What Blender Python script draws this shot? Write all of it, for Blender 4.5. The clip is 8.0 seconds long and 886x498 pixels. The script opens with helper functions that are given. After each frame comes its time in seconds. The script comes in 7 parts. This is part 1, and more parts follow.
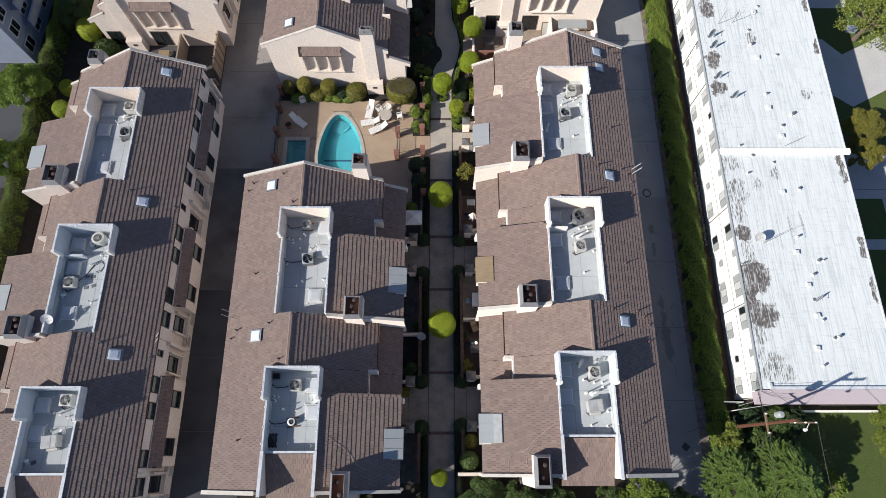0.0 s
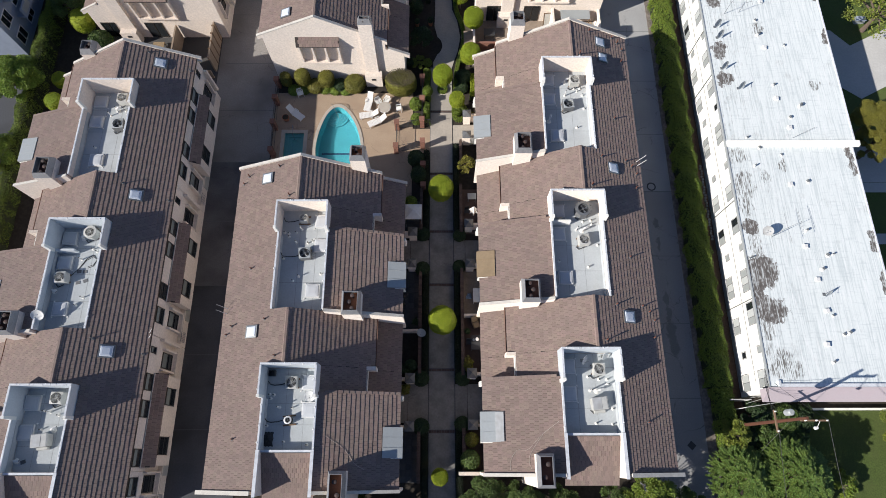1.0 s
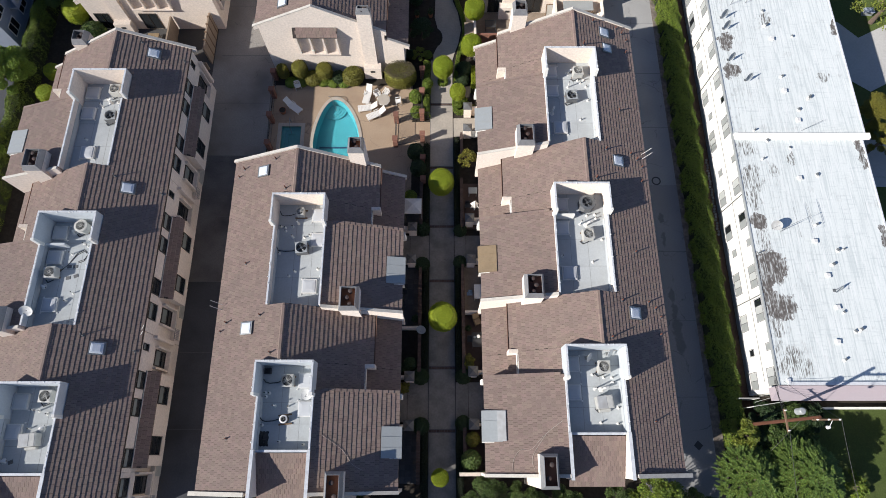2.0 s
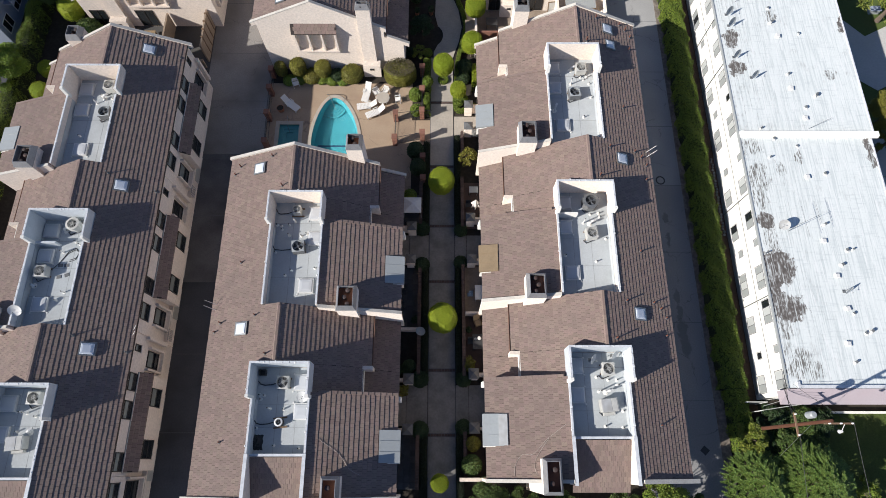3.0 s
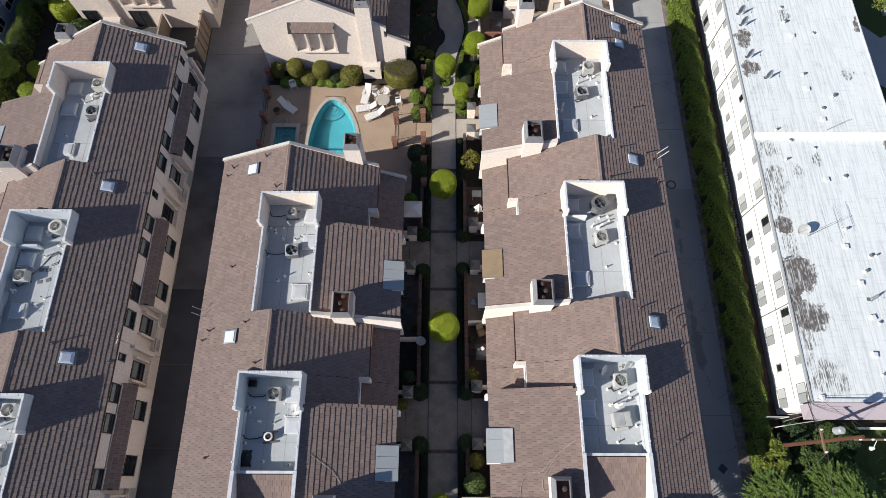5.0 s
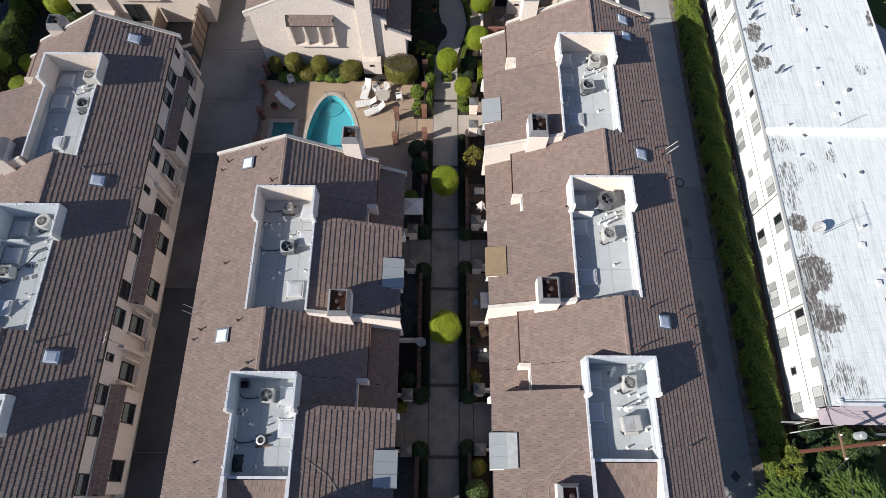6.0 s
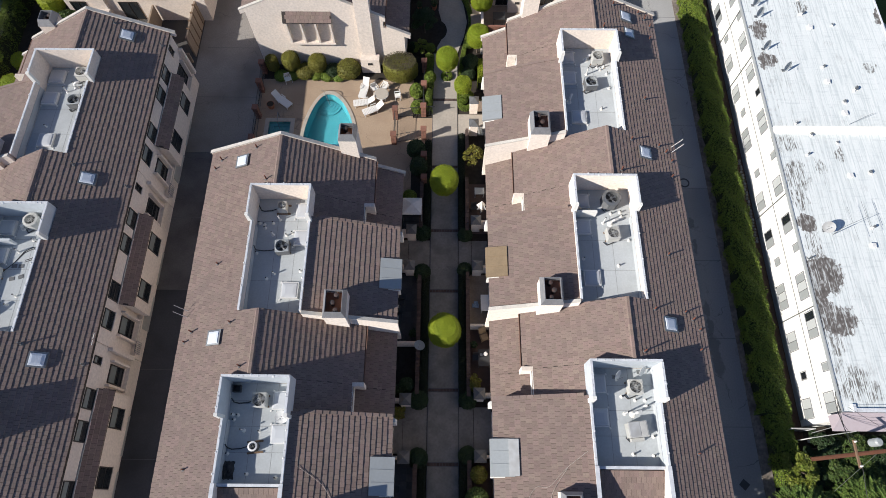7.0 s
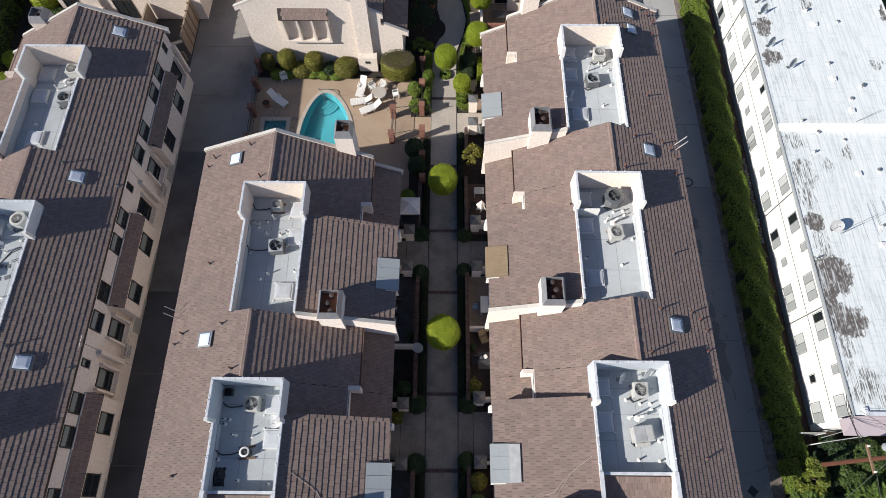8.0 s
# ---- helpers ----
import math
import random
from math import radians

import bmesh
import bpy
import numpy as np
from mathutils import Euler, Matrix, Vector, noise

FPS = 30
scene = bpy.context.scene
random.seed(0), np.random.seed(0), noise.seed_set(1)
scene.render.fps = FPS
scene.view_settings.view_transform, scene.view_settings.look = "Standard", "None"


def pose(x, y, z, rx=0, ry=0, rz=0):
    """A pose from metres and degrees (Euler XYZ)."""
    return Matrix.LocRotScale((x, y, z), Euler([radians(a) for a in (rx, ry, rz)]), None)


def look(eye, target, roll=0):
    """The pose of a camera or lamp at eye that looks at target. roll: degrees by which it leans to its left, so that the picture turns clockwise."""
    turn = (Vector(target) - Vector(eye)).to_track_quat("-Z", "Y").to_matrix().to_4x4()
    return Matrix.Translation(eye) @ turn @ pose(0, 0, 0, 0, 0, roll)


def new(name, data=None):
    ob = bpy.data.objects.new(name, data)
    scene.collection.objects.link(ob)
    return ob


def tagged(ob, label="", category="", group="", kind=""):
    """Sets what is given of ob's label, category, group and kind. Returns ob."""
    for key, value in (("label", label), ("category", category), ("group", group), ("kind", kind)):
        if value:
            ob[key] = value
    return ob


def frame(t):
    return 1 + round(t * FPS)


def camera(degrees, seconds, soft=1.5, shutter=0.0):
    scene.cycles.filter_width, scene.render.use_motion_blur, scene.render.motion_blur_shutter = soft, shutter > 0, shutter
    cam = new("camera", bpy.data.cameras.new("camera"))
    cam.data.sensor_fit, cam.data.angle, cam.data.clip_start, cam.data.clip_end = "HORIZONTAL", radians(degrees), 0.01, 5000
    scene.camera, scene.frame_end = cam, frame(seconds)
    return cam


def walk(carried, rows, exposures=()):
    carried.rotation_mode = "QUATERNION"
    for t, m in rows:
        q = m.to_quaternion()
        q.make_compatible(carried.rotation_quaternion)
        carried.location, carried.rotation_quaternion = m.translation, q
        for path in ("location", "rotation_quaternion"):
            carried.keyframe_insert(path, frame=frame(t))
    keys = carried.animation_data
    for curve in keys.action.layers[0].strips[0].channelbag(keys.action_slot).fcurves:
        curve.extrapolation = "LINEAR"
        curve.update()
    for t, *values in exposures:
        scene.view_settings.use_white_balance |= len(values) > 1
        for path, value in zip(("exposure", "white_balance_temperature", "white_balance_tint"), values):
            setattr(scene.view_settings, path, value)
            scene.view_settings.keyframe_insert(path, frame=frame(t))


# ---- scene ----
cam = camera(73.7, 8.0, soft=0.6)
PATH = [
    (0, (-0.01, -0.136, 50.77), (0.002, 0.533, 48.885), 1.0),
    (0.5, (0.006, -0.113, 50.26), (0.017, 0.553, 48.374), 0.9),
    (1, (0.023, -0.108, 49.612), (0.033, 0.557, 47.726), 0.8),
    (1.5, (-0.024, -0.072, 48.958), (-0.013, 0.591, 47.071), 0.9),
    (3, (-0.002, -0.225, 47.217), (0.008, 0.459, 45.338), 0.9),
    (3.5, (0.031, -0.248, 46.633), (0.04, 0.451, 44.759), 0.9),
    (4, (0.048, -0.246, 46.012), (0.057, 0.465, 44.143), 0.9),
    (4.5, (0.048, -0.22, 45.343), (0.057, 0.501, 43.477), 0.9),
    (4.7, (0.063, -0.215, 45.205), (0.067, 0.512, 43.341), 0.5),
    (6, (0.007, -0.36, 43.203), (0.007, 0.4, 41.353), 0.4),
    (6.5, (0.032, -0.365, 42.576), (0.032, 0.407, 40.731), 0.4),
    (7, (0.08, -0.347, 41.979), (0.079, 0.435, 40.139), 0.4),
    (7.5, (0.112, -0.39, 41.42), (0.112, 0.405, 39.585), 0.5),
    (8, (0.149, -0.363, 40.86), (0.149, 0.44, 39.028), 0.4),
]
walk(cam, [(t, look(eye, target, roll)) for t, eye, target, roll in PATH], exposures=((0, 0.33, 6120, 17), (8, 0.31, 6120, 17)))

# ---- light ----
SUN_AZ, SUN_EL = radians(24.8), radians(32)
world = bpy.data.worlds.new("sky")
scene.world = world
world.use_nodes = True
wn = world.node_tree
sky = wn.nodes.new("ShaderNodeTexSky")
sky.sky_type, sky.sun_disc = "NISHITA", False
sky.ozone_density, sky.dust_density = 3.5, 0.6
sky.sun_elevation, sky.sun_rotation = SUN_EL, radians(245.2)
wn.links.new(sky.outputs[0], wn.nodes["Background"].inputs[0])
wn.nodes["Background"].inputs[1].default_value = 0.069
sun = new("sun", bpy.data.lights.new("sun", "SUN"))
sun.data.energy, sun.data.angle, sun.data.color = 4.6, radians(0.6), (1.0, 0.95, 0.80)
sun.matrix_world = look((-60 * math.cos(SUN_AZ), -60 * math.sin(SUN_AZ), 60 * math.tan(SUN_EL)), (0, 0, 0))


# ---- materials ----
def material(name, base, rough=0.85, grain=0.0, grain_scale=30.0, stain=0.0, stain_scale=0.6, stain_colour=None, bump=0.0, metal=0.0,
             island=0.0, stretch=(1, 1, 1), coat=0.0, hue=0.0):
    """A node material: base colour, fine grain, larger stains, bump, and a change of tone from piece to piece."""
    m = bpy.data.materials.new(name)
    m.use_nodes = True
    n, l = m.node_tree.nodes, m.node_tree.links
    b = n["Principled BSDF"]
    b.inputs["Roughness"].default_value, b.inputs["Metallic"].default_value = rough, metal
    b.inputs["Coat Weight"].default_value = coat
    b.inputs["Diffuse Roughness"].default_value = 0.5 if rough > 0.7 else 0.2
    co = n.new("ShaderNodeNewGeometry")
    mp = n.new("ShaderNodeMapping")
    mp.inputs["Scale"].default_value = stretch
    l.new(co.outputs["Position"], mp.inputs["Vector"])
    col = n.new("ShaderNodeRGB")
    col.outputs[0].default_value = (*base, 1)
    last = col.outputs[0]

    def mix(kind, fac, a, bb):
        x = n.new("ShaderNodeMix")
        x.data_type, x.blend_type = "RGBA", kind
        x.clamp_factor = True
        for sock, v in ((x.inputs[0], fac), (x.inputs[6], a), (x.inputs[7], bb)):
            if isinstance(v, bpy.types.NodeSocket):
                l.new(v, sock)
            elif isinstance(v, tuple):
                sock.default_value = (*v, 1)
            else:
                sock.default_value = v
        return x.outputs[2]

    def noise_node(scale, detail=3.0):
        t = n.new("ShaderNodeTexNoise")
        t.inputs["Scale"].default_value, t.inputs["Detail"].default_value = scale, detail
        l.new(mp.outputs[0], t.inputs["Vector"])
        return t.outputs[0]

    def span(sock, a, bb, lo, hi):
        r = n.new("ShaderNodeMapRange")
        for k, v in zip((1, 2, 3, 4), (a, bb, lo, hi)):
            r.inputs[k].default_value = v
        l.new(sock, r.inputs[0])
        return r.outputs[0]

    if island:
        ob = n.new("ShaderNodeObjectInfo")
        add = n.new("ShaderNodeMath")
        add.operation = "ADD"
        l.new(co.outputs["Random Per Island"], add.inputs[0])
        l.new(ob.outputs["Random"], add.inputs[1])
        fr = n.new("ShaderNodeMath")
        fr.operation = "FRACT"
        l.new(add.outputs[0], fr.inputs[0])
        hs = n.new("ShaderNodeHueSaturation")
        l.new(last, hs.inputs["Color"])
        l.new(span(fr.outputs[0], 0, 1, 1 - island, 1 + island), hs.inputs["Value"])
        if hue:
            again = n.new("ShaderNodeMath")
            again.operation = "MULTIPLY"
            again.inputs[1].default_value = 7.31
            l.new(fr.outputs[0], again.inputs[0])
            f2 = n.new("ShaderNodeMath")
            f2.operation = "FRACT"
            l.new(again.outputs[0], f2.inputs[0])
            l.new(span(f2.outputs[0], 0, 1, 0.5 - hue, 0.5 + hue), hs.inputs["Hue"])
        last = hs.outputs[0]
    fine = noise_node(grain_scale) if grain or bump else None
    if grain:
        g = span(fine, 0.25, 0.75, 1 - grain, 1 + grain)
        gc = n.new("ShaderNodeCombineColor")
        for k in range(3):
            l.new(g, gc.inputs[k])
        last = mix("MULTIPLY", 1.0, last, gc.outputs[0])
    if stain:
        sc = stain_colour or tuple(c * 0.5 for c in base)
        last = mix("MIX", span(noise_node(stain_scale, 6.0), 0.42, 0.72, 0.0, stain), last, sc)
    l.new(last, b.inputs["Base Color"])
    if bump:
        bp = n.new("ShaderNodeBump")
        bp.inputs["Strength"].default_value, bp.inputs["Distance"].default_value = bump, 0.02
        l.new(fine, bp.inputs["Height"])
        l.new(bp.outputs[0], b.inputs["Normal"])
    return m


M = {}
M["tile"] = material("concrete_roof_tile", (0.258, 0.190, 0.160), 0.8, 0.2, 25, 0.4, 0.5, (0.218, 0.168, 0.148), 0.3, island=0.13, hue=0.012)
M["underlay"] = material("roof_underlay", (0.05, 0.04, 0.036), 0.95, 0.2, 12)
M["stucco"] = material("cream_stucco", (0.80, 0.715, 0.625), 0.9, 0.12, 6, 0.35, 0.7, (0.69, 0.61, 0.53), 0.8)
M["stucco_white"] = material("white_stucco", (0.80, 0.79, 0.74), 0.85, 0.04, 18, 0.2, 0.4, (0.66, 0.64, 0.58), 0.2)
M["stucco"].node_tree.nodes["Principled BSDF"].inputs["Diffuse Roughness"].default_value = 1.0
M["flue"] = material("dull_rusted_flue", (0.07, 0.06, 0.058), 0.7, 0.2, 30, 0.5, 6, (0.16, 0.07, 0.05), metal=0.3)
M["flue_bed"] = material("dark_maroon_flue_bed", (0.12, 0.06, 0.05), 0.9, 0.2, 20)
M["gable_cap"] = material("weathered_cream_cap", (0.62, 0.59, 0.53), 0.8, 0.1, 12, 0.5, 2.0, (0.42, 0.39, 0.35), 0.2)
M["coping"] = material("white_metal_coping", (0.66, 0.68, 0.70), 0.5, 0.08, 9, 0.6, 2.5, (0.42, 0.44, 0.47))
M["coated_wall"] = material("pale_blue_white_coated_wall", (0.56, 0.60, 0.63), 0.7, 0.06, 8, 0.4, 1.2, (0.46, 0.49, 0.51), 0.2)
M["membrane"] = material("grey_roof_membrane", (0.49, 0.52, 0.53), 0.75, 0.06, 8, 0.5, 0.8, (0.37, 0.39, 0.395))
M["sheet"] = material("weathered_grey_white_sheet", (0.44, 0.45, 0.45), 0.6, 0.1, 8, 0.6, 2.0, (0.28, 0.27, 0.25), 0.3)
M["seam"] = material("membrane_seam", (0.33, 0.345, 0.35), 0.8, 0.2, 10)
# walk concrete toned down for its shaded south; pale_walk serves the sunlit north
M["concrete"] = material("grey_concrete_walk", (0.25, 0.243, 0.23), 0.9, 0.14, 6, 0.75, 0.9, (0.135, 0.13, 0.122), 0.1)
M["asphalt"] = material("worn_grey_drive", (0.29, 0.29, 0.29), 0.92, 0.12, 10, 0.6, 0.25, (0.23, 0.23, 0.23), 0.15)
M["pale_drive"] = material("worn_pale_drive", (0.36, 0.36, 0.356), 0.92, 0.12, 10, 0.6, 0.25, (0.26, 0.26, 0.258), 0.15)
M["blue_cloth"] = material("pale_blue_printed_cloth", (0.34, 0.45, 0.56), 0.9, 0.2, 14, 0.8, 9.0, (0.12, 0.20, 0.34))
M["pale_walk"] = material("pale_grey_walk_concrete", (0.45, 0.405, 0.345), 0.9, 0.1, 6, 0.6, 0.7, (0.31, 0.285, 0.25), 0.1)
M["dry_patio"] = material("worn_tan_patio_concrete", (0.33, 0.265, 0.205), 0.9, 0.15, 7, 0.7, 1.3, (0.20, 0.155, 0.12), 0.15)
# box leaves coloured near black: the low light along the walk is painted in
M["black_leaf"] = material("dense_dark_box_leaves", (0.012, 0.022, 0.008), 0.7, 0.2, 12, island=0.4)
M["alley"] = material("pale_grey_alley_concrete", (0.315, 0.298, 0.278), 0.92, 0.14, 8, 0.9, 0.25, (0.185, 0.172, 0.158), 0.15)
# the alley's growing shade southward is put into these two darker tones
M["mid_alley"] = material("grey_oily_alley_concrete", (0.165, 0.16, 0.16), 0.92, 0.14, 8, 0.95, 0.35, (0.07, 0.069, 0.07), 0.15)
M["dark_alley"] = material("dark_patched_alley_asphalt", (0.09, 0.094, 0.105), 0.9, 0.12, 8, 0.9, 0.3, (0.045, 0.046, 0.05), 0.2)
# brick copy dimmed in colour for the shaded walls, bands and patios
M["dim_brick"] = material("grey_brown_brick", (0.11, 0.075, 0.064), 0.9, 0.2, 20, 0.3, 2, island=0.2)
M["pale_concrete"] = material("pale_yard_concrete", (0.46, 0.455, 0.44), 0.9, 0.08, 5, 0.4, 0.5, (0.36, 0.355, 0.34), 0.1)
M["dull_kerb"] = material("mossy_stained_kerb", (0.22, 0.19, 0.165), 0.95, 0.35, 5, 0.9, 1.5, (0.09, 0.075, 0.06), 0.3)
M["stone"] = material("pale_river_stone", (0.27, 0.27, 0.265), 0.85, 0.2, 15, island=0.3)
M["twigs"] = material("greyish_twiggy_leaves", (0.14, 0.115, 0.07), 0.8, 0.2, 12, 0.5, 1.5, (0.11, 0.12, 0.03), island=0.4, hue=0.02)
M["brown_soil"] = material("reddish_brown_soil", (0.12, 0.075, 0.052), 1.0, 0.3, 6, 0.5, 1.5)
M["soil"] = material("dark_soil", (0.042, 0.034, 0.026), 1.0, 0.3, 4, 0.5, 1.5)
M["terrace"] = material("tan_terrace_concrete", (0.43, 0.325, 0.228), 0.85, 0.08, 8, 0.55, 0.55, (0.32, 0.225, 0.155), 0.08)
M["brick"] = material("red_brick", (0.25, 0.12, 0.085), 0.9, 0.2, 20, 0.3, 2, island=0.2)
M["grass"] = material("lawn_green", (0.068, 0.10, 0.02), 0.95, 0.3, 10, 0.5, 0.5, (0.085, 0.095, 0.03), 0.4)
M["dark_frame"] = material("dark_bronze_frame", (0.03, 0.026, 0.023), 0.5)
M["white_metal"] = material("white_painted_metal", (0.72, 0.72, 0.70), 0.45, 0.04, 20, 0.2, 4)
M["grey_metal"] = material("galvanised_metal", (0.30, 0.31, 0.31), 0.45, 0.1, 12, 0.3, 3, metal=0.7)
M["dark_metal"] = material("dark_metal", (0.045, 0.045, 0.047), 0.5, 0.1, 30)
M["beige_metal"] = material("beige_painted_metal", (0.50, 0.50, 0.47), 0.5, 0.06, 20, 0.3, 3)


M["terracotta"] = material("terracotta_clay", (0.36, 0.15, 0.08), 0.85, 0.15, 30)
M["rust"] = material("rusty_pipe", (0.17, 0.065, 0.042), 0.8, 0.2, 40)
M["rust_gutter"] = material("red_brown_painted_gutter", (0.23, 0.125, 0.085), 0.6, 0.15, 15, 0.4, 3, (0.15, 0.10, 0.08))
M["lead"] = material("dark_lead_flashing", (0.13, 0.135, 0.14), 0.6, 0.1, 15, 0.3, 4)
M["collar"] = material("weathered_grey_sheet_collar", (0.30, 0.305, 0.315), 0.55, 0.1, 10, 0.5, 3, (0.20, 0.20, 0.21), metal=0.3)
M["tan_panel"] = material("faded_tan_panel", (0.30, 0.22, 0.13), 0.6, 0.08, 10, 0.3, 2)
M["grey_panel"] = material("pale_grey_panel", (0.36, 0.385, 0.39), 0.35, 0.05, 8, 0.35, 1.5, (0.33, 0.34, 0.33))
M["pool_plaster"] = material("turquoise_pool_plaster", (0.050, 0.315, 0.375), 0.6, 0.03, 8, 0.15, 1.0)
M["pool_dark"] = material("dark_blue_tile_line", (0.015, 0.06, 0.12), 0.5)
M["pool_rim"] = material("pale_pool_coping", (0.50, 0.45, 0.38), 0.8, 0.08, 20, 0.3, 2, bump=0.1)
M["spa_tile"] = material("dark_teal_spa_tile", (0.18, 0.53, 0.51), 0.5, 0.1, 20)
M["plastic"] = material("white_plastic_slats", (0.80, 0.78, 0.74), 0.5, 0.03, 30)
M["leaf_topiary"] = material("bright_clipped_leaves", (0.245, 0.305, 0.010), 0.7, 0.2, 12, 0.35, 1.5, (0.19, 0.25, 0.010), island=0.22, hue=0.02)
M["leaf_hedge"] = material("hedge_leaves", (0.15, 0.21, 0.02), 0.6, 0.2, 12, 0.4, 1.2, (0.07, 0.12, 0.016), island=0.4, hue=0.02)
# hedge body nearly black: the shade among the leaves is put into its colour
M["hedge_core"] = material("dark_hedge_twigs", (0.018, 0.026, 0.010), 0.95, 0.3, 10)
M["leaf_dark"] = material("dark_shrub_leaves", (0.028, 0.055, 0.016), 0.6, 0.2, 12, island=0.4, hue=0.02)
M["leaf_tree"] = material("tree_leaves", (0.075, 0.122, 0.024), 0.65, 0.2, 12, 0.4, 0.9, (0.05, 0.09, 0.025), island=0.45, hue=0.025)
M["leaf_frond"] = material("feathery_tree_leaves", (0.115, 0.18, 0.030), 0.65, 0.2, 12, 0.4, 0.9, (0.07, 0.125, 0.028), island=0.45, hue=0.025)
M["leaf_yellow"] = material("yellow_green_leaves", (0.15, 0.185, 0.022), 0.6, 0.2, 12, island=0.4, hue=0.02)
M["leaf_olive"] = material("olive_leaves", (0.175, 0.165, 0.020), 0.65, 0.2, 12, 0.4, 1.2, (0.11, 0.11, 0.03), island=0.4, hue=0.02)
M["leaf_bright"] = material("sunlit_tree_leaves", (0.21, 0.31, 0.035), 0.6, 0.2, 12, 0.4, 0.9, (0.13, 0.21, 0.03), island=0.4, hue=0.02)
M["bark"] = material("grey_brown_bark", (0.14, 0.105, 0.08), 0.95, 0.3, 15)
M["pole_wood"] = material("red_brown_pole_wood", (0.10, 0.038, 0.02), 0.9, 0.25, 10, stretch=(1, 1, 0.1))
M["cable"] = material("black_cable", (0.03, 0.03, 0.03), 0.6)
M["pink_wall"] = material("dusty_pink_fascia", (0.40, 0.35, 0.375), 0.85, 0.05, 10, 0.3, 0.8, (0.40, 0.32, 0.34))
M["grey_wall"] = material("blue_grey_siding", (0.30, 0.345, 0.43), 0.8, 0.04, 10, 0.2, 1)
# paving dimmed: part of the patios' shade sits in these base tones
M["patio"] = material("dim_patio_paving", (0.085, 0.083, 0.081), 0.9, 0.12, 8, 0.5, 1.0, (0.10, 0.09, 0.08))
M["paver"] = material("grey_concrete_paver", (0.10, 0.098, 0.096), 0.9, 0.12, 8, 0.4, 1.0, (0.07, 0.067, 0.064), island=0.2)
M["tan_fence"] = material("weathered_tan_boards", (0.34, 0.265, 0.195), 0.85, 0.15, 12, 0.4, 1.5, (0.24, 0.18, 0.125), 0.2, stretch=(1, 1, 0.3))
M["wood"] = material("weathered_wood", (0.20, 0.13, 0.08), 0.85, 0.2, 20, 0.3, 2)


class Nodes:
    """Short ways to add texture and maths nodes to a material."""

    def __init__(self, m):
        self.n, self.l = m.node_tree.nodes, m.node_tree.links
        self.bsdf = self.n["Principled BSDF"]
        self.src = self.bsdf.inputs["Base Color"].links[0].from_socket
        self.pos = self.n.new("ShaderNodeNewGeometry").outputs["Position"]

    def feed(self, sock, v):
        if isinstance(v, bpy.types.NodeSocket):
            self.l.new(v, sock)
        else:
            sock.default_value = v

    def mapped(self, scale, turn=0.0, shift=(0, 0, 0), src=None):
        mp = self.n.new("ShaderNodeMapping")
        mp.inputs["Scale"].default_value, mp.inputs["Rotation"].default_value, mp.inputs["Location"].default_value = scale, (0, 0, turn), shift
        self.l.new(src or self.pos, mp.inputs[0])
        return mp.outputs[0]

    def noise(self, vec, sc, detail, out=0):
        t = self.n.new("ShaderNodeTexNoise")
        t.inputs["Scale"].default_value, t.inputs["Detail"].default_value = sc, detail
        self.l.new(vec, t.inputs["Vector"])
        return t.outputs[out]

    def span(self, sock, a, b, lo, hi):
        r = self.n.new("ShaderNodeMapRange")
        for k, v in zip((1, 2, 3, 4), (a, b, lo, hi)):
            r.inputs[k].default_value = v
        self.l.new(sock, r.inputs[0])
        return r.outputs[0]

    def op(self, kind, a, b):
        x = self.n.new("ShaderNodeMath")
        x.operation, x.use_clamp = kind, True
        self.feed(x.inputs[0], a)
        self.feed(x.inputs[1], b)
        return x.outputs[0]

    def blend(self, fac, a, colour):
        x = self.n.new("ShaderNodeMix")
        x.data_type = "RGBA"
        self.l.new(fac, x.inputs[0])
        self.l.new(a, x.inputs[6])
        x.inputs[7].default_value = (*colour, 1)
        return x.outputs[2]

    def bent(self, amount, sc):
        """The position, pushed about by noise."""
        v = self.n.new("ShaderNodeVectorMath")
        v.operation = "MULTIPLY_ADD"
        self.l.new(self.noise(self.pos, sc, 4, 1), v.inputs[0])
        v.inputs[1].default_value = (amount, amount, 0)
        self.l.new(self.pos, v.inputs[2])
        return v.outputs[0]

    def patches(self, push, mean, fine, rows, soft):
        """1 inside rough-edged ovals (x, y, half width, half length); mean: how far the bent position lies off on average."""
        best = None
        for x, y, rx, ry in rows:
            d = self.n.new("ShaderNodeVectorMath")
            d.operation = "LENGTH"
            self.l.new(self.mapped((1 / rx, 1 / ry, 0), 0, (-(x + mean) / rx, -(y + mean) / ry, 0), push), d.inputs[0])
            e = self.span(self.op("ADD", self.op("MULTIPLY", d.outputs["Value"], 0.4), self.op("MULTIPLY", fine, 0.35)), 0.56 - soft, 0.56 + soft, 1, 0)
            best = e if best is None else self.op("MAXIMUM", best, e)
        return best


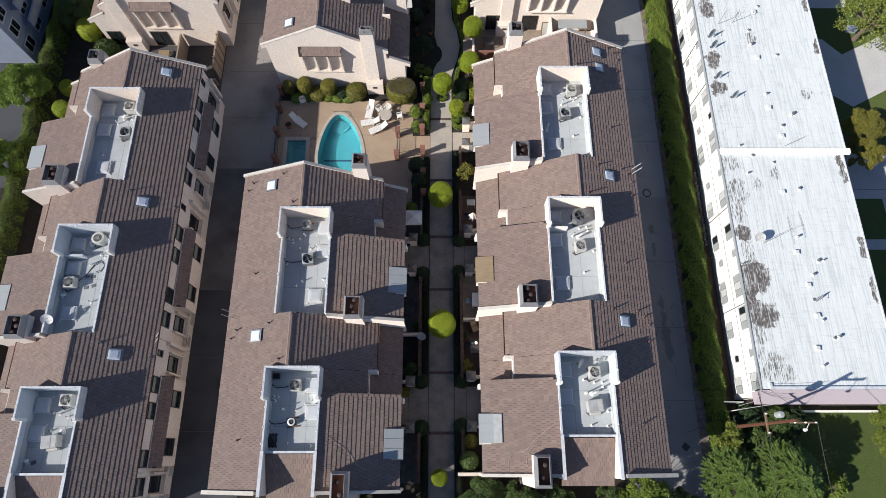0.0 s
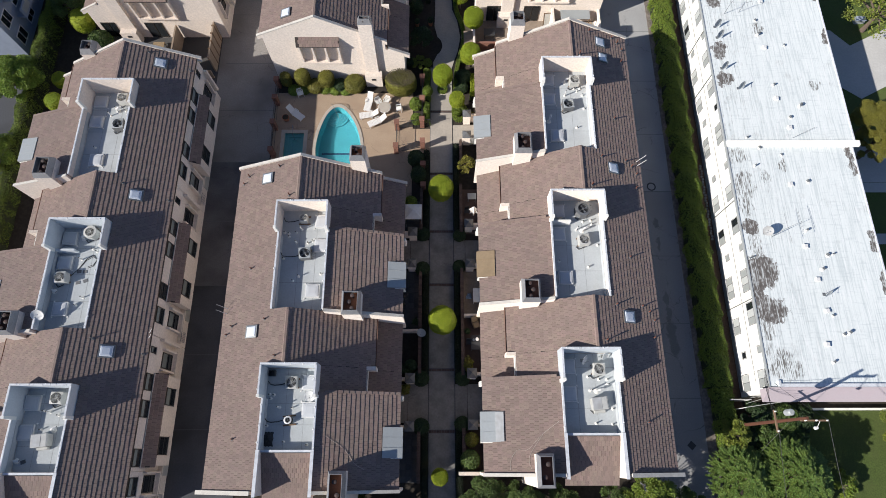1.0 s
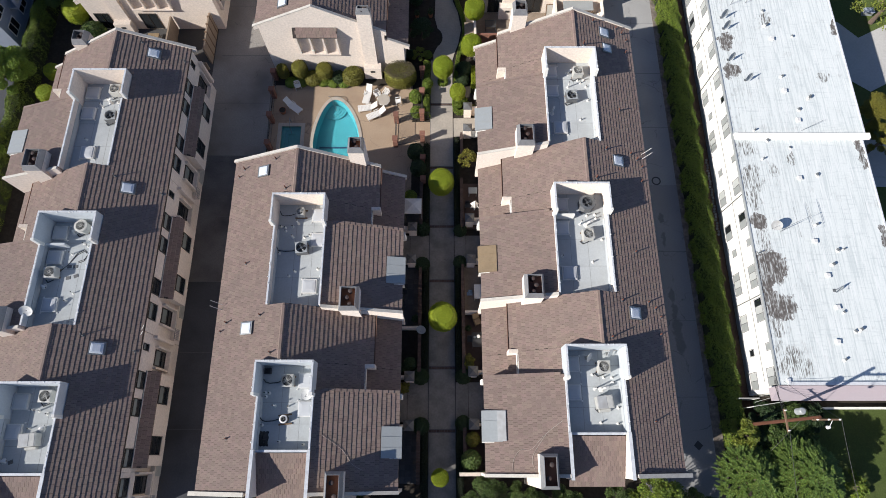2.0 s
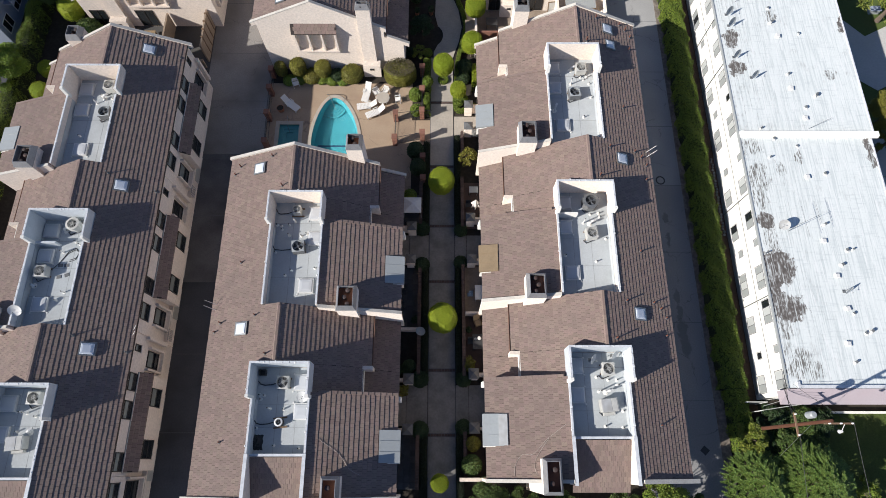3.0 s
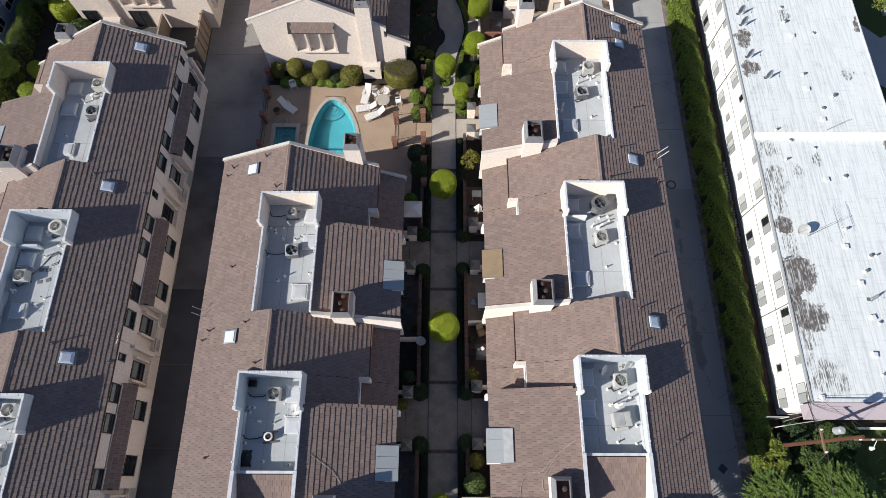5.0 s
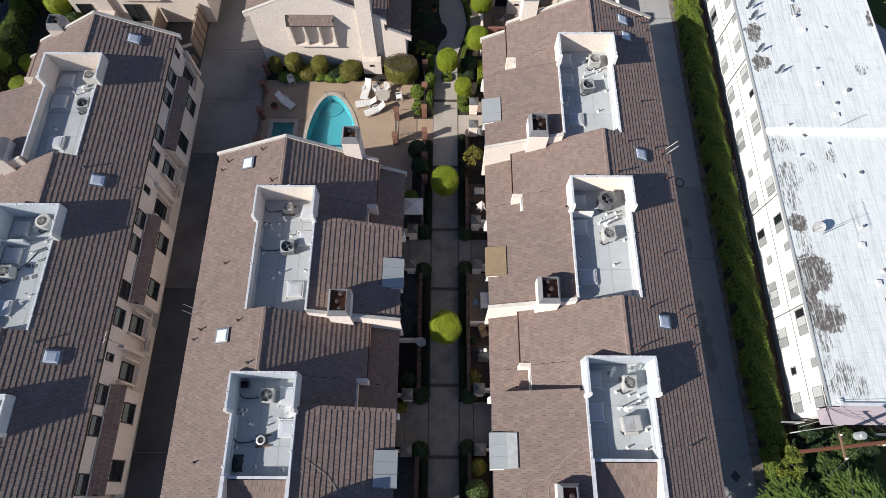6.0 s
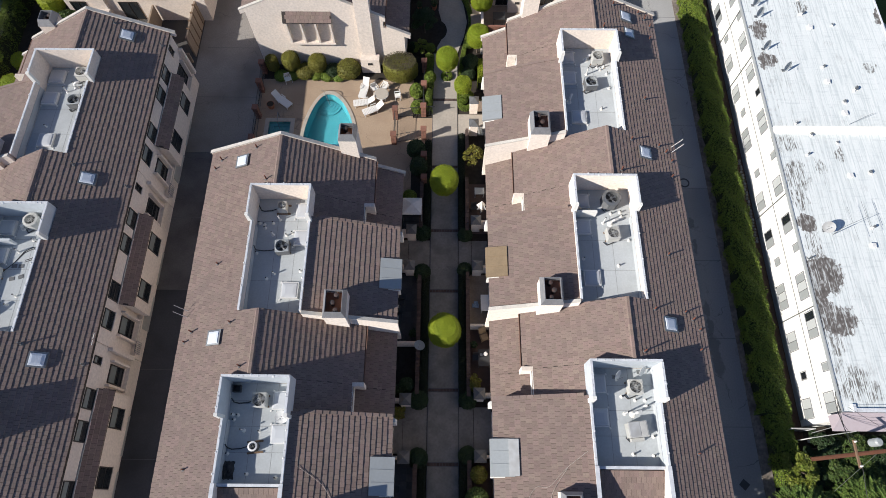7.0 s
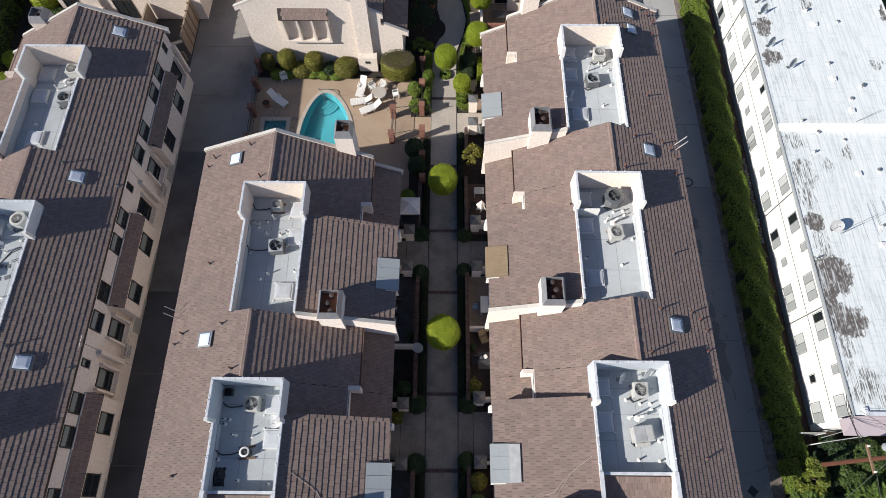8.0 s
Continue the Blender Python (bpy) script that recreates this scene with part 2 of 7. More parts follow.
def roof_coating():
    """White roof coating with lapped strokes, faint streaks along the building, and worn bald patches near its edges."""
    m = material("white_roof_coating", (0.74, 0.78, 0.765), 0.6, 0.03, 5)
    k = Nodes(m)
    along = k.noise(k.mapped((6.0, 0.20, 1)), 1.6, 5)
    stroke = k.noise(k.mapped((9.0, 0.55, 1), 0.28), 1.0, 4)
    thin = k.noise(k.mapped((16.0, 0.9, 1), -0.12), 1.0, 3)
    cross = k.noise(k.mapped((0.9, 6.0, 1), 0.2), 1.0, 4)
    mottle = k.noise(k.pos, 0.7, 8)
    fine = k.noise(k.mapped((1, 0.5, 1)), 6.0, 5)
    push = k.bent(1.3, 1.5)

    # bald patches, with the strokes of later coats over them
    bald = k.patches(push, 0.65, fine, ((25.3, 13.7, 1.5, 1.45), (25.5, 10.6, 1.45, 1.05), (24.75, 12.0, 0.55, 2.4), (25.1, 17.5, 0.6, 0.75), (25.3, 34.7, 0.7, 1.0), (25.4, 31.5, 0.8, 0.7), (25.6, 40.5, 0.75, 1.1),
                    (34.75, 23.4, 0.35, 1.4), (34.75, 16.2, 0.35, 1.0), (34.85, 12.6, 0.3, 1.2), (35.2, 41.0, 0.3, 0.8), (35.25, 36.2, 0.25, 0.9)), 0.02)
    bald = k.op("MULTIPLY", bald, k.op("MULTIPLY", k.span(stroke, 0.36, 0.46, 0.2, 0.97), k.span(fine, 0.33, 0.47, 0.45, 1)))
    # patches half brushed over
    brushed = k.patches(push, 0.65, fine, ((25.1, 23.9, 1.0, 0.8), (25.3, 21.2, 1.0, 1.3), (25.0, 19.4, 0.7, 0.9), (25.3, 16.0, 0.6, 1.0), (25.2, 6.6, 1.2, 1.3), (26.2, 5.9, 0.9, 0.7), (28.9, 22.9, 0.4, 0.6), (27.2, 22.0, 0.4, 0.7), (29.2, 37.1, 0.6, 0.8), (33.2, 30.9, 0.6, 0.5), (24.9, 9.0, 0.7, 0.8)), 0.05)
    brushed = k.op("MULTIPLY", brushed, k.op("MULTIPLY", k.span(thin, 0.47, 0.56, 0, 0.95), k.span(fine, 0.36, 0.5, 0.1, 1)))
    spots = k.op("MULTIPLY", k.span(mottle, 0.60, 0.70, 0, 0.5), k.span(thin, 0.46, 0.6, 0, 1))
    west = k.n.new("ShaderNodeSeparateXYZ")
    k.l.new(k.pos, west.inputs[0])
    scuff = k.op("MULTIPLY", k.span(west.outputs[0], 25.0, 30.0, 0.8, 0), k.op("MULTIPLY", k.span(fine, 0.50, 0.60, 0, 0.6), k.span(along, 0.47, 0.60, 0, 1)))
    c = k.blend(k.span(along, 0.46, 0.62, 0, 0.6), k.src, (0.52, 0.575, 0.575))
    c = k.blend(k.span(cross, 0.55, 0.72, 0, 0.4), c, (0.47, 0.52, 0.53))
    c = k.blend(k.span(stroke, 0.56, 0.66, 0, 0.7), c, (0.82, 0.84, 0.83))
    c = k.blend(spots, c, (0.36, 0.37, 0.36))
    c = k.blend(scuff, c, (0.40, 0.40, 0.385))
    c = k.blend(brushed, c, (0.15, 0.14, 0.125))
    c = k.blend(bald, c, (0.17, 0.152, 0.138))
    c = k.blend(k.op("MULTIPLY", bald, k.span(fine, 0.42, 0.62, 0, 0.9)), c, (0.10, 0.088, 0.078))
    k.l.new(c, k.bsdf.inputs["Base Color"])
    bp = k.n.new("ShaderNodeBump")
    bp.inputs["Strength"].default_value, bp.inputs["Distance"].default_value = 0.25, 0.03
    k.l.new(stroke, bp.inputs["Height"])
    k.l.new(bp.outputs[0], k.bsdf.inputs["Normal"])
    return m


def cracked(m, scale, colour, width, amount):
    """Adds a net of thin cracks, broken off here and there, to a paving material."""
    k = Nodes(m)
    v = k.n.new("ShaderNodeTexVoronoi")
    v.feature = "DISTANCE_TO_EDGE"
    v.inputs["Scale"].default_value = scale
    k.l.new(k.bent(1.2, 1.4), v.inputs["Vector"])
    line = k.span(v.outputs["Distance"], 0.0, width, amount, 0)
    fac = k.op("MULTIPLY", line, k.span(k.noise(k.pos, 0.5, 3), 0.45, 0.6, 0, 1))
    k.l.new(k.blend(fac, k.src, colour), k.bsdf.inputs["Base Color"])


cracked(M["terrace"], 0.45, (0.20, 0.15, 0.12), 0.02, 0.8)
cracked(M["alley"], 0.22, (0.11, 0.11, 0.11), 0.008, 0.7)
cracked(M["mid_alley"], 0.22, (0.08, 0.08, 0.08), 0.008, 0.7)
cracked(M["pale_drive"], 0.25, (0.12, 0.12, 0.125), 0.010, 0.8)
cracked(M["asphalt"], 0.25, (0.10, 0.10, 0.105), 0.010, 0.8)
cracked(M["concrete"], 0.3, (0.13, 0.125, 0.12), 0.008, 0.6)


def spilt(m, rows, colour):
    """Adds dark oil stains with soft ragged edges to a drive."""
    k = Nodes(m)
    e = k.patches(k.bent(0.8, 1.6), 0.4, k.noise(k.pos, 3.0, 5), rows, 0.06)
    k.l.new(k.blend(k.op("MULTIPLY", e, 0.5), k.src, colour), k.bsdf.inputs["Base Color"])


spilt(M["asphalt"], ((19.6, 12.85, 0.22, 0.7), (19.65, 11.4, 0.25, 1.0), (19.7, 9.8, 0.4, 1.3), (19.8, 8.6, 0.35, 0.8), (19.55, 19.9, 0.2, 0.5), (19.55, 17.8, 0.2, 0.6), (19.6, 31.0, 0.4, 0.8)), (0.075, 0.078, 0.085))
M["coating"] = roof_coating()


def glass_like(name, base, rough, spec=0.5):
    m = bpy.data.materials.new(name)
    m.use_nodes = True
    b = m.node_tree.nodes["Principled BSDF"]
    b.inputs["Base Color"].default_value = (*base, 1)
    b.inputs["Roughness"].default_value = rough
    b.inputs["Specular IOR Level"].default_value = spec
    return m


# upper panes: a pale blind and the reflected sky, both in one colour
M["blind_pane"] = glass_like("window_glass_over_a_pale_blind", (0.24, 0.27, 0.27), 0.08, 0.8)
M["pane"] = glass_like("dark_window_glass", (0.018, 0.022, 0.026), 0.05, 0.8)
M["water"] = glass_like("pool_water", (1.0, 1.0, 1.0), 0.02, 0.5)
wt = M["water"].node_tree
wt.nodes["Principled BSDF"].inputs["Transmission Weight"].default_value = 1.0
wt.nodes["Principled BSDF"].inputs["IOR"].default_value = 1.33
ripple = wt.nodes.new("ShaderNodeTexNoise")
ripple.inputs["Scale"].default_value, ripple.inputs["Detail"].default_value = 9.0, 3.0
rb = wt.nodes.new("ShaderNodeBump")
rb.inputs["Strength"].default_value, rb.inputs["Distance"].default_value = 0.9, 0.03
wt.links.new(ripple.outputs[0], rb.inputs["Height"])
wt.links.new(rb.outputs[0], wt.nodes["Principled BSDF"].inputs["Normal"])
M["dome"] = glass_like("milky_acrylic_dome", (0.64, 0.69, 0.75), 0.18, 0.6)
M["flat_dome"] = glass_like("weathered_acrylic_dome", (0.50, 0.52, 0.54), 0.3, 0.5)


# ---- mesh helpers ----
class Geo:
    """Collects vertices and faces; place maps local (a, b, c) to the world."""

    def __init__(self, place=None):
        self.v, self.f, self.place = [], [], place or (lambda a, b, c: (a, b, c))

    def add(self, verts, faces):
        k = len(self.v)
        self.v += [self.place(*p) for p in verts]
        self.f += [tuple(k + i for i in f) for f in faces]
        return self

    def box(self, a0, a1, b0, b1, c0, c1, taper=0.0):
        t = taper
        return self.add([(a0, b0, c0), (a1, b0, c0), (a1, b1, c0), (a0, b1, c0),
                         (a0 + t, b0 + t, c1), (a1 - t, b0 + t, c1), (a1 - t, b1 - t, c1), (a0 + t, b1 - t, c1)],
                        [(3, 2, 1, 0), (4, 5, 6, 7), (0, 1, 5, 4), (1, 2, 6, 5), (2, 3, 7, 6), (3, 0, 4, 7)])

    def prism(self, poly, b0, b1):
        """A polygon in (a, c) drawn out from b0 to b1."""
        n = len(poly)
        return self.add([(a, b0, c) for a, c in poly] + [(a, b1, c) for a, c in poly],
                        [tuple(range(n)), tuple(range(2 * n - 1, n - 1, -1))] + [(i, n + i, n + (i + 1) % n, (i + 1) % n) for i in range(n)])

    def drum(self, a, b, c0, c1, r0, r1=None, n=12, cap=True):
        r1 = r0 if r1 is None else r1
        ring = [(math.cos(2 * math.pi * i / n), math.sin(2 * math.pi * i / n)) for i in range(n)]
        faces = [(i, (i + 1) % n, n + (i + 1) % n, n + i) for i in range(n)]
        if cap:
            faces += [tuple(range(n, 2 * n)), tuple(range(n - 1, -1, -1))]
        return self.add([(a + r0 * x, b + r0 * y, c0) for x, y in ring] + [(a + r1 * x, b + r1 * y, c1) for x, y in ring], faces)

    def rod(self, p, q, r, n=6):
        p, q = Vector(p), Vector(q)
        d = (q - p).normalized()
        e = d.orthogonal().normalized()
        g = d.cross(e)
        ring = [e * math.cos(2 * math.pi * i / n) * r + g * math.sin(2 * math.pi * i / n) * r for i in range(n)]
        return self.add([tuple(p + o) for o in ring] + [tuple(q + o) for o in ring],
                        [(i, (i + 1) % n, n + (i + 1) % n, n + i) for i in range(n)] + [tuple(range(n - 1, -1, -1)), tuple(range(n, 2 * n))])

    def mesh(self, name, mat, tidy=True):
        me = bpy.data.meshes.new(name)
        me.from_pydata([tuple(p) for p in self.v], [], self.f)
        if tidy:
            bm = bmesh.new()
            bm.from_mesh(me)
            bmesh.ops.recalc_face_normals(bm, faces=bm.faces)
            bm.to_mesh(me)
            bm.free()
        me.materials.append(mat)
        return me


def part(name, geo, mat, parent=None, label="", tidy=True):
    ob = new(name, geo.mesh(name, mat, tidy))
    if parent is not None:
        ob.parent = parent
    if label:
        ob["label"] = label
    return ob


def thing(name, label, category, group="", kind="", at=(0, 0, 0)):
    ob = new(name)
    ob.empty_display_size = 0.3
    ob.location = at
    return tagged(ob, label, category, group, kind)




def ring_frame(place, out, inn, axis):
    """One closed frame. out, inn: (a0, a1, c0, c1) of its outer and inner edge; axis: a function (a, c, k) to a local point, k 0 for the back and 1 for the front."""
    def four(q, k):
        return [axis(q[0], q[2], k), axis(q[1], q[2], k), axis(q[1], q[3], k), axis(q[0], q[3], k)]
    g = Geo(place)
    vs = four(out, 0) + four(out, 1) + four(inn, 1) + four(inn, 0)
    return g.add(vs, [(4 * j + i, 4 * j + (i + 1) % 4, 4 * ((j + 1) % 4) + (i + 1) % 4, 4 * ((j + 1) % 4) + i) for j in range(4) for i in range(4)])

# ---- ground ----


def paved(name, x0, x1, y0, y1, z, mat, label, category, thick=0.1):
    g = Geo().box(x0, x1, y0, y1, z - thick, z)
    return tagged(part(name, g, M[mat]), label, category, kind="structure")


def outline_slab(name, outer, holes, z, mat, label, category, depth=0.1):
    """A level slab with holes, filled between its rings."""
    bm = bmesh.new()
    for ring in [outer] + holes:
        vs = [bm.verts.new((x, y, z)) for x, y in ring]
        for i in range(len(vs)):
            bm.edges.new((vs[i], vs[(i + 1) % len(vs)]))
    bmesh.ops.triangle_fill(bm, use_beauty=True, use_dissolve=False, edges=bm.edges[:])
    me = bpy.data.meshes.new(name)
    bmesh.ops.recalc_face_normals(bm, faces=bm.faces)
    bm.to_mesh(me)
    bm.free()
    me.materials.append(M[mat])
    return tagged(new(name, me), label, category, kind="structure")


def pool_ring(grow=0.0, n=56):
    """The pool's egg-shaped outline with its narrow end to the north."""
    pts = []
    for i in range(n):
        a = 2 * math.pi * i / n
        y = math.sin(a)
        half = (2.13 + grow) * math.cos(a) * (1 - 0.16 * max(y, 0) ** 1.5)
        pts.append((-9.62 + half - 0.25 * max(y, 0) ** 2, 27.4 + (4.6 if y > 0 else 3.0) * y * (1 + grow / 4)))
    return pts


SPA = [(-14.75, 26.2), (-12.95, 26.2), (-12.95, 29.1), (-14.75, 29.1)]
RING = pool_ring()
big = [(-2500, -2500), (2500, -2500), (2500, 2500), (-2500, 2500)]
outline_slab("ground", big, [RING, SPA], -0.06, "soil", "bare dark soil between paving and planting", "ground")
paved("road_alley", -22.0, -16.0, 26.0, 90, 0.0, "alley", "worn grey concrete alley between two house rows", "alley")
# shade stepped into the slab colour, darker to the south
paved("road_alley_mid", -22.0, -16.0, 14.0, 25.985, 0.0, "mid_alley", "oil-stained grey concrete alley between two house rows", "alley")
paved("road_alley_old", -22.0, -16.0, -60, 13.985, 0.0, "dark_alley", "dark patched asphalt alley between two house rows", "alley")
# the drive's brighter north light is put into a paler copy of its colour
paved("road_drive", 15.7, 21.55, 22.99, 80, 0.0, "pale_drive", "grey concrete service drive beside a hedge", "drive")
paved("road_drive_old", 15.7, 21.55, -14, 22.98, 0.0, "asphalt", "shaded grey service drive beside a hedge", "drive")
outline_slab("pavement_terrace", [(-15.9, 21.6), (-2.6, 21.6), (-2.6, 27.0), (-0.93, 27.0), (-0.93, 29.6), (-2.6, 29.6), (-2.6, 33.6), (-15.9, 33.6)], [pool_ring(0.30), [(-15.1, 25.9), (-12.6, 25.9), (-12.6, 29.45), (-15.1, 29.45)]], 0.0, "terrace",
             "tan concrete pool terrace with faint cracks and stains", "terrace")

# drive joints and marks
for y in (-3, 4.4, 10.6, 16.7, 23, 29, 35, 41, 47):
    paved("trim_joint", 15.8, 21.5, y, y + 0.035, 0.006, "lead", "dark joint across the service drive", "joint", 0.02)
for y in (2, 8, 14, 20, 26, 31.6, 37, 43):
    paved("trim_joint", -21.3, -16.1, y, y + 0.035, 0.006, "lead", "dark joint across the alley", "joint", 0.02)
g = Geo().add([(19.75, 0.75, 0.012), (20.1, 0.38, 0.012), (20.48, 0.75, 0.012), (20.1, 1.12, 0.012), (19.75, 0.75, 0.0), (20.1, 0.38, 0.0), (20.48, 0.75, 0.0), (20.1, 1.12, 0.0)], [(0, 1, 2, 3), (0, 1, 5, 4), (1, 2, 6, 5), (2, 3, 7, 6), (3, 0, 4, 7)])
tagged(part("drain_cover", g, M["dark_metal"]), "black diamond-set drain cover in the drive", "drain")

g, m = Geo(), 24
g.add([(r * math.cos(2 * math.pi * i / m), r * math.sin(2 * math.pi * i / m), z) for r, z in ((0.42, 0.0), (0.42, 0.012), (0.3, 0.012), (0.3, 0.0)) for i in range(m)], [(k * m + i, k * m + (i + 1) % m, (k + 1) * m + (i + 1) % m, (k + 1) * m + i) for k in range(3) for i in range(m)])
cover = tagged(part("manhole_ring", g, M["dark_metal"]), "dark metal ring of a manhole in the drive", "manhole")
cover.location = (19.58, 23.5, 0)

# garden walk: slabs between brick bands
walk_bands = (31.5, 24.8, 19.05, 14.07, 6.75, 1.85)
paved("pavement_walk", -0.93, 1.23, -14, 36.6, 0.0, "lead", "dark bed under the garden walk slabs", "walk")


def walk_slab(x0, x1, y0, y1, base=0.0):
    # sunlit slabs north of y 24 take the paler colour, shaded ones the darker
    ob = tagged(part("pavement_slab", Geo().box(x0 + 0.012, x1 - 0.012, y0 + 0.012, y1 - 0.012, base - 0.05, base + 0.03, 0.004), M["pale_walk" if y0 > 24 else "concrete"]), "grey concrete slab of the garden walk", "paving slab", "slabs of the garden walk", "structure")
    return ob


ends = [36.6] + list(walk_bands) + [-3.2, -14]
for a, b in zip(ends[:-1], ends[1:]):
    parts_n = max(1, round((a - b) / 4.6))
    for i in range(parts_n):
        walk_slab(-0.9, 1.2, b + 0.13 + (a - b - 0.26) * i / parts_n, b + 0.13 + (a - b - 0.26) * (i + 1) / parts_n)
for y in walk_bands:
    band = thing("brick_band", "row of dark red bricks across the walk", "brick band", "brick bands in the walk", "structure", (0, y, 0))
    me = Geo().box(-0.1, 0.1, -0.1, 0.1, -0.05, 0.028, 0.006).mesh("brick", M["dim_brick"])
    for i in range(10):
        b = new("brick", me)
        b.parent, b.location = band, (-0.8 + 0.211 * i, 0, 0)
# the walk swells and bends round a bed at its north end
bend = [(-0.47, 70), (-0.47, 43.7), (-0.54, 41.6)] + [(-0.75 + 1.0 * math.cos(radians(a)), 39.2 + 1.25 * math.sin(radians(a))) for a in range(60, -61, -15)] + [(-0.65, 37.2), (-0.65, 36.3), (1.15, 36.3), (1.39, 37.2), (1.8, 38.5), (2.09, 40.2), (1.78, 42.3), (1.28, 43.7), (1.28, 70)]
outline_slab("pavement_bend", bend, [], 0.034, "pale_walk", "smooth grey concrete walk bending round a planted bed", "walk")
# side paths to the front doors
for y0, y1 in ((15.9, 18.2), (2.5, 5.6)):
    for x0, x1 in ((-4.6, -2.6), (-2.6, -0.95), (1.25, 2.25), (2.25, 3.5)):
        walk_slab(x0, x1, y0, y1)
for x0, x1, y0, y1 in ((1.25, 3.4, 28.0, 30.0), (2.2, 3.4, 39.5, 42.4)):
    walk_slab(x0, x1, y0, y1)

# ---- townhouse rows ----
RIDGE_U, RIDGE_Z, BACK_U, BACK_SLOPE = 10.9, 8.62, 16.3, 0.44
FRONT_SLOPE, PORCH_SLOPE, C_SLOPE = 0.53, 0.5, 0.333
DECK1, DECK_Z, WALL_TOP = 12.45, 6.82, 8.74
TILE_W = 0.27
TILES = []


def z_back(u):
    return RIDGE_Z - BACK_SLOPE * (u - RIDGE_U)


def z_front(u):
    return RIDGE_Z - FRONT_SLOPE * (RIDGE_U - u)


def z_porch(u):
    return 3.62 + PORCH_SLOPE * (u - 3.05)


def z_c(u):
    return 6.0 + C_SLOPE * (u - 3.0)


def window(place, parent, u, v0, v1, z0, z1, out, bars=1):
    """A dark-framed window in a wall that faces along u (out: +1 or -1)."""
    a, b = sorted((u - 0.02 * out, u + 0.05 * out))
    t = 0.07
    w = part("window", ring_frame(place, (v0, v1, z0, z1), (v0 + t, v1 - t, z0 + t, z1 - t), lambda p, q, k: (b if k else a, p, q)), M["dark_frame"], parent)
    for i in range(bars):
        m = z0 + (z1 - z0) * (i + 1) / (bars + 1)
        part("glazing_bar", Geo(place).box(a, b, v0 + t, v1 - t, m - 0.025, m + 0.025), M["dark_frame"], w)
    mid = (z0 + z1) / 2
    for a2, b2, mat in ((z0 + t, mid - 0.026, "pane"), (mid + 0.026, z1 - t, "pane" if random.random() < 0.3 else "blind_pane")):
        part("pane", Geo(place).box(*sorted((u - 0.01 * out, u + 0.015 * out)), v0 + t, v1 - t, a2, b2), M[mat], w)
    part("sill", Geo(place).box(*sorted((u - 0.02 * out, u + 0.10 * out)), v0 - 0.05, v1 + 0.05, z0 - 0.07, z0 - 0.004), M["stucco"], w)
    return w


def end_window(place, parent, v, u0, u1, z0, z1, out, bars=1):
    """A dark-framed window or glass door in an end wall that faces along v."""
    a, b = sorted((v - 0.02 * out, v + 0.05 * out))
    t = 0.08
    m = (u0 + u1) / 2
    w = part("window", ring_frame(place, (u0, u1, z0, z1), (u0 + t, u1 - t, z0 + t, z1 - t), lambda p, q, k: (p, b if k else a, q)), M["dark_frame"], parent)
    part("glazing_bar", Geo(place).box(m - 0.03, m + 0.03, a, b, z0 + t, z1 - t), M["dark_frame"], w)
    part("pane", Geo(place).box(u0 + t, u1 - t, *sorted((v - 0.01 * out, v + 0.015 * out)), z0 + t, z1 - t), M["pane"], w)
    return w


def skylight(place, parent, u, v, size, zf):
    c = Geo(place)
    h = size / 2
    tilt = zf(u + h) - zf(u - h)
    z = zf(u)

    def ring(k, rise):
        return [(u - k, v - k, z - tilt * k / size + rise), (u + k, v - k, z + tilt * k / size + rise), (u + k, v + k, z + tilt * k / size + rise), (u - k, v + k, z - tilt * k / size + rise)]
    sides = [(0, 1, 5, 4), (1, 2, 6, 5), (2, 3, 7, 6), (3, 0, 4, 7)]
    c.add(ring(h + 0.05, 0.0) + ring(h + 0.05, 0.16) + ring(h - 0.04, 0.17), sides + [(4, 5, 9, 8), (5, 6, 10, 9), (6, 7, 11, 10), (7, 4, 8, 11)])
    s = part("skylight", c, M["grey_metal"], parent)
    k = h - 0.04
    d = Geo(place).add(ring(k, 0.165) + ring(k * 0.9, 0.21) + ring(k * 0.6, 0.235), sides + [(4, 5, 9, 8), (5, 6, 10, 9), (6, 7, 11, 10), (7, 4, 8, 11), (8, 9, 10, 11)])
    part("dome", d, M["dome"], s, "milky acrylic dome")
    return s


def flat_skylight(place, parent, u, v, size=0.95):
    z, h = DECK_Z + 0.03, size / 2
    s = part("skylight", Geo(place).box(u - h - 0.05, u + h + 0.05, v - h - 0.05, v + h + 0.05, z, z + 0.2), M["white_metal"], parent)
    k = h
    sides = [(0, 1, 5, 4), (1, 2, 6, 5), (2, 3, 7, 6), (3, 0, 4, 7)]

    def ring(q, zz):
        return [(u - q, v - q, zz), (u + q, v - q, zz), (u + q, v + q, zz), (u - q, v + q, zz)]
    part("dome", Geo(place).add(ring(k, z + 0.204) + ring(k * 0.9, z + 0.25) + ring(k * 0.5, z + 0.28), sides + [(4, 5, 9, 8), (5, 6, 10, 9), (6, 7, 11, 10), (7, 4, 8, 11), (8, 9, 10, 11)]), M["flat_dome"], s, "milky acrylic dome")
    for a, b in ((-1, -1), (1, -1), (-1, 1), (1, 1)):
        part("anchor", Geo(place).drum(u + a * (h + 0.12), v + b * (h + 0.1), z, z + 0.06, 0.07, 0.05, 8), M["white_metal"], s)
    return s


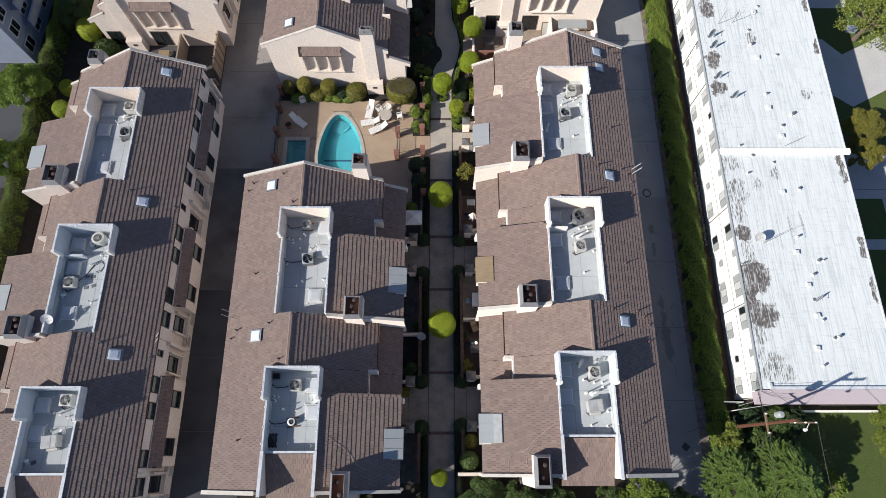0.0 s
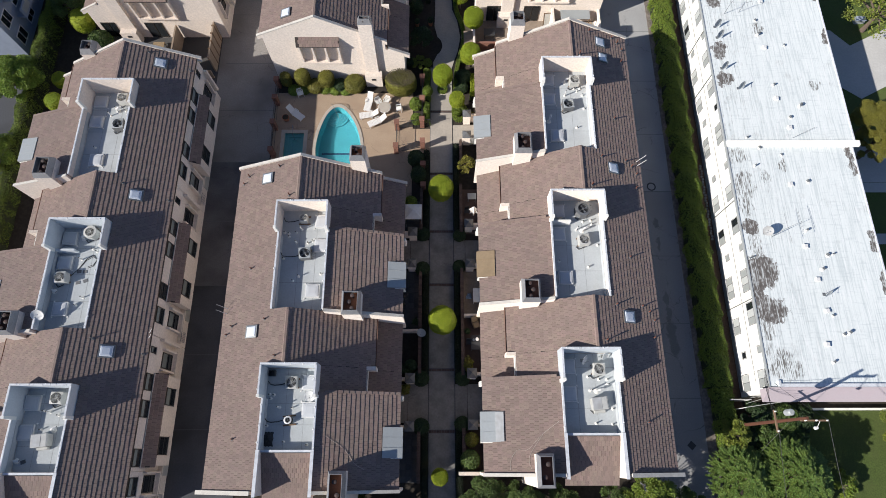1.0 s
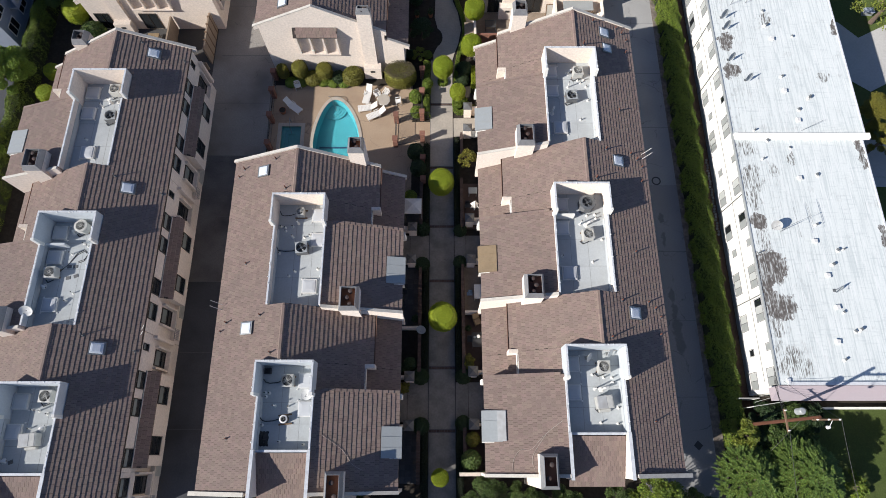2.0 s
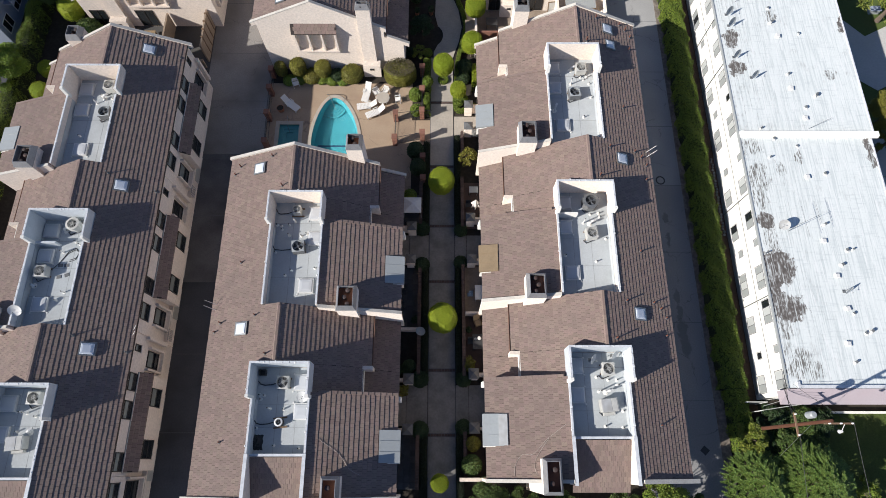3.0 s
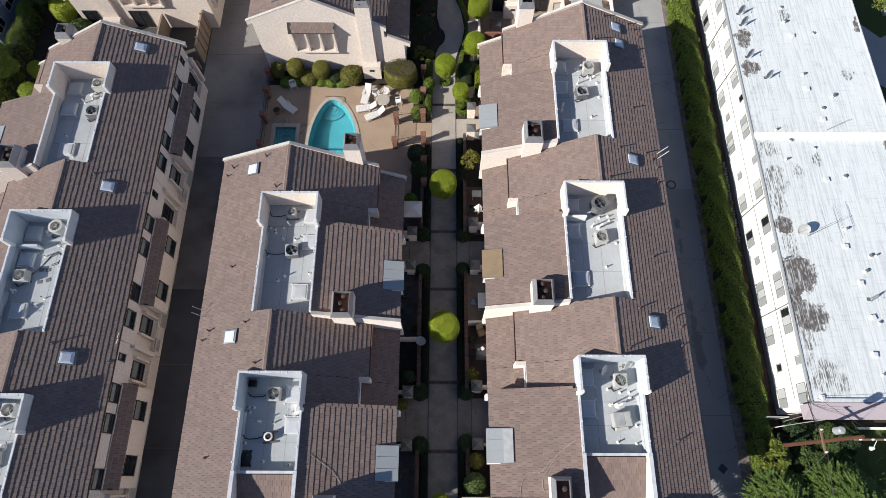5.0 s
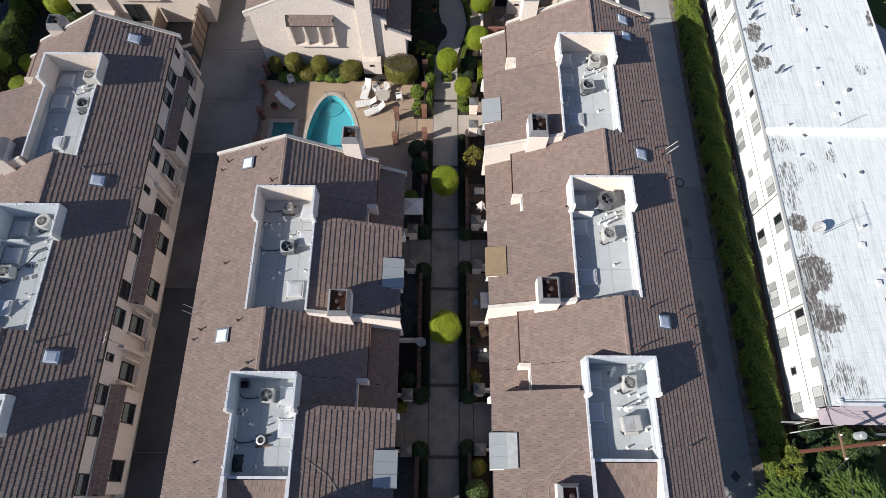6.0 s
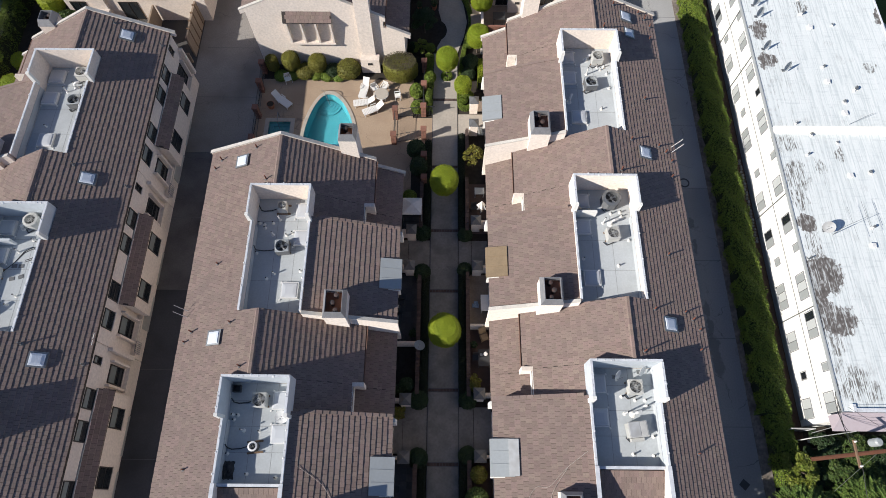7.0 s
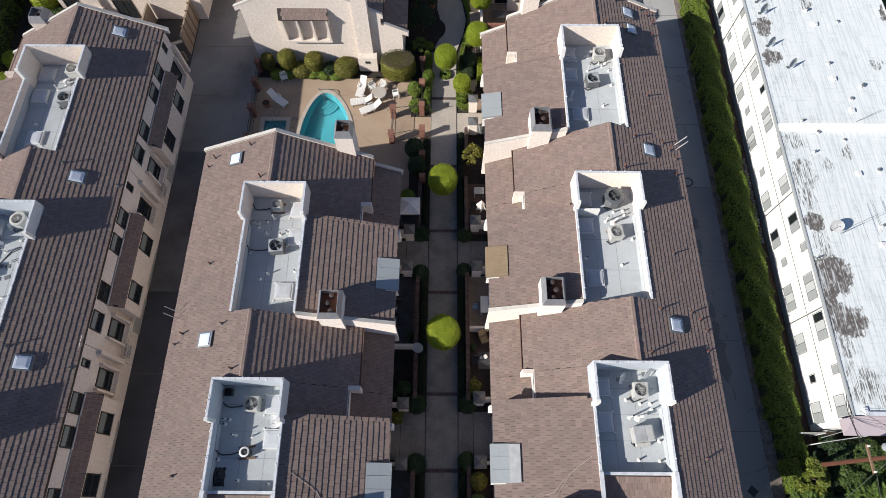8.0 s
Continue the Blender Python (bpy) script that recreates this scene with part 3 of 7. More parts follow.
def chimney(place, parent, u0, u1, v0, v1, z0, z1, flues, liner="lead"):
    """A stucco shaft with an open top in which the flue caps stand."""
    t = 0.09
    c = Geo(place)
    c.box(u0, u1, v0, v1, z0, z1 - 0.75)
    for a0, a1, b0, b1 in ((u0, u1, v0, v0 + t), (u0, u1, v1 - t, v1), (u0, u0 + t, v0 + t, v1 - t), (u1 - t, u1, v0 + t, v1 - t)):
        c.box(a0, a1, b0, b1, z1 - 0.75, z1 - 0.524)
    s = part("chimney", c, M["stucco"], parent)
    q, h = 0.19, 0.52
    r = Geo(place).add([(u0 - 0.03, v0 - 0.03, z1 - h), (u1 + 0.03, v0 - 0.03, z1 - h), (u1 + 0.03, v1 + 0.03, z1 - h), (u0 - 0.03, v1 + 0.03, z1 - h),
                        (u0 + q - 0.03, v0 + q - 0.03, z1), (u1 - q + 0.03, v0 + q - 0.03, z1), (u1 - q + 0.03, v1 - q + 0.03, z1), (u0 + q - 0.03, v1 - q + 0.03, z1),
                        (u0 + q, v0 + q, z1), (u1 - q, v0 + q, z1), (u1 - q, v1 - q, z1), (u0 + q, v1 - q, z1),
                        (u0 + q * 0.7, v0 + q * 0.7, z1 - h), (u1 - q * 0.7, v0 + q * 0.7, z1 - h), (u1 - q * 0.7, v1 - q * 0.7, z1 - h), (u0 + q * 0.7, v1 - q * 0.7, z1 - h)],
                       [(4 * k + i, 4 * k + (i + 1) % 4, 4 * k + 4 + (i + 1) % 4, 4 * k + 4 + i) for k in range(3) for i in range(4)] + [(i, (i + 1) % 4, 12 + (i + 1) % 4, 12 + i) for i in range(4)])
    part("cap", r, M["collar"], s, "grey sloping sheet-metal collar round the open top")
    part("liner", Geo(place).box(u0 + t + 0.004, u1 - t - 0.004, v0 + t + 0.004, v1 - t - 0.004, z1 - 0.745, z1 - 0.71), M[liner], s, "dull bed inside the chimney top")
    for i in range(flues):
        v = v0 + (v1 - v0) * (i + 0.8) / (flues + 0.6)
        u = (u0 + u1) / 2 + (0.12 if i % 2 else -0.1)
        f = Geo(place).drum(u, v, z1 - 0.71, z1 - 0.32, 0.12, n=12).drum(u, v, z1 - 0.30, z1 - 0.22, 0.16, 0.15, 12).drum(u, v, z1 - 0.22, z1 - 0.19, 0.15, 0.05, 12)
        part("flue", f, M["flue"], s, "dull metal flue with a round cap")
    return s


def tile_plane(place, u0, u1, v0, v1, zf, down, side, group):
    """Lists the tiles of one roof plane; down: -1 where it falls to smaller u."""
    k = math.cos(math.atan(abs(zf(u1) - zf(u0)) / (u1 - u0)))
    n = max(1, round((u1 - u0) / k / (0.295 if zf is z_back else 0.325)))
    run = (u1 - u0) / n
    for i in range(n):
        lo = u0 + run * i if down < 0 else u1 - run * i          # the tile's lower edge
        shift = TILE_W * ((0.5 * (i % 2) + 0.16 * math.sin(12.9 * i + 3.1 * u0)) % 1.0)
        cols = int((v1 - v0 + shift) / TILE_W) + 1
        for j in range(cols):
            a, b = max(v0, v0 - shift + TILE_W * j), min(v1, v0 - shift + TILE_W * (j + 1))
            if b - a > 0.06:
                group.append((lo, lo - down * run * 1.12, a, b, zf))


def row_of_houses(x0, side, decks, label, flip=None, hoods=(), bays=False, low_end=0.0, eave=BACK_U, coated=(), inner=8.38, outer=12.27, hood=(8.9, 12.95)):
    """One row of joined townhouses. u runs from the garden side to the garage side, v along the row; decks: the north edges of the sunken roof decks,
    inner and outer: the low walls along them.
    flip: the world's y of the north end, for a row that is built the other way round."""
    vn_all = decks[0] + 3.7

    def place(u, v, z):
        return (x0 + side * u, v if flip is None else flip + vn_all - v, z)

    house = thing("townhouse_row", label, "townhouses", "rows of townhouses")
    roofs, infill, tiles = [], [], []
    zb = z_back
    for k, d in enumerate(decks):
        last = k == len(decks) - 1
        vn, vb, vs = (d + 3.7 if k == 0 else decks[k - 1] - 8.3), d - 1.9, d - 8.3
        fs = d - 5.7 if last else d - 8.28
        be = zb(15.95) - 0.12
        for poly, a, b in (
            ([(3.45, 0), (15.95, 0), (15.95, be), (RIDGE_U, RIDGE_Z - 0.12), (5.1, z_front(5.1) - 0.12), (5.1, z_porch(5.1) - 0.1), (3.45, z_porch(3.45) - 0.1)], d - 0.06, vn + 0.196 if k == 0 else vn - 0.02),
            ([(3.45, 0), (15.95, 0), (15.95, be), (DECK1, zb(DECK1) - 0.12), (DECK1, DECK_Z), (inner, DECK_Z), (inner, z_front(inner) - 0.12), (5.5, z_front(5.5) - 0.12), (5.5, z_porch(5.5) - 0.1), (3.45, z_porch(3.45) - 0.1)], vb, d - 0.08),
            ([(3.35, 0), (15.95, 0), (15.95, be), (DECK1, zb(DECK1) - 0.12), (DECK1, DECK_Z), (inner, DECK_Z), (inner, z_c(inner) - 0.12), (3.35, z_c(3.35) - 0.12)], fs, vb - 0.02),
        ):
            part("wall", Geo(place).prism(poly, a, b), M["stucco"], house)
        if last:
            part("wall", Geo(place).prism([(3.35, 0), (15.95, 0), (15.95, be), (DECK1, zb(DECK1) - 0.12), (DECK1, 6.1), (inner, 6.1), (inner, z_c(inner) - 0.12), (3.35, z_c(3.35) - 0.12)], vs, fs - 0.02), M["stucco"], house)
        # the party wall between the higher and the lower garden roof
        w = part("wing_wall", Geo(place).prism([(2.88, 2.2), (2.88, z_c(2.88) + 0.16), (inner - 0.1, z_c(inner) + 0.16), (inner - 0.1, 2.2)], vs - 0.18, vs - 0.004), M["stucco"], house)
        part("coping", Geo(place).prism([(2.84, z_c(2.84) + 0.164), (2.84, z_c(2.84) + 0.21), (inner - 0.11, z_c(inner) + 0.21), (inner - 0.11, z_c(inner) + 0.164)], vs - 0.2, vs + 0.02), M["gable_cap"], w)
        # step between the porch roof and the roof above it
        part("fascia", Geo(place).box(4.955, 5.05, d + 0.1, vn, z_porch(5.0) + 0.03, z_front(5.0) + 0.0), M["wood"], house, "brown fascia over the porch roof")
        gt = Geo(place).prism([(4.80, z_front(4.9) - 0.09), (4.80, z_front(4.9) + 0.015), (4.83, z_front(4.9) + 0.015), (4.85, z_front(4.9) - 0.06), (4.92, z_front(4.9) - 0.06), (4.92, z_front(4.9) - 0.09)], d + 0.12, vn - 0.03)
        part("gutter", gt, M["rust_gutter"], house, "red-brown gutter along the roof step")
        part("stub_wall", Geo(place).box(4.8, 5.5, d - 0.15, d + 0.1, z_porch(4.8), z_front(5.5) + 0.04), M["stucco"], house)
        part("fascia", Geo(place).box(5.44, 5.52, vb, d - 0.16, z_porch(5.45) + 0.03, z_front(5.5) + 0.02), M["stucco_white"], house)
        # sunken deck
        for u in (inner + 0.05, outer - 0.08):
            part("upturn", Geo(place).box(u, u + 0.02, fs, d - 2.32, DECK_Z + 0.03, DECK_Z + 0.55), M["membrane"], house, "membrane turned up the deck wall")
        dk = part("roof_deck", Geo(place).box(inner + 0.1, DECK1 - 0.1, fs, d - 0.2, DECK_Z - 0.03, DECK_Z + 0.03), M["membrane"], house, "grey membrane roof deck")
        for i in range(1, 4):
            v = d + (fs - d) * i / 4 + 0.2
            part("seam", Geo(place).box(inner + 0.11, DECK1 - 0.11, v, v + 0.03, DECK_Z + 0.03, DECK_Z + 0.036), M["seam"], dk)
        for u in (9.6, 10.9):
            part("seam", Geo(place).box(u, u + 0.03, fs + 0.01, d - 0.21, DECK_Z + 0.03, DECK_Z + 0.0345), M["seam"], dk)
        low_w, low_e = z_c(inner) + 0.12, zb(outer) + 0.0
        for u0, u1, v0, v1, z1 in ((inner - 0.08, DECK1 + 0.0, d - 0.17, d - 0.05, WALL_TOP), (inner - 0.08, inner + 0.05, d - 2.3, d - 0.18, WALL_TOP), (DECK1 - 0.12, DECK1 + 0.0, d - 2.3, d - 0.18, WALL_TOP),
                                   (inner - 0.08, inner + 0.04, fs, d - 2.31, low_w), (outer - 0.05, outer + 0.07, fs, d - 2.31, low_e)):
            wall = part("parapet", Geo(place).box(u0, u1, v0, v1, 6.5, z1), M["coated_wall" if k in coated else "stucco"], house)
            cp = Geo(place)
            long_v = v1 - v0 > u1 - u0
            steps = max(1, round(max(v1 - v0, u1 - u0) / 1.4))
            for i in range(steps):
                if long_v:
                    a, b = v0 + (v1 - v0) * i / steps, v0 + (v1 - v0) * (i + 1) / steps
                    cp.box(u0 - 0.012, u1 + 0.012, a, b - 0.012, z1, z1 + 0.05, 0.01)
                else:
                    a, b = u0 + (u1 - u0) * i / steps, u0 + (u1 - u0) * (i + 1) / steps
                    cp.box(a, b - 0.012, v0 - 0.012, v1 + 0.012, z1, z1 + 0.05, 0.01)
            part("coping", cp, M["coping"], wall)
            # dabs of white sealant along the coping
            dabs = Geo(place)
            for i in range(max(2, int(max(v1 - v0, u1 - u0) / 0.6))):
                q = (i + random.random()) * 0.6
                pu, pv = (u0 + random.uniform(0, 0.13), min(v0 + q, v1)) if long_v else (min(u0 + q, u1), v0 + random.uniform(0, 0.13))
                dabs.drum(pu, pv, z1 + 0.03, z1 + 0.075, random.uniform(0.04, 0.085), 0.035, 7)
            tagged(part("sealant", dabs, M["white_metal"], wall), kind="stuff")
        for a0, a1 in ((inner - 0.16, inner + 0.14), (DECK1 - 0.18, DECK1 + 0.08)):
            part("parapet_end", Geo(place).box(a0, a1, d - 2.36, d - 2.12, 7.6, WALL_TOP + 0.07, 0.03), M["stucco_white"], house)
        roofs += [(outer + 0.09, 12.55, vs, d - 2.33, zb, 1), (RIDGE_U, 12.55, d - 0.04, vn, zb, 1), (4.9, RIDGE_U, d - 0.04, vn, z_front, -1), (5.42, inner - 0.1, vb, d - 0.04, z_front, -1),
                  (3.05, 4.95, d - 0.04, vn, z_porch, -1), (3.05, 5.45, vb, d - 0.04, z_porch, -1), (2.92, inner - 0.1, vs, vb, z_c, -1)]
        skylight(place, house, 13.68, d + 2.35, 0.82, zb)
        # glazed hood over the garden window
        hood_mat = "tan_panel" if (k, "tan") in hoods else "grey_panel"
        h0, h1 = d - 6.25, d - 4.2
        zt = z_c(4.1) + 0.09
        hd = part("window_hood", Geo(place).prism([(2.72, 6.02), (2.72, 6.20), (4.1, zt + 0.02), (4.1, zt - 0.12)], h0, h1), M[hood_mat], house, "pale panelled window hood")
        part("hood_side", Geo(place).prism([(2.78, 5.2), (2.78, 6.0), (4.05, zt - 0.13), (4.05, 5.4)], h0 - 0.05, h0 - 0.004), M["stucco_white"], hd)
        for i in range(2):
            v = h0 + (h1 - h0) * (i + 1) / 3
            sm = Geo(place).prism([(2.74, 6.205), (2.74, 6.225), (4.08, zt + 0.045), (4.08, zt + 0.025)], v - 0.012, v + 0.012)
            part("glazing_bar", sm, M[hood_mat], hd)
        if k == 2 and side > 0 and x0 > 0:
            part("hood_sheet", Geo(place).prism([(3.78, 6.20 + (zt - 6.18) * 0.768 + 0.004), (3.78, 6.20 + (zt - 6.18) * 0.768 + 0.05), (4.12, zt + 0.08), (4.35, z_c(4.35) + 0.13), (4.35, z_c(4.35) + 0.05), (4.11, zt + 0.024)], h0 + 0.03, h1 - 0.02), M["sheet"], hd, "whitish sheet lapped onto the tiles")
        part("corbel", Geo(place).box(2.78, 3.3, d - 2.3, d - 1.95, 4.6, 5.75, 0.05), M["stucco_white"], house)
        if last:
            i0, i1 = vs - 0.8, fs - 0.22
            infill.append((inner + 0.1, outer - 0.09, i0, i1))
            wall = part("parapet", Geo(place).box(inner + 0.1, outer - 0.09, fs - 0.16, fs - 0.02, 6.4, 7.62), M["stucco"], house)
            part("coping", Geo(place).box(inner + 0.1, outer - 0.09, fs - 0.17, fs - 0.01, 7.62, 7.67), M["coping"], wall)
            for u, zt2 in ((inner, low_w), (outer, low_e)):
                wall = part("parapet", Geo(place).box(u - 0.08, u + 0.08, vs - 0.3, fs - 0.01, 6.1, zt2), M["stucco"], house)
                part("coping", Geo(place).box(u - 0.11, u + 0.11, vs - 0.34, fs - 0.01, zt2, zt2 + 0.05), M["coping"], wall)
            e = part("parapet", Geo(place).prism([(DECK1 + 0.1, 6.0), (DECK1 + 0.1, zb(DECK1) + 0.12), (BACK_U + 0.4, zb(BACK_U + 0.4) + 0.12), (BACK_U + 0.4, 6.0)], vs - 0.2, vs - 0.004), M["stucco"], house)
            part("coping", Geo(place).prism([(DECK1 + 0.1, zb(DECK1) + 0.124), (DECK1 + 0.1, zb(DECK1) + 0.18), (BACK_U + 0.45, zb(BACK_U + 0.45) + 0.18), (BACK_U + 0.45, zb(BACK_U + 0.45) + 0.124)], vs - 0.24, vs + 0.03), M["gable_cap"], e)
    roofs.append((12.55, eave, decks[-1] - 8.3, vn_all, zb, 1))
    # rake coping on the gable end
    vn = vn_all
    rk = part("gable_parapet", Geo(place).prism([(4.9, z_front(4.9) - 0.3), (RIDGE_U, RIDGE_Z - 0.3), (BACK_U + 0.1, zb(BACK_U + 0.1) - 0.3), (BACK_U + 0.1, zb(BACK_U + 0.1) + 0.12), (RIDGE_U, RIDGE_Z + 0.12), (4.9, z_front(4.9) + 0.12)], vn + 0.004, vn + 0.2), M["stucco"], house)
    part("coping", Geo(place).prism([(4.9, z_front(4.9) + 0.124), (RIDGE_U, RIDGE_Z + 0.124), (BACK_U + 0.15, zb(BACK_U + 0.15) + 0.124), (BACK_U + 0.15, zb(BACK_U + 0.15) + 0.18), (RIDGE_U, RIDGE_Z + 0.18), (4.9, z_front(4.9) + 0.18)], vn - 0.02, vn + 0.22), M["gable_cap"], rk)
    rk = part("gable_parapet", Geo(place).prism([(2.95, z_porch(2.95) - 0.3), (4.85, z_porch(4.85) - 0.3), (4.85, z_porch(4.85) + 0.12), (2.95, z_porch(2.95) + 0.12)], vn + 0.004, vn + 0.2), M["stucco"], house)
    part("coping", Geo(place).prism([(2.9, z_porch(2.9) + 0.124), (4.86, z_porch(4.86) + 0.124), (4.86, z_porch(4.86) + 0.18), (2.9, z_porch(2.9) + 0.18)], vn - 0.02, vn + 0.22), M["gable_cap"], rk)
    # roof slabs, each plane on its own
    roof = None
    for u0, u1, v0, v1, zf, down in roofs:
        pl = part("roof", Geo(place).prism([(u0, zf(u0) - 0.1), (u1, zf(u1) - 0.1), (u1, zf(u1)), (u0, zf(u0))], v0, v1), M["underlay"], house, "brown concrete tile roof plane")
        g = []
        tile_plane(place, u0, u1, v0, v1, zf, down, side, g)
        tiles.append((pl, g, down))
    for u0, u1, v0, v1 in infill:
        zi = lambda v, a=v0, b=v1: 6.05 + (7.45 - 6.05) * (v - a) / (b - a)
        pl = part("roof", Geo(place).add([(u0, v0, zi(v0)), (u1, v0, zi(v0)), (u1, v1, zi(v1)), (u0, v1, zi(v1)), (u0, v0, zi(v0) - 0.1), (u1, v0, zi(v0) - 0.1), (u1, v1, zi(v1) - 0.1), (u0, v1, zi(v1) - 0.1)],
                                         [(0, 1, 2, 3), (4, 5, 6, 7), (0, 1, 5, 4), (2, 3, 7, 6), (1, 2, 6, 5), (0, 3, 7, 4)]), M["underlay"], house, "reddish tile slope south of the deck")
        it = Geo(place)
        rows = max(1, round((v1 - v0) / 0.33))
        for i in range(rows):
            a = v0 + (v1 - v0) * i / rows
            b = min(v1, a + (v1 - v0) / rows * 1.12)
            for j in range(int((u1 - u0) / TILE_W) + 2):
                p, q = max(u0, u0 - TILE_W / 2 * (i % 2) + TILE_W * j), min(u1, u0 - TILE_W / 2 * (i % 2) + TILE_W * (j + 1) - 0.012)
                if q - p > 0.05:
                    it.add([(p, a, zi(a)), (q, a, zi(a)), (q, a, zi(a) + 0.05), (p, a, zi(a) + 0.05), (p, b, zi(b) + 0.012), (q, b, zi(b) + 0.012)], [(0, 1, 2, 3), (3, 2, 5, 4), (0, 3, 4), (1, 5, 2)])
        tagged(part("roof_tile", it, M["tile"], pl), kind="stuff")
    # ridge caps: a run of overlapping half tubes
    for d in decks:
        rc = Geo(place)
        n = 11
        for i in range(n):
            a = d + 3.7 * i / n
            b = a + 3.7 / n + 0.02
            h = 0.035 if i % 2 else 0.045
            rc.prism([(RIDGE_U - 0.15, RIDGE_Z - 0.05), (RIDGE_U - 0.08, RIDGE_Z + h), (RIDGE_U + 0.08, RIDGE_Z + h + 0.01), (RIDGE_U + 0.15, RIDGE_Z - 0.03)], a, b)
        tagged(part("ridge_cap", rc, M["tile"], house), kind="stuff")
        # edge tiles of the raised garden roof
        ec = Geo(place)
        for i in range(13):
            u = 2.95 + 5.1 * i / 13
            ec.prism([(u, z_c(u) - 0.02), (u, z_c(u) + 0.085), (u + 0.38, z_c(u + 0.38) + 0.06), (u + 0.38, z_c(u + 0.38) - 0.02)], d - 1.98, d - 1.78)
        tagged(part("verge", ec, M["tile"], house), kind="stuff")
    gutter = Geo(place)
    gutter.box(eave - 0.1, eave - 0.012, decks[-1] - 8.3, vn_all, zb(eave) - 0.2, zb(eave) - 0.104)
    part("gutter", gutter, M["dark_frame"], house)
    for d in [decks[0] + 12.1] + list(decks):
        vs = d - 8.3
        end = d == decks[-1]
        if end and flip is None:
            chimney(place, house, 6.3, 7.45, vs - 0.85, vs + 1.25, 0.0, 8.6, 2, "terracotta" if side < 0 else "flue_bed")
        elif d == decks[0] + 12.1:
            chimney(place, house, 6.0 + low_end * 0.4, 7.2 + low_end * 0.4, vs - 0.25, vs + (1.0 if flip is None else 0.4), 0.0, 8.7 - low_end, 2, "terracotta" if side < 0 else "flue_bed")
            if flip is not None:
                part("chimney_base", Geo(place).box(5.7, 7.3, vs + 0.3, vs + 0.95, 0.0, 1.6), M["stucco"], house)
                part("vent", Geo(place).box(6.3, 6.7, vs + 0.95, vs + 0.98, 1.0, 1.25), M["dark_metal"], house)
        else:
            chimney(place, house, 5.85, 7.2, vs - 0.42, vs + 1.3, 3.4, 8.62, 3, "terracotta" if side < 0 else "flue_bed")
    # window bays over the alley
    if bays:
        for d in decks:
            b0, b1 = d - 5.35, d + 1.1
            bay = part("bay", Geo(place).box(15.96, 16.62, b0, b1, 1.5, 4.2), M["stucco"], house)
            pl = part("bay_roof", Geo(place).prism([(15.96, 4.72), (15.96, 4.61), (16.78, 4.05), (16.78, 4.16)], b0 - 0.1, b1 + 0.1), M["underlay"], bay)
            bt = Geo(place)
            for i in range(3):
                for j in range(int((b1 - b0 + 0.2) / 0.3)):
                    u = 16.80 - 0.275 * i
                    v = b0 - 0.1 + 0.3 * j + (0.1 if i % 2 else 0)
                    zz = lambda q: 4.72 - (q - 15.96) * 0.683
                    bt.add([(u, v, zz(u)), (u, v + 0.285, zz(u)), (u, v + 0.285, zz(u) + 0.05), (u, v, zz(u) + 0.05), (u - 0.28, v, zz(u - 0.28) + 0.015), (u - 0.28, v + 0.285, zz(u - 0.28) + 0.015)], [(0, 1, 2, 3), (3, 2, 5, 4), (0, 3, 4), (1, 5, 2)])
            tagged(part("bay_tile", bt, M["tile"], pl), kind="stuff")
            part("flashing", Geo(place).box(15.952, 16.03, b0 - 0.1, b1 + 0.1, 4.66, 4.775), M["grey_panel"], bay, "pale metal flashing along the wall")
            for v0, v1 in ((b1 - 2.15, b1 - 0.85), (b0 + 0.75, b0 + 2.05)):
                window(place, bay, 16.62, v0, v1, 2.2, 3.7, 1)
            for c in (0.45, -1.45, -4.8, -6.7):
                window(place, house, 15.95, d + c - 0.62, d + c + 0.62, 4.72, 5.9, 1)
            window(place, house, 15.95, d + 2.55, d + 3.05, 5.0, 5.8, 1)
            # recessed stair window with a deep surround, and the ledge between houses
            for c in (2.3, -6.6):
                s = part("window_surround", Geo(place).box(15.96, 16.25, d + c - 0.85, d + c - 0.72, 2.0, 4.0).box(15.96, 16.25, d + c + 0.72, d + c + 0.85, 2.0, 4.0).box(15.96, 16.3, d + c - 0.9, d + c + 0.9, 1.85, 2.0), M["stucco"], house)
                window(place, s, 15.97, d + c - 0.6, d + c + 0.6, 2.15, 3.85, 1)
            if flip is None:
                part("ledge", Geo(place).box(15.96, 16.35, d + 3.55, d + 3.85, 1.7, 4.6, 0.05), M["stucco"], house)
            part("ledge", Geo(place).box(15.96, 16.3, d - 8.2, b0 - 0.02, 1.6, 1.75), M["stucco"], house)
            if flip is None:
                bl = part("balcony", Geo(place).box(15.96, 16.55, d - 8.15, d - 7.35, 1.5, 1.62), M["stucco"], house)
                me = Geo(place).box(16.52, 16.55, d - 8.15, d - 7.35, 2.35, 2.39)
                for k in range(7):
                    me.box(16.525, 16.545, d - 8.14 + 0.13 * k, d - 8.12 + 0.13 * k, 1.62, 2.35)
                part("railing", me, M["grey_metal"], bl, "thin metal balcony railing")
            for c in (0.0, -3.6):
                gd = part("garage_door", Geo(place).box(15.96, 16.0, d + c - 2.5, d + c + 0.1, 0.02, 1.6), M["beige_metal"], house)
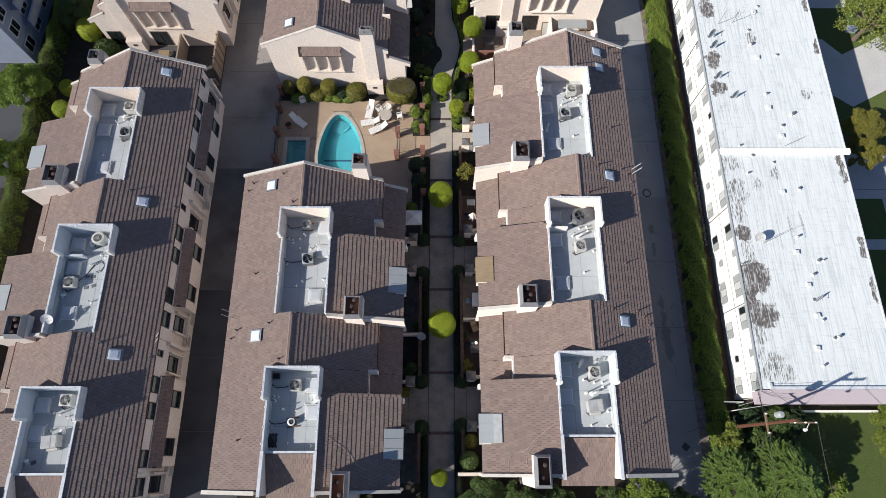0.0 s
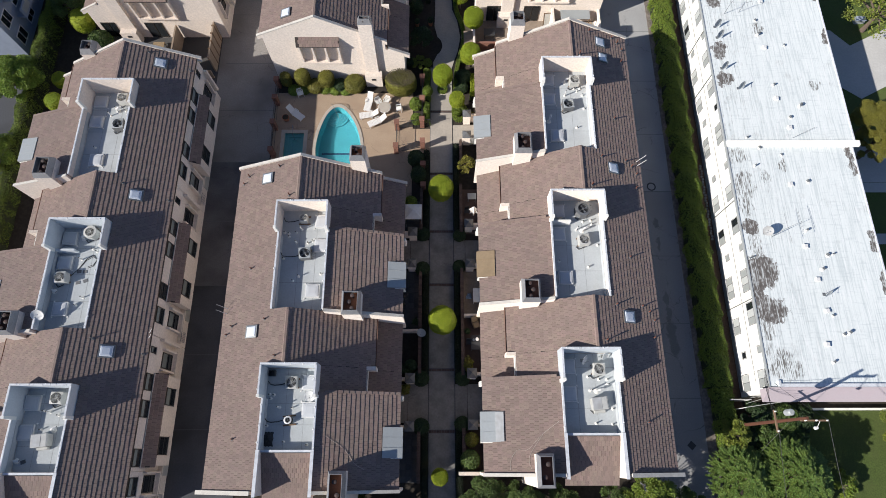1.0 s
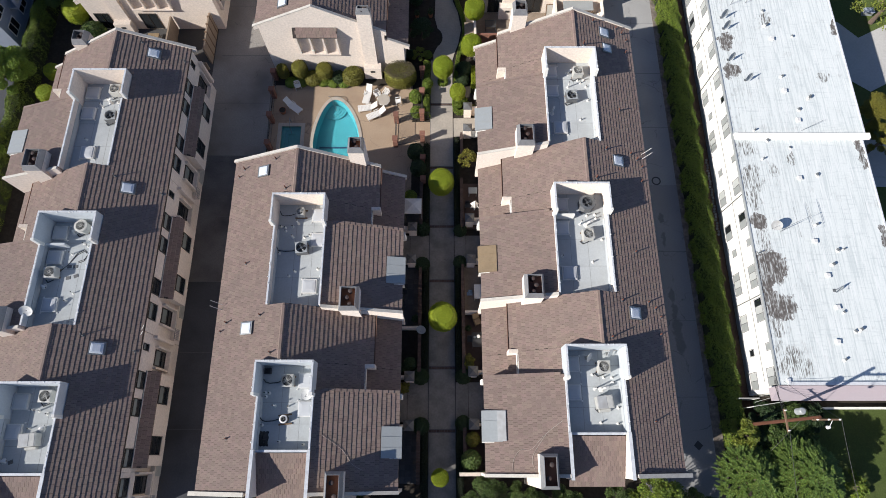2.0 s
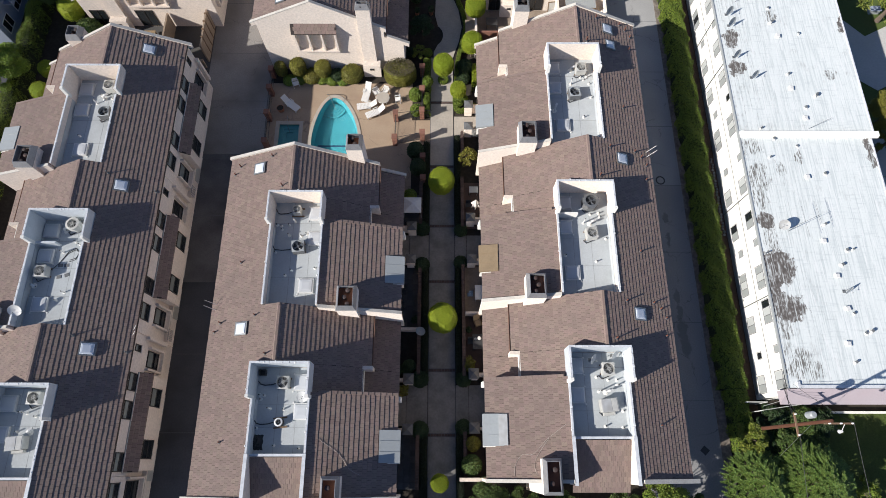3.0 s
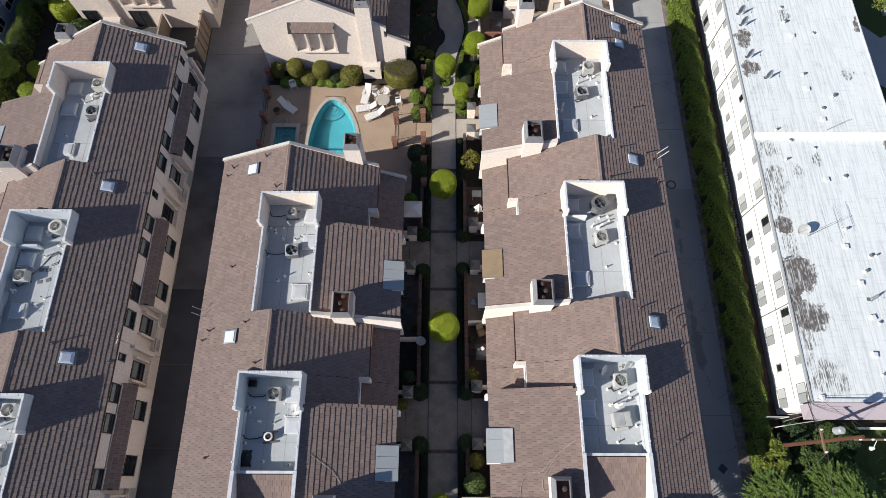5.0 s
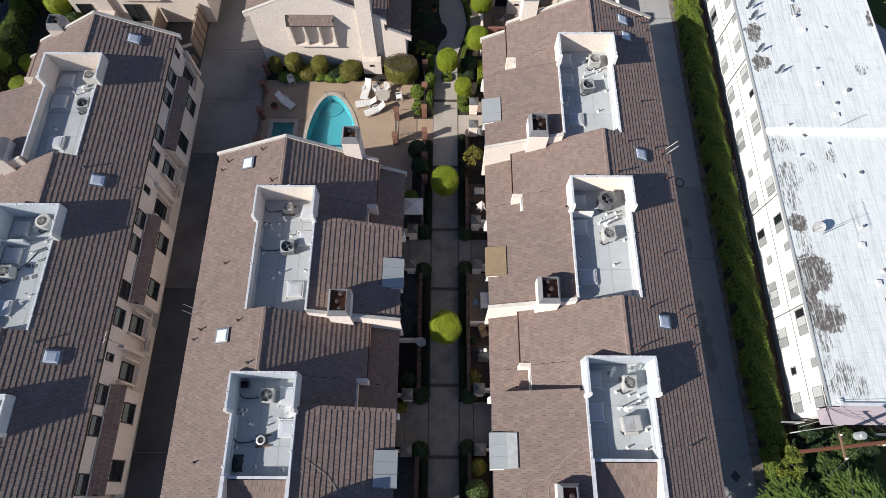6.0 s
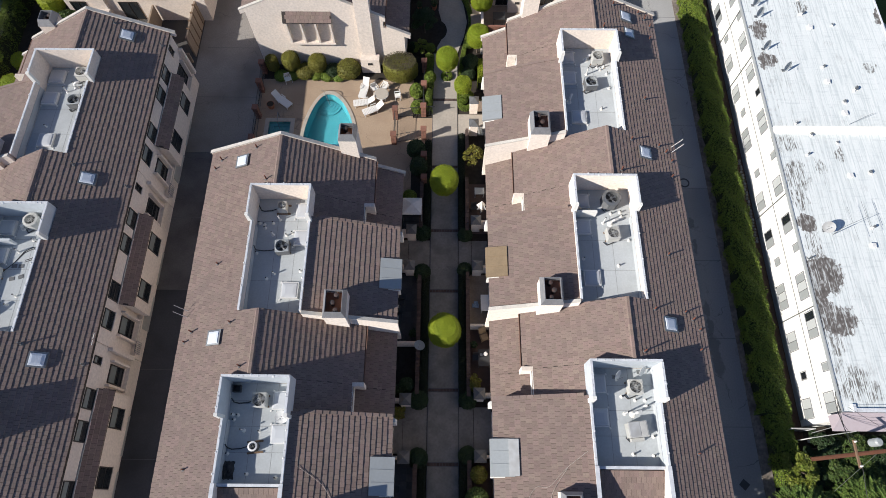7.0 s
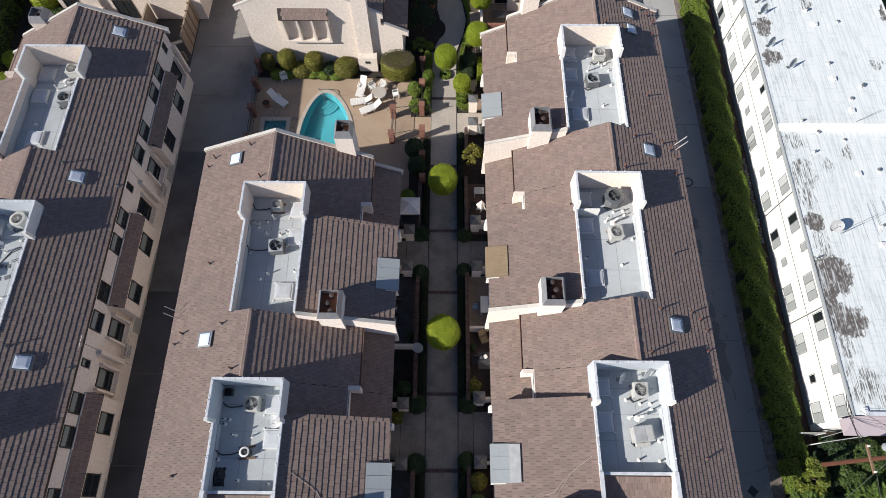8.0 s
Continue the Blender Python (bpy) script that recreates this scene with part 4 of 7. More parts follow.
    # end wall of the rows beyond: tiled hood with fins, patio doors
    if flip is not None:
        (u0, u1), vw = hood, vn + 0.2
        z0, zt, zl, out = 3.05, 6.2, 5.58, 0.55
        hd = part("wall_hood", Geo(place).prism([(u0, zt - 0.05), (u1, zt - 0.05), (u1, zt - 0.15), (u0, zt - 0.15)], vw - 0.02, vw + 0.02), M["underlay"], house)
        sh = Geo(place)
        sh.add([(u0 - 0.1, vw, zt), (u1 + 0.1, vw, zt), (u1 + 0.1, vw + out, zl), (u0 - 0.1, vw + out, zl), (u0 - 0.1, vw, zt - 0.15), (u1 + 0.1, vw, zt - 0.15), (u1 + 0.1, vw + out, zl - 0.12), (u0 - 0.1, vw + out, zl - 0.12)],
               [(0, 1, 2, 3), (4, 5, 6, 7), (0, 1, 5, 4), (2, 3, 7, 6), (1, 2, 6, 5), (0, 3, 7, 4)])
        part("hood_roof", sh, M["underlay"], hd)
        ht = Geo(place)
        cols = int((u1 - u0 + 0.2) / 0.3)
        for i in range(3):
            for j in range(cols):
                a = u0 - 0.1 + 0.3 * j + (0.1 if i % 2 else 0)
                y1 = vw + out + 0.02 - 0.185 * i
                y0 = y1 - 0.21
                zz = lambda q: zt - (q - vw) * (zt - zl) / out
                lift = 0.045 + 0.008 * math.sin(5 * j + 3 * i)
                ht.add([(a, y1, zz(y1)), (a + 0.285, y1, zz(y1)), (a + 0.285, y1, zz(y1) + lift), (a, y1, zz(y1) + lift), (a, y0, zz(y0) + 0.012), (a + 0.285, y0, zz(y0) + 0.012)], [(0, 1, 2, 3), (3, 2, 5, 4), (0, 3, 4), (1, 5, 2)])
        tagged(part("hood_tile", ht, M["tile"], hd), kind="stuff")
        for i in range(4):
            u = u0 + (u1 - u0 - 0.16) * i / 3
            part("fin", Geo(place).add([(u, vw, zl - 0.05), (u + 0.16, vw, zl - 0.05), (u + 0.16, vw, z0), (u, vw, z0), (u, vw + 0.5, zl - 0.08), (u + 0.16, vw + 0.5, zl - 0.08), (u + 0.16, vw + 0.3, z0), (u, vw + 0.3, z0)],
                                       [(0, 1, 2, 3), (4, 5, 6, 7), (0, 1, 5, 4), (2, 3, 7, 6), (1, 2, 6, 5), (0, 3, 7, 4)]), M["stucco"], hd)
        part("hood_sill", Geo(place).box(u0 - 0.05, u1 + 0.05, vw, vw + 0.36, z0 - 0.16, z0 - 0.004), M["stucco"], hd)
    TILES.append((place, side if flip is None else -side, tiles, house))
    return house, place


R1, place_r = row_of_houses(0.13, 1, (31.3, 19.2, 7.15), "cream stucco townhouses with brown tile roofs beside the service drive", hoods=((1, "tan"),), coated=(2,))
M1, place_m = row_of_houses(0.13, -1, (18.3, 6.1), "cream stucco townhouses with brown tile roofs facing the garden walk", coated=(1,), inner=8.62)
L1, place_l = row_of_houses(-37.32, 1, (29.1, 16.85, 4.7), "cream stucco townhouses with window bays over a shaded alley", bays=True, low_end=1.1, eave=16.08, coated=(1, 2), inner=8.3, outer=12.12)
M2, place_m2 = row_of_houses(0.13, -1, (0.0,), "cream stucco townhouse end wall behind the pool terrace", flip=35.4, hood=(9.25, 12.95))
L2, place_l2 = row_of_houses(-37.25, 1, (0.0,), "cream stucco townhouse end wall with tiled window hood by the alley", flip=40.4, bays=True, hood=(8.15, 11.95))
R2, place_r2 = row_of_houses(0.13, 1, (0.0,), "cream stucco townhouse end wall above a walled patio", flip=42.5, hood=(8.6, 12.55))
skylight(place_r, R1, 13.8, 31.9 + 0.2, 0.75, z_back)
for pl, wall_v, doors in ((place_l2, 3.7, ((3.9, 5.3), (8.2, 9.9))), (place_r2, 3.7, ((4.6, 6.0), (8.3, 9.9)))):
    for a, b in doors:
        end_window(pl, L2 if pl is place_l2 else R2, wall_v + 0.2, a, b, 0.1, 2.15, 1)
# ---- white apartment block ----
APT_S, APT_N = 4.78, 78.0
w = thing("apartment_block", "long white two-storey apartment block with worn white flat roof", "apartment building")
apt_wall = part("wall", Geo().box(24.72, 34.9, APT_S - 0.3, APT_N, 0, 3.9).box(24.72, 34.9, APT_S + 0.1, APT_N, 3.9, 5.08), M["stucco_white"], w)
part("roof", Geo().box(24.40, 35.05, APT_S, 25.0, 5.084, 5.2).box(24.40, 35.4, 25.0, APT_N, 5.084, 5.2), M["coating"], w, "worn white coated flat roof")
part("wall", Geo().box(34.9, 35.25, 25.0, APT_N, 0, 5.08), M["stucco_white"], w)
part("roof_edge", Geo().box(24.32, 24.40, APT_S - 0.05, APT_N, 5.0, 5.26), M["grey_panel"], w)
part("roof_edge", Geo().box(35.05, 35.15, APT_S - 0.05, 24.7, 5.0, 5.26), M["coping"], w)
part("roof_edge", Geo().box(35.4, 35.5, 25.2, APT_N, 5.0, 5.26), M["coping"], w)
part("fire_wall", Geo().box(24.40, 35.7, 24.75, 25.3, 5.2, 5.52, 0.06), M["stucco_white"], w, "low white wall across the roof")
# pink fascia along the street end with a blue-grey parapet behind it
part("fascia", Geo().add([(24.3, APT_S - 0.06, 5.32), (40, APT_S - 0.06, 5.32), (40, APT_S - 1.0, 3.9), (24.3, APT_S - 1.0, 3.9), (24.3, APT_S - 0.06, 3.8), (40, APT_S - 0.06, 3.8)],
                         [(0, 1, 2, 3), (3, 2, 5, 4), (0, 3, 4), (1, 5, 2), (0, 4, 5, 1)]), M["pink_wall"], w, "dusty pink sloping fascia")
part("parapet", Geo().box(25.2, 40, APT_S - 0.05, APT_S + 0.22, 5.2, 5.36, 0.02), M["coping"], w)
part("parapet", Geo().box(24.98, 25.2, APT_S - 0.05, APT_S + 0.45, 5.2, 5.36, 0.02), M["coping"], w)
part("wall", Geo().box(34.91, 40, APT_S + 0.1, 9.0, 0, 5.08), M["stucco_white"], w)
part("roof", Geo().box(35.16, 40, APT_S + 0.1, 9.0, 5.084, 5.2), M["coating"], w)


def apt_window(y, z, wide, high, lights):
    x = 24.72
    t = 0.045
    y0, y1, z0, z1 = y - wide / 2, y + wide / 2, z - high / 2, z + high / 2
    o = part("window", ring_frame(None, (y0, y1, z0, z1), (y0 + t, y1 - t, z0 + t, z1 - t), lambda p, q, k: (x - 0.03 if k else x + 0.02, p, q)), M["collar"], w)
    for i in range(1, lights):
        m = y0 + wide * i / lights
        part("glazing_bar", Geo().box(x - 0.025, x + 0.02, m - 0.02, m + 0.02, z0 + t, z1 - t), M["lead"], o)
    for i in range(lights):
        a, b = y0 + t + (wide - 2 * t) * i / lights, y0 + t + (wide - 2 * t) * (i + 1) / lights
        part("pane", Geo().box(x - 0.012, x + 0.01, a + 0.022, b - 0.022, z0 + t, z1 - t), M["pane"] if (i + int(y * 3)) % 11 == 0 else M["blind"] if i % 2 == 0 else M["pale_blind"], o)
    part("sill", Geo().box(x - 0.07, x + 0.01, y0 - 0.04, y1 + 0.04, z0 - 0.05, z0 - 0.003), M["stucco_white"], o)


M["pale_blind"] = material("white_window_blind", (0.50, 0.52, 0.51), 0.3, 0.1, 20, stretch=(1, 1, 6))
M["blind"] = material("pale_window_blind", (0.33, 0.35, 0.345), 0.3, 0.1, 20, stretch=(1, 1, 6))
UPPER = ((58, 0), (55, 1), (51, 1), (48, 2), (45.5, 0), (42.3, 1), (39.57, 1), (37.15, 0), (34.77, 1), (31.56, 1), (29.4, 0), (26.84, 2), (23.6, 0), (21.16, 1), (18.12, 1), (16.1, 0), (13.35, 2), (10.65, 2), (7.75, 0), (5.55, 1))
LOWER = ((58, 0), (55, 1), (51, 1), (48, 2), (45.5, 0), (43, 1), (40.16, 2), (37.0, 0), (34.6, 1), (31.42, 1), (29.24, 0), (26.84, 2), (23.5, 0), (21.18, 1), (18.0, 1), (16.0, 0), (13.4, 2), (10.1, 1), (7.65, 0), (5.5, 1))
for row, z_big, z_small in ((UPPER, 3.75, 4.1), (LOWER, 1.22, 1.6)):
    for y, big in row:
        apt_window(y, z_big if big else z_small, (0.6, 1.35, 1.85)[big], 1.05 if big else 0.65, (1, 2, 3)[big])
# thin grey strip painting the hedge's shade onto the foot of the wall
part("plinth", Geo().box(24.69, 24.72, APT_S + 0.1, APT_N, 0, 0.45), M["grey_panel"], w, "grey painted base of the wall")
for y in (11.7, 20.15, 32.6, 37.46, 44.5):
    part("downpipe", Geo().rod((24.67, y, 5.0), (24.67, y, 0.05), 0.04), M["grey_metal"], w)
for z in (2.55,):
    part("cable", Geo().rod((24.68, 5.3, z + 0.2), (24.68, 45, z), 0.011), M["cable"], w)
part("cable", Geo().rod((24.67, 5.3, 4.7), (24.67, 25, 4.45), 0.011), M["cable"], w)


# white beams of a side gate and an awning at the street end
beam = thing("side_gate", "thin white side gate between hedge and white building", "gate", at=(23.05, 4.17, 0))
part("head", Geo().box(0, 1.55, -0.03, 0.03, 1.75, 1.8), M["beige_metal"], beam)
for a in (0.0, 1.47):
    part("post", Geo().box(a, a + 0.08, -0.04, 0.04, 0, 1.75), M["white_metal"], beam)
part("panel", Geo().box(0.08, 1.47, -0.015, 0.015, 0.1, 1.74), M["grey_panel"], beam)
awning = thing("awning", "thin white beams under the pink fascia at the street end", "awning", at=(23.7, 3.5, 0))
part("beam", Geo().rod((0, 0, 2.5), (3.05, 0.45, 2.5), 0.028), M["beige_metal"], awning)
part("beam", Geo().rod((0.1, 0.3, 2.5), (2.2, 0.85, 2.5), 0.02), M["beige_metal"], awning)
for a, b in ((0.05, 0.0), (3.0, 0.44)):
    part("post", Geo().rod((a, b, 0), (a, b, 2.5), 0.035), M["white_metal"], awning)

# ---- roof gear on the white roof ----
def dish(name, x, y, z, r, aim, label, mat="grey_panel", group=""):
    """A dish aerial on a short mast with its arm."""
    d = thing(name, label, "satellite dish", group, at=(x, y, z))
    part("mast", Geo().rod((0, 0, 0), (0, 0, r * 1.5), 0.025).box(-0.12, 0.12, -0.12, 0.12, 0, 0.02), M["grey_metal"], d)
    a = Vector(aim).normalized()
    e = a.orthogonal().normalized()
    f = a.cross(e)
    c = Vector((0, 0, r * 1.5))
    g, n, rings = Geo(), 20, 4
    verts = [tuple(c - a * 0.02)]
    for k in range(1, rings + 1):
        q = r * k / rings
        for i in range(n):
            t = 2 * math.pi * i / n
            verts.append(tuple(c + a * (0.28 * q * q / r) + e * q * math.cos(t) + f * q * math.sin(t)))
    faces = [(0, 1 + i, 1 + (i + 1) % n) for i in range(n)]
    for k in range(rings - 1):
        faces += [(1 + k * n + i, 1 + (k + 1) * n + i, 1 + (k + 1) * n + (i + 1) % n, 1 + k * n + (i + 1) % n) for i in range(n)]
    g.add(verts, faces)
    ob = part("reflector", g, M[mat], d)
    so = ob.modifiers.new("thickness", "SOLIDIFY")
    so.thickness = 0.012
    part("arm", Geo().rod(c - e * r * 0.7 + a * 0.1, c + a * r * 1.0, 0.012).rod(c + a * r * 0.95, c + a * r * 1.1, 0.035), M["grey_metal"], d)
    return d


for x, y, r in ((25.31, 37.24, 0.4), (25.33, 36.03, 0.4), (25.23, 32.69, 0.38), (26.37, 30.6, 0.38), (29.9, 11.8, 0.36)):
    dish("satellite_dish", x, y, 5.2, r, (0.45, -0.8, 0.3), "grey satellite dish on a short mast on the white roof", group="dishes on the white roof")
dish("satellite_dish", 26.2, 16.9, 5.2, 0.4, (-0.5, -0.6, 0.65), "large cream satellite dish on the white roof", "sheet", "dishes on the white roof")


def roof_vent(x, y, z, r, h, lean, label, group):
    """A thin pipe in a smeared collar, its top turned over."""
    v = thing("roof_vent", label, "roof vent", group, at=(x, y, z))
    part("flashing", Geo().drum(0, 0, 0, 0.05, r * 2.0, r * 1.3, 10), M["stucco_white"], v)
    part("pipe", Geo().drum(0, 0, 0.05, h, r, n=10), M["white_metal"], v)
    part("hood", Geo().rod((0, 0, h), (lean * 0.12, 0.09, h + 0.05), r * 1.25, 8), M["grey_metal"], v)


def box_vent(x, y, z):
    """A square white curb with a pitched cover."""
    v = thing("box_vent", "square white box vent on the white roof", "roof vent", "box vents on the white roof", at=(x, y, z))
    v.rotation_euler = (0, 0, 0.2 * math.sin(7 * x))
    part("curb", Geo().box(-0.15, 0.15, -0.15, 0.15, 0, 0.12, 0.025), M["stucco_white"], v)
    part("cover", Geo().box(-0.18, 0.18, -0.18, 0.18, 0.12, 0.16).box(-0.18, 0.18, -0.18, 0.18, 0.16, 0.21, 0.05), M["white_metal"], v)
    part("louvre", Geo().box(0.151, 0.16, -0.11, 0.11, 0.03, 0.1), M["coping"], v)


for x, y in ((29.11, 21.2), (29.22, 15.76), (30.1, 26.6), (29.61, 12.97), (29.81, 10.47), (29.25, 7.88), (30.0, 40.1), (29.43, 34.9), (29.5, 29.5)):
    box_vent(x, y, 5.2)
for i, (x, y) in enumerate(((28.91, 23.94), (29.54, 17.09), (30.86, 14.98), (31.25, 15.05), (30.78, 8.62), (31.1, 8.75), (30.21, 10.06), (29.44, 6.53), (30.66, 21.47), (26.42, 22.91), (27.15, 24.6), (30.16, 13.82), (30.54, 40.7), (31.36, 28.7), (31.6, 28.85), (26.21, 25.6), (29.17, 37.9), (29.05, 36.3), (31.29, 35.1), (29.5, 30.9), (30.4, 27.6))):
    roof_vent(x, y, 5.2, 0.05 + 0.02 * (i % 3), 0.12 + 0.08 * ((i * 7) % 4) / 3, 1 if i % 2 else -1, "small bent vent pipe on the white roof", "vents on the white roof")
part("scupper_pipe", Geo().rod((24.6, 14.75, 5.26), (25.0, 14.95, 5.3), 0.05), M["grey_metal"], w)


def yagi(x, y, turn, long, rows):
    """A lattice aerial on a mast: a slanting boom with elements of the given half lengths."""
    an = thing("roof_aerial", "thin metal aerial on the white roof", "aerial", "aerials on the white roof", at=(x, y, 5.2))
    c, s_ = math.cos(turn), math.sin(turn)
    part("mast", Geo().rod((0, 0, 0), (0, 0, 1.2), 0.022), M["grey_metal"], an)
    part("boom", Geo().rod((0, 0, 1.18), (long * c, long * s_, 1.18), 0.013), M["grey_metal"], an)
    for t, h in rows:
        part("element", Geo().rod((t * c + h * 0.06, t * s_ - h, 1.19), (t * c - h * 0.06, t * s_ + h, 1.19), 0.009), M["grey_metal"], an)


yagi(26.75, 16.6, 0.42, 2.1, ((0.75, 1.25), (1.9, 1.2), (2.0, 0.9)))
yagi(26.4, 38.7, 0.9, 0.9, ((0.2, 0.5), (0.6, 0.6)))
yagi(27.8, 38.9, 0.3, 0.8, ((0.2, 0.5), (0.7, 0.6)))
rod = thing("roof_aerial", "long thin rod lying slantwise over the white roof", "aerial", "aerials on the white roof", at=(30.17, 25.6, 5.2))
part("rod", Geo().rod((0, 0, 0.05), (1.9, 0.85, 0.35), 0.013), M["grey_metal"], rod)

# ---- planting ----
rng = np.random.default_rng(4)


def leaves(points, size, spread=0.5, flat=0.25):
    """Small four-cornered leaves at the points, turned at random."""
    n = len(points)
    d = rng.normal(size=(n, 3))
    d[:, 2] *= 0.6
    d /= np.linalg.norm(d, axis=1)[:, None] + 1e-9
    e = np.cross(d, rng.normal(size=(n, 3)))
    e /= np.linalg.norm(e, axis=1)[:, None] + 1e-9
    s = size * rng.uniform(0.6, 1.4, size=(n, 1))
    a, b = d * s, e * s * spread
    lift = np.cross(d, e) * s * flat
    v = np.stack([points - a, points + b - lift, points + a, points - b - lift], 1).reshape(-1, 3)
    f = np.arange(4 * n).reshape(-1, 4)
    return v, f


def leaf_part(name, points, size, mat, parent, spread=0.5):
    v, f = leaves(points, size, spread)
    me = bpy.data.meshes.new(name)
    me.from_pydata(v.tolist(), [], f.tolist())
    me.materials.append(M[mat])
    ob = new(name, me)
    ob.parent = parent
    return tagged(ob, kind="stuff")


def shell(n, rx, ry, rz, centre, depth=0.12, lump=0.06, box=2.0):
    """Points in the outer skin of a lumpy rounded body; box above 2 squares it."""
    d = rng.normal(size=(n, 3))
    d /= ((np.hypot(d[:, 0], d[:, 1]) ** box + np.abs(d[:, 2]) ** box) ** (1 / box))[:, None]
    ph = rng.uniform(0, 6.28, 6)
    l = 1 + lump * (np.sin(d[:, 0] * 5 + ph[0]) * np.sin(d[:, 1] * 5 + ph[1]) + 0.6 * np.sin(d[:, 2] * 7 + ph[2]) + 0.5 * np.sin(d[:, 0] * 11 + d[:, 1] * 9 + ph[3]))
    r = l * (1 - depth * rng.random(n) ** 1.5)
    return d * r[:, None] * np.array((rx, ry, rz)) + np.array(centre)


def core(rx, ry, rz, c, shrink=0.86, box=2.0):
    g = Geo()
    n, m = 14, 9
    vs = [(c[0], c[1], c[2] - rz * shrink)]
    for j in range(1, m):
        a = math.pi * j / m - math.pi / 2
        for i in range(n):
            b = 2 * math.pi * i / n
            k = shrink * (1 + 0.02 * math.sin(3 * b + j)) / (abs(math.cos(a)) ** box + abs(math.sin(a)) ** box) ** (1 / box)
            vs.append((c[0] + rx * k * math.cos(a) * math.cos(b), c[1] + ry * k * math.cos(a) * math.sin(b), c[2] + rz * k * math.sin(a)))
    vs.append((c[0], c[1], c[2] + rz * shrink))
    fs = [(0, 1 + (i + 1) % n, 1 + i) for i in range(n)]
    for j in range(m - 2):
        fs += [(1 + j * n + i, 1 + j * n + (i + 1) % n, 1 + (j + 1) * n + (i + 1) % n, 1 + (j + 1) * n + i) for i in range(n)]
    fs += [(len(vs) - 1, 1 + (m - 2) * n + i, 1 + (m - 2) * n + (i + 1) % n) for i in range(n)]
    return g.add(vs, fs)


def topiary(x, y, r, trunk, mat, label, rz=None, n=3800, size=0.045, group="clipped round trees", box=4.0, ry=None):
    """A clipped round tree: trunk, dense dark core and a skin of small leaves."""
    t = thing("topiary_tree", label, "tree", group, at=(x, y, 0.0))
    rz, ry = rz or r * 0.85, ry or r
    c = (0, 0, trunk + rz)
    if trunk > 0.2:
        part("trunk", Geo().drum(0, 0, 0, trunk * 0.6, 0.07, 0.055, 8).drum(0.01, 0, trunk * 0.6, trunk + rz * 0.6, 0.055, 0.04, 8), M["bark"], t)
    cr = part("crown", core(r, ry, rz, c, 0.93, box), M[mat], t)
    leaf_part("leaves", shell(n, r, ry, rz, c, 0.09, 0.02, box), size, mat, cr, 0.6)
    return t


for x, y, r in ((0.1, 22.3, 1.1), (0.2, 10.45, 1.14), (0.0, -1.5, 0.64), (0.27, 34.2, 0.95), (3.35, 40.9, 0.98), (2.95, 36.7, 0.95), (2.1, 43.9, 0.85)):
    topiary(x, y, r, 1.25, "leaf_topiary", "bright green clipped round tree on a slim trunk", n=14000, size=0.03)
topiary(1.62, 31.75, 0.72, 1.1, "leaf_topiary", "small bright green clipped tree beside the walk", n=3000)
for x, y, r, rz, trunk in ((-14.85, 34.35, 0.52, 0.72, 0.45), (-13.25, 34.5, 0.74, 0.72, 0.55), (-10.95, 34.4, 0.76, 0.62, 0.55)):
    topiary(x, y, r, trunk, "leaf_olive", "olive green clipped bush against the end wall", rz, 4500, 0.04, "clipped bushes behind the pool", 4.5)
topiary(-8.3, 34.2, 1.05, 0.0, "leaf_olive", "loose yellowish shrub against the end wall", 0.65, 3600, 0.06, "shrubs behind the pool", 2.0)
topiary(-12.1, 34.1, 0.85, 0.0, "leaf_olive", "loose yellowish shrub against the end wall", 0.45, 2400, 0.06, "shrubs behind the pool", 2.0)
topiary(-9.7, 34.2, 0.7, 0.0, "leaf_dark", "low dark shrub against the end wall", 0.45, 1500, 0.08, "shrubs behind the pool", 2.0)
big_bush = topiary(-3.75, 33.95, 1.5, 0.1, "leaf_olive", "large clipped bush with greyish twiggy top", 1.0, 9000, 0.045, "clipped bushes behind the pool", 4.0, 1.12)
top = rng.uniform(-1, 1, (5200, 3))
top = top[np.hypot(top[:, 0], top[:, 1]) < 1] * np.array((1.4, 1.02, 0.07)) + np.array((0, 0, 2.06))
leaf_part("twig_top", top, 0.04, "twigs", big_bush)
for x, y, r in ((-35.3, 40.7, 1.1), (-36.15, 33.95, 0.75), (-36.2, 31.5, 0.82)):
    topiary(x, y, r, 0.9, "leaf_topiary", "green clipped round tree beside the house", n=3000)
for x, y, r, rz in ((-33.6, 38.8, 1.2, 1.0), (-33.0, 36.6, 0.8, 0.6)):
    topiary(x, y, r, 0.0, "leaf_tree", "loose green shrub beside the house", rz, 2600, 0.1, "shrubs beside the house", 2.0)


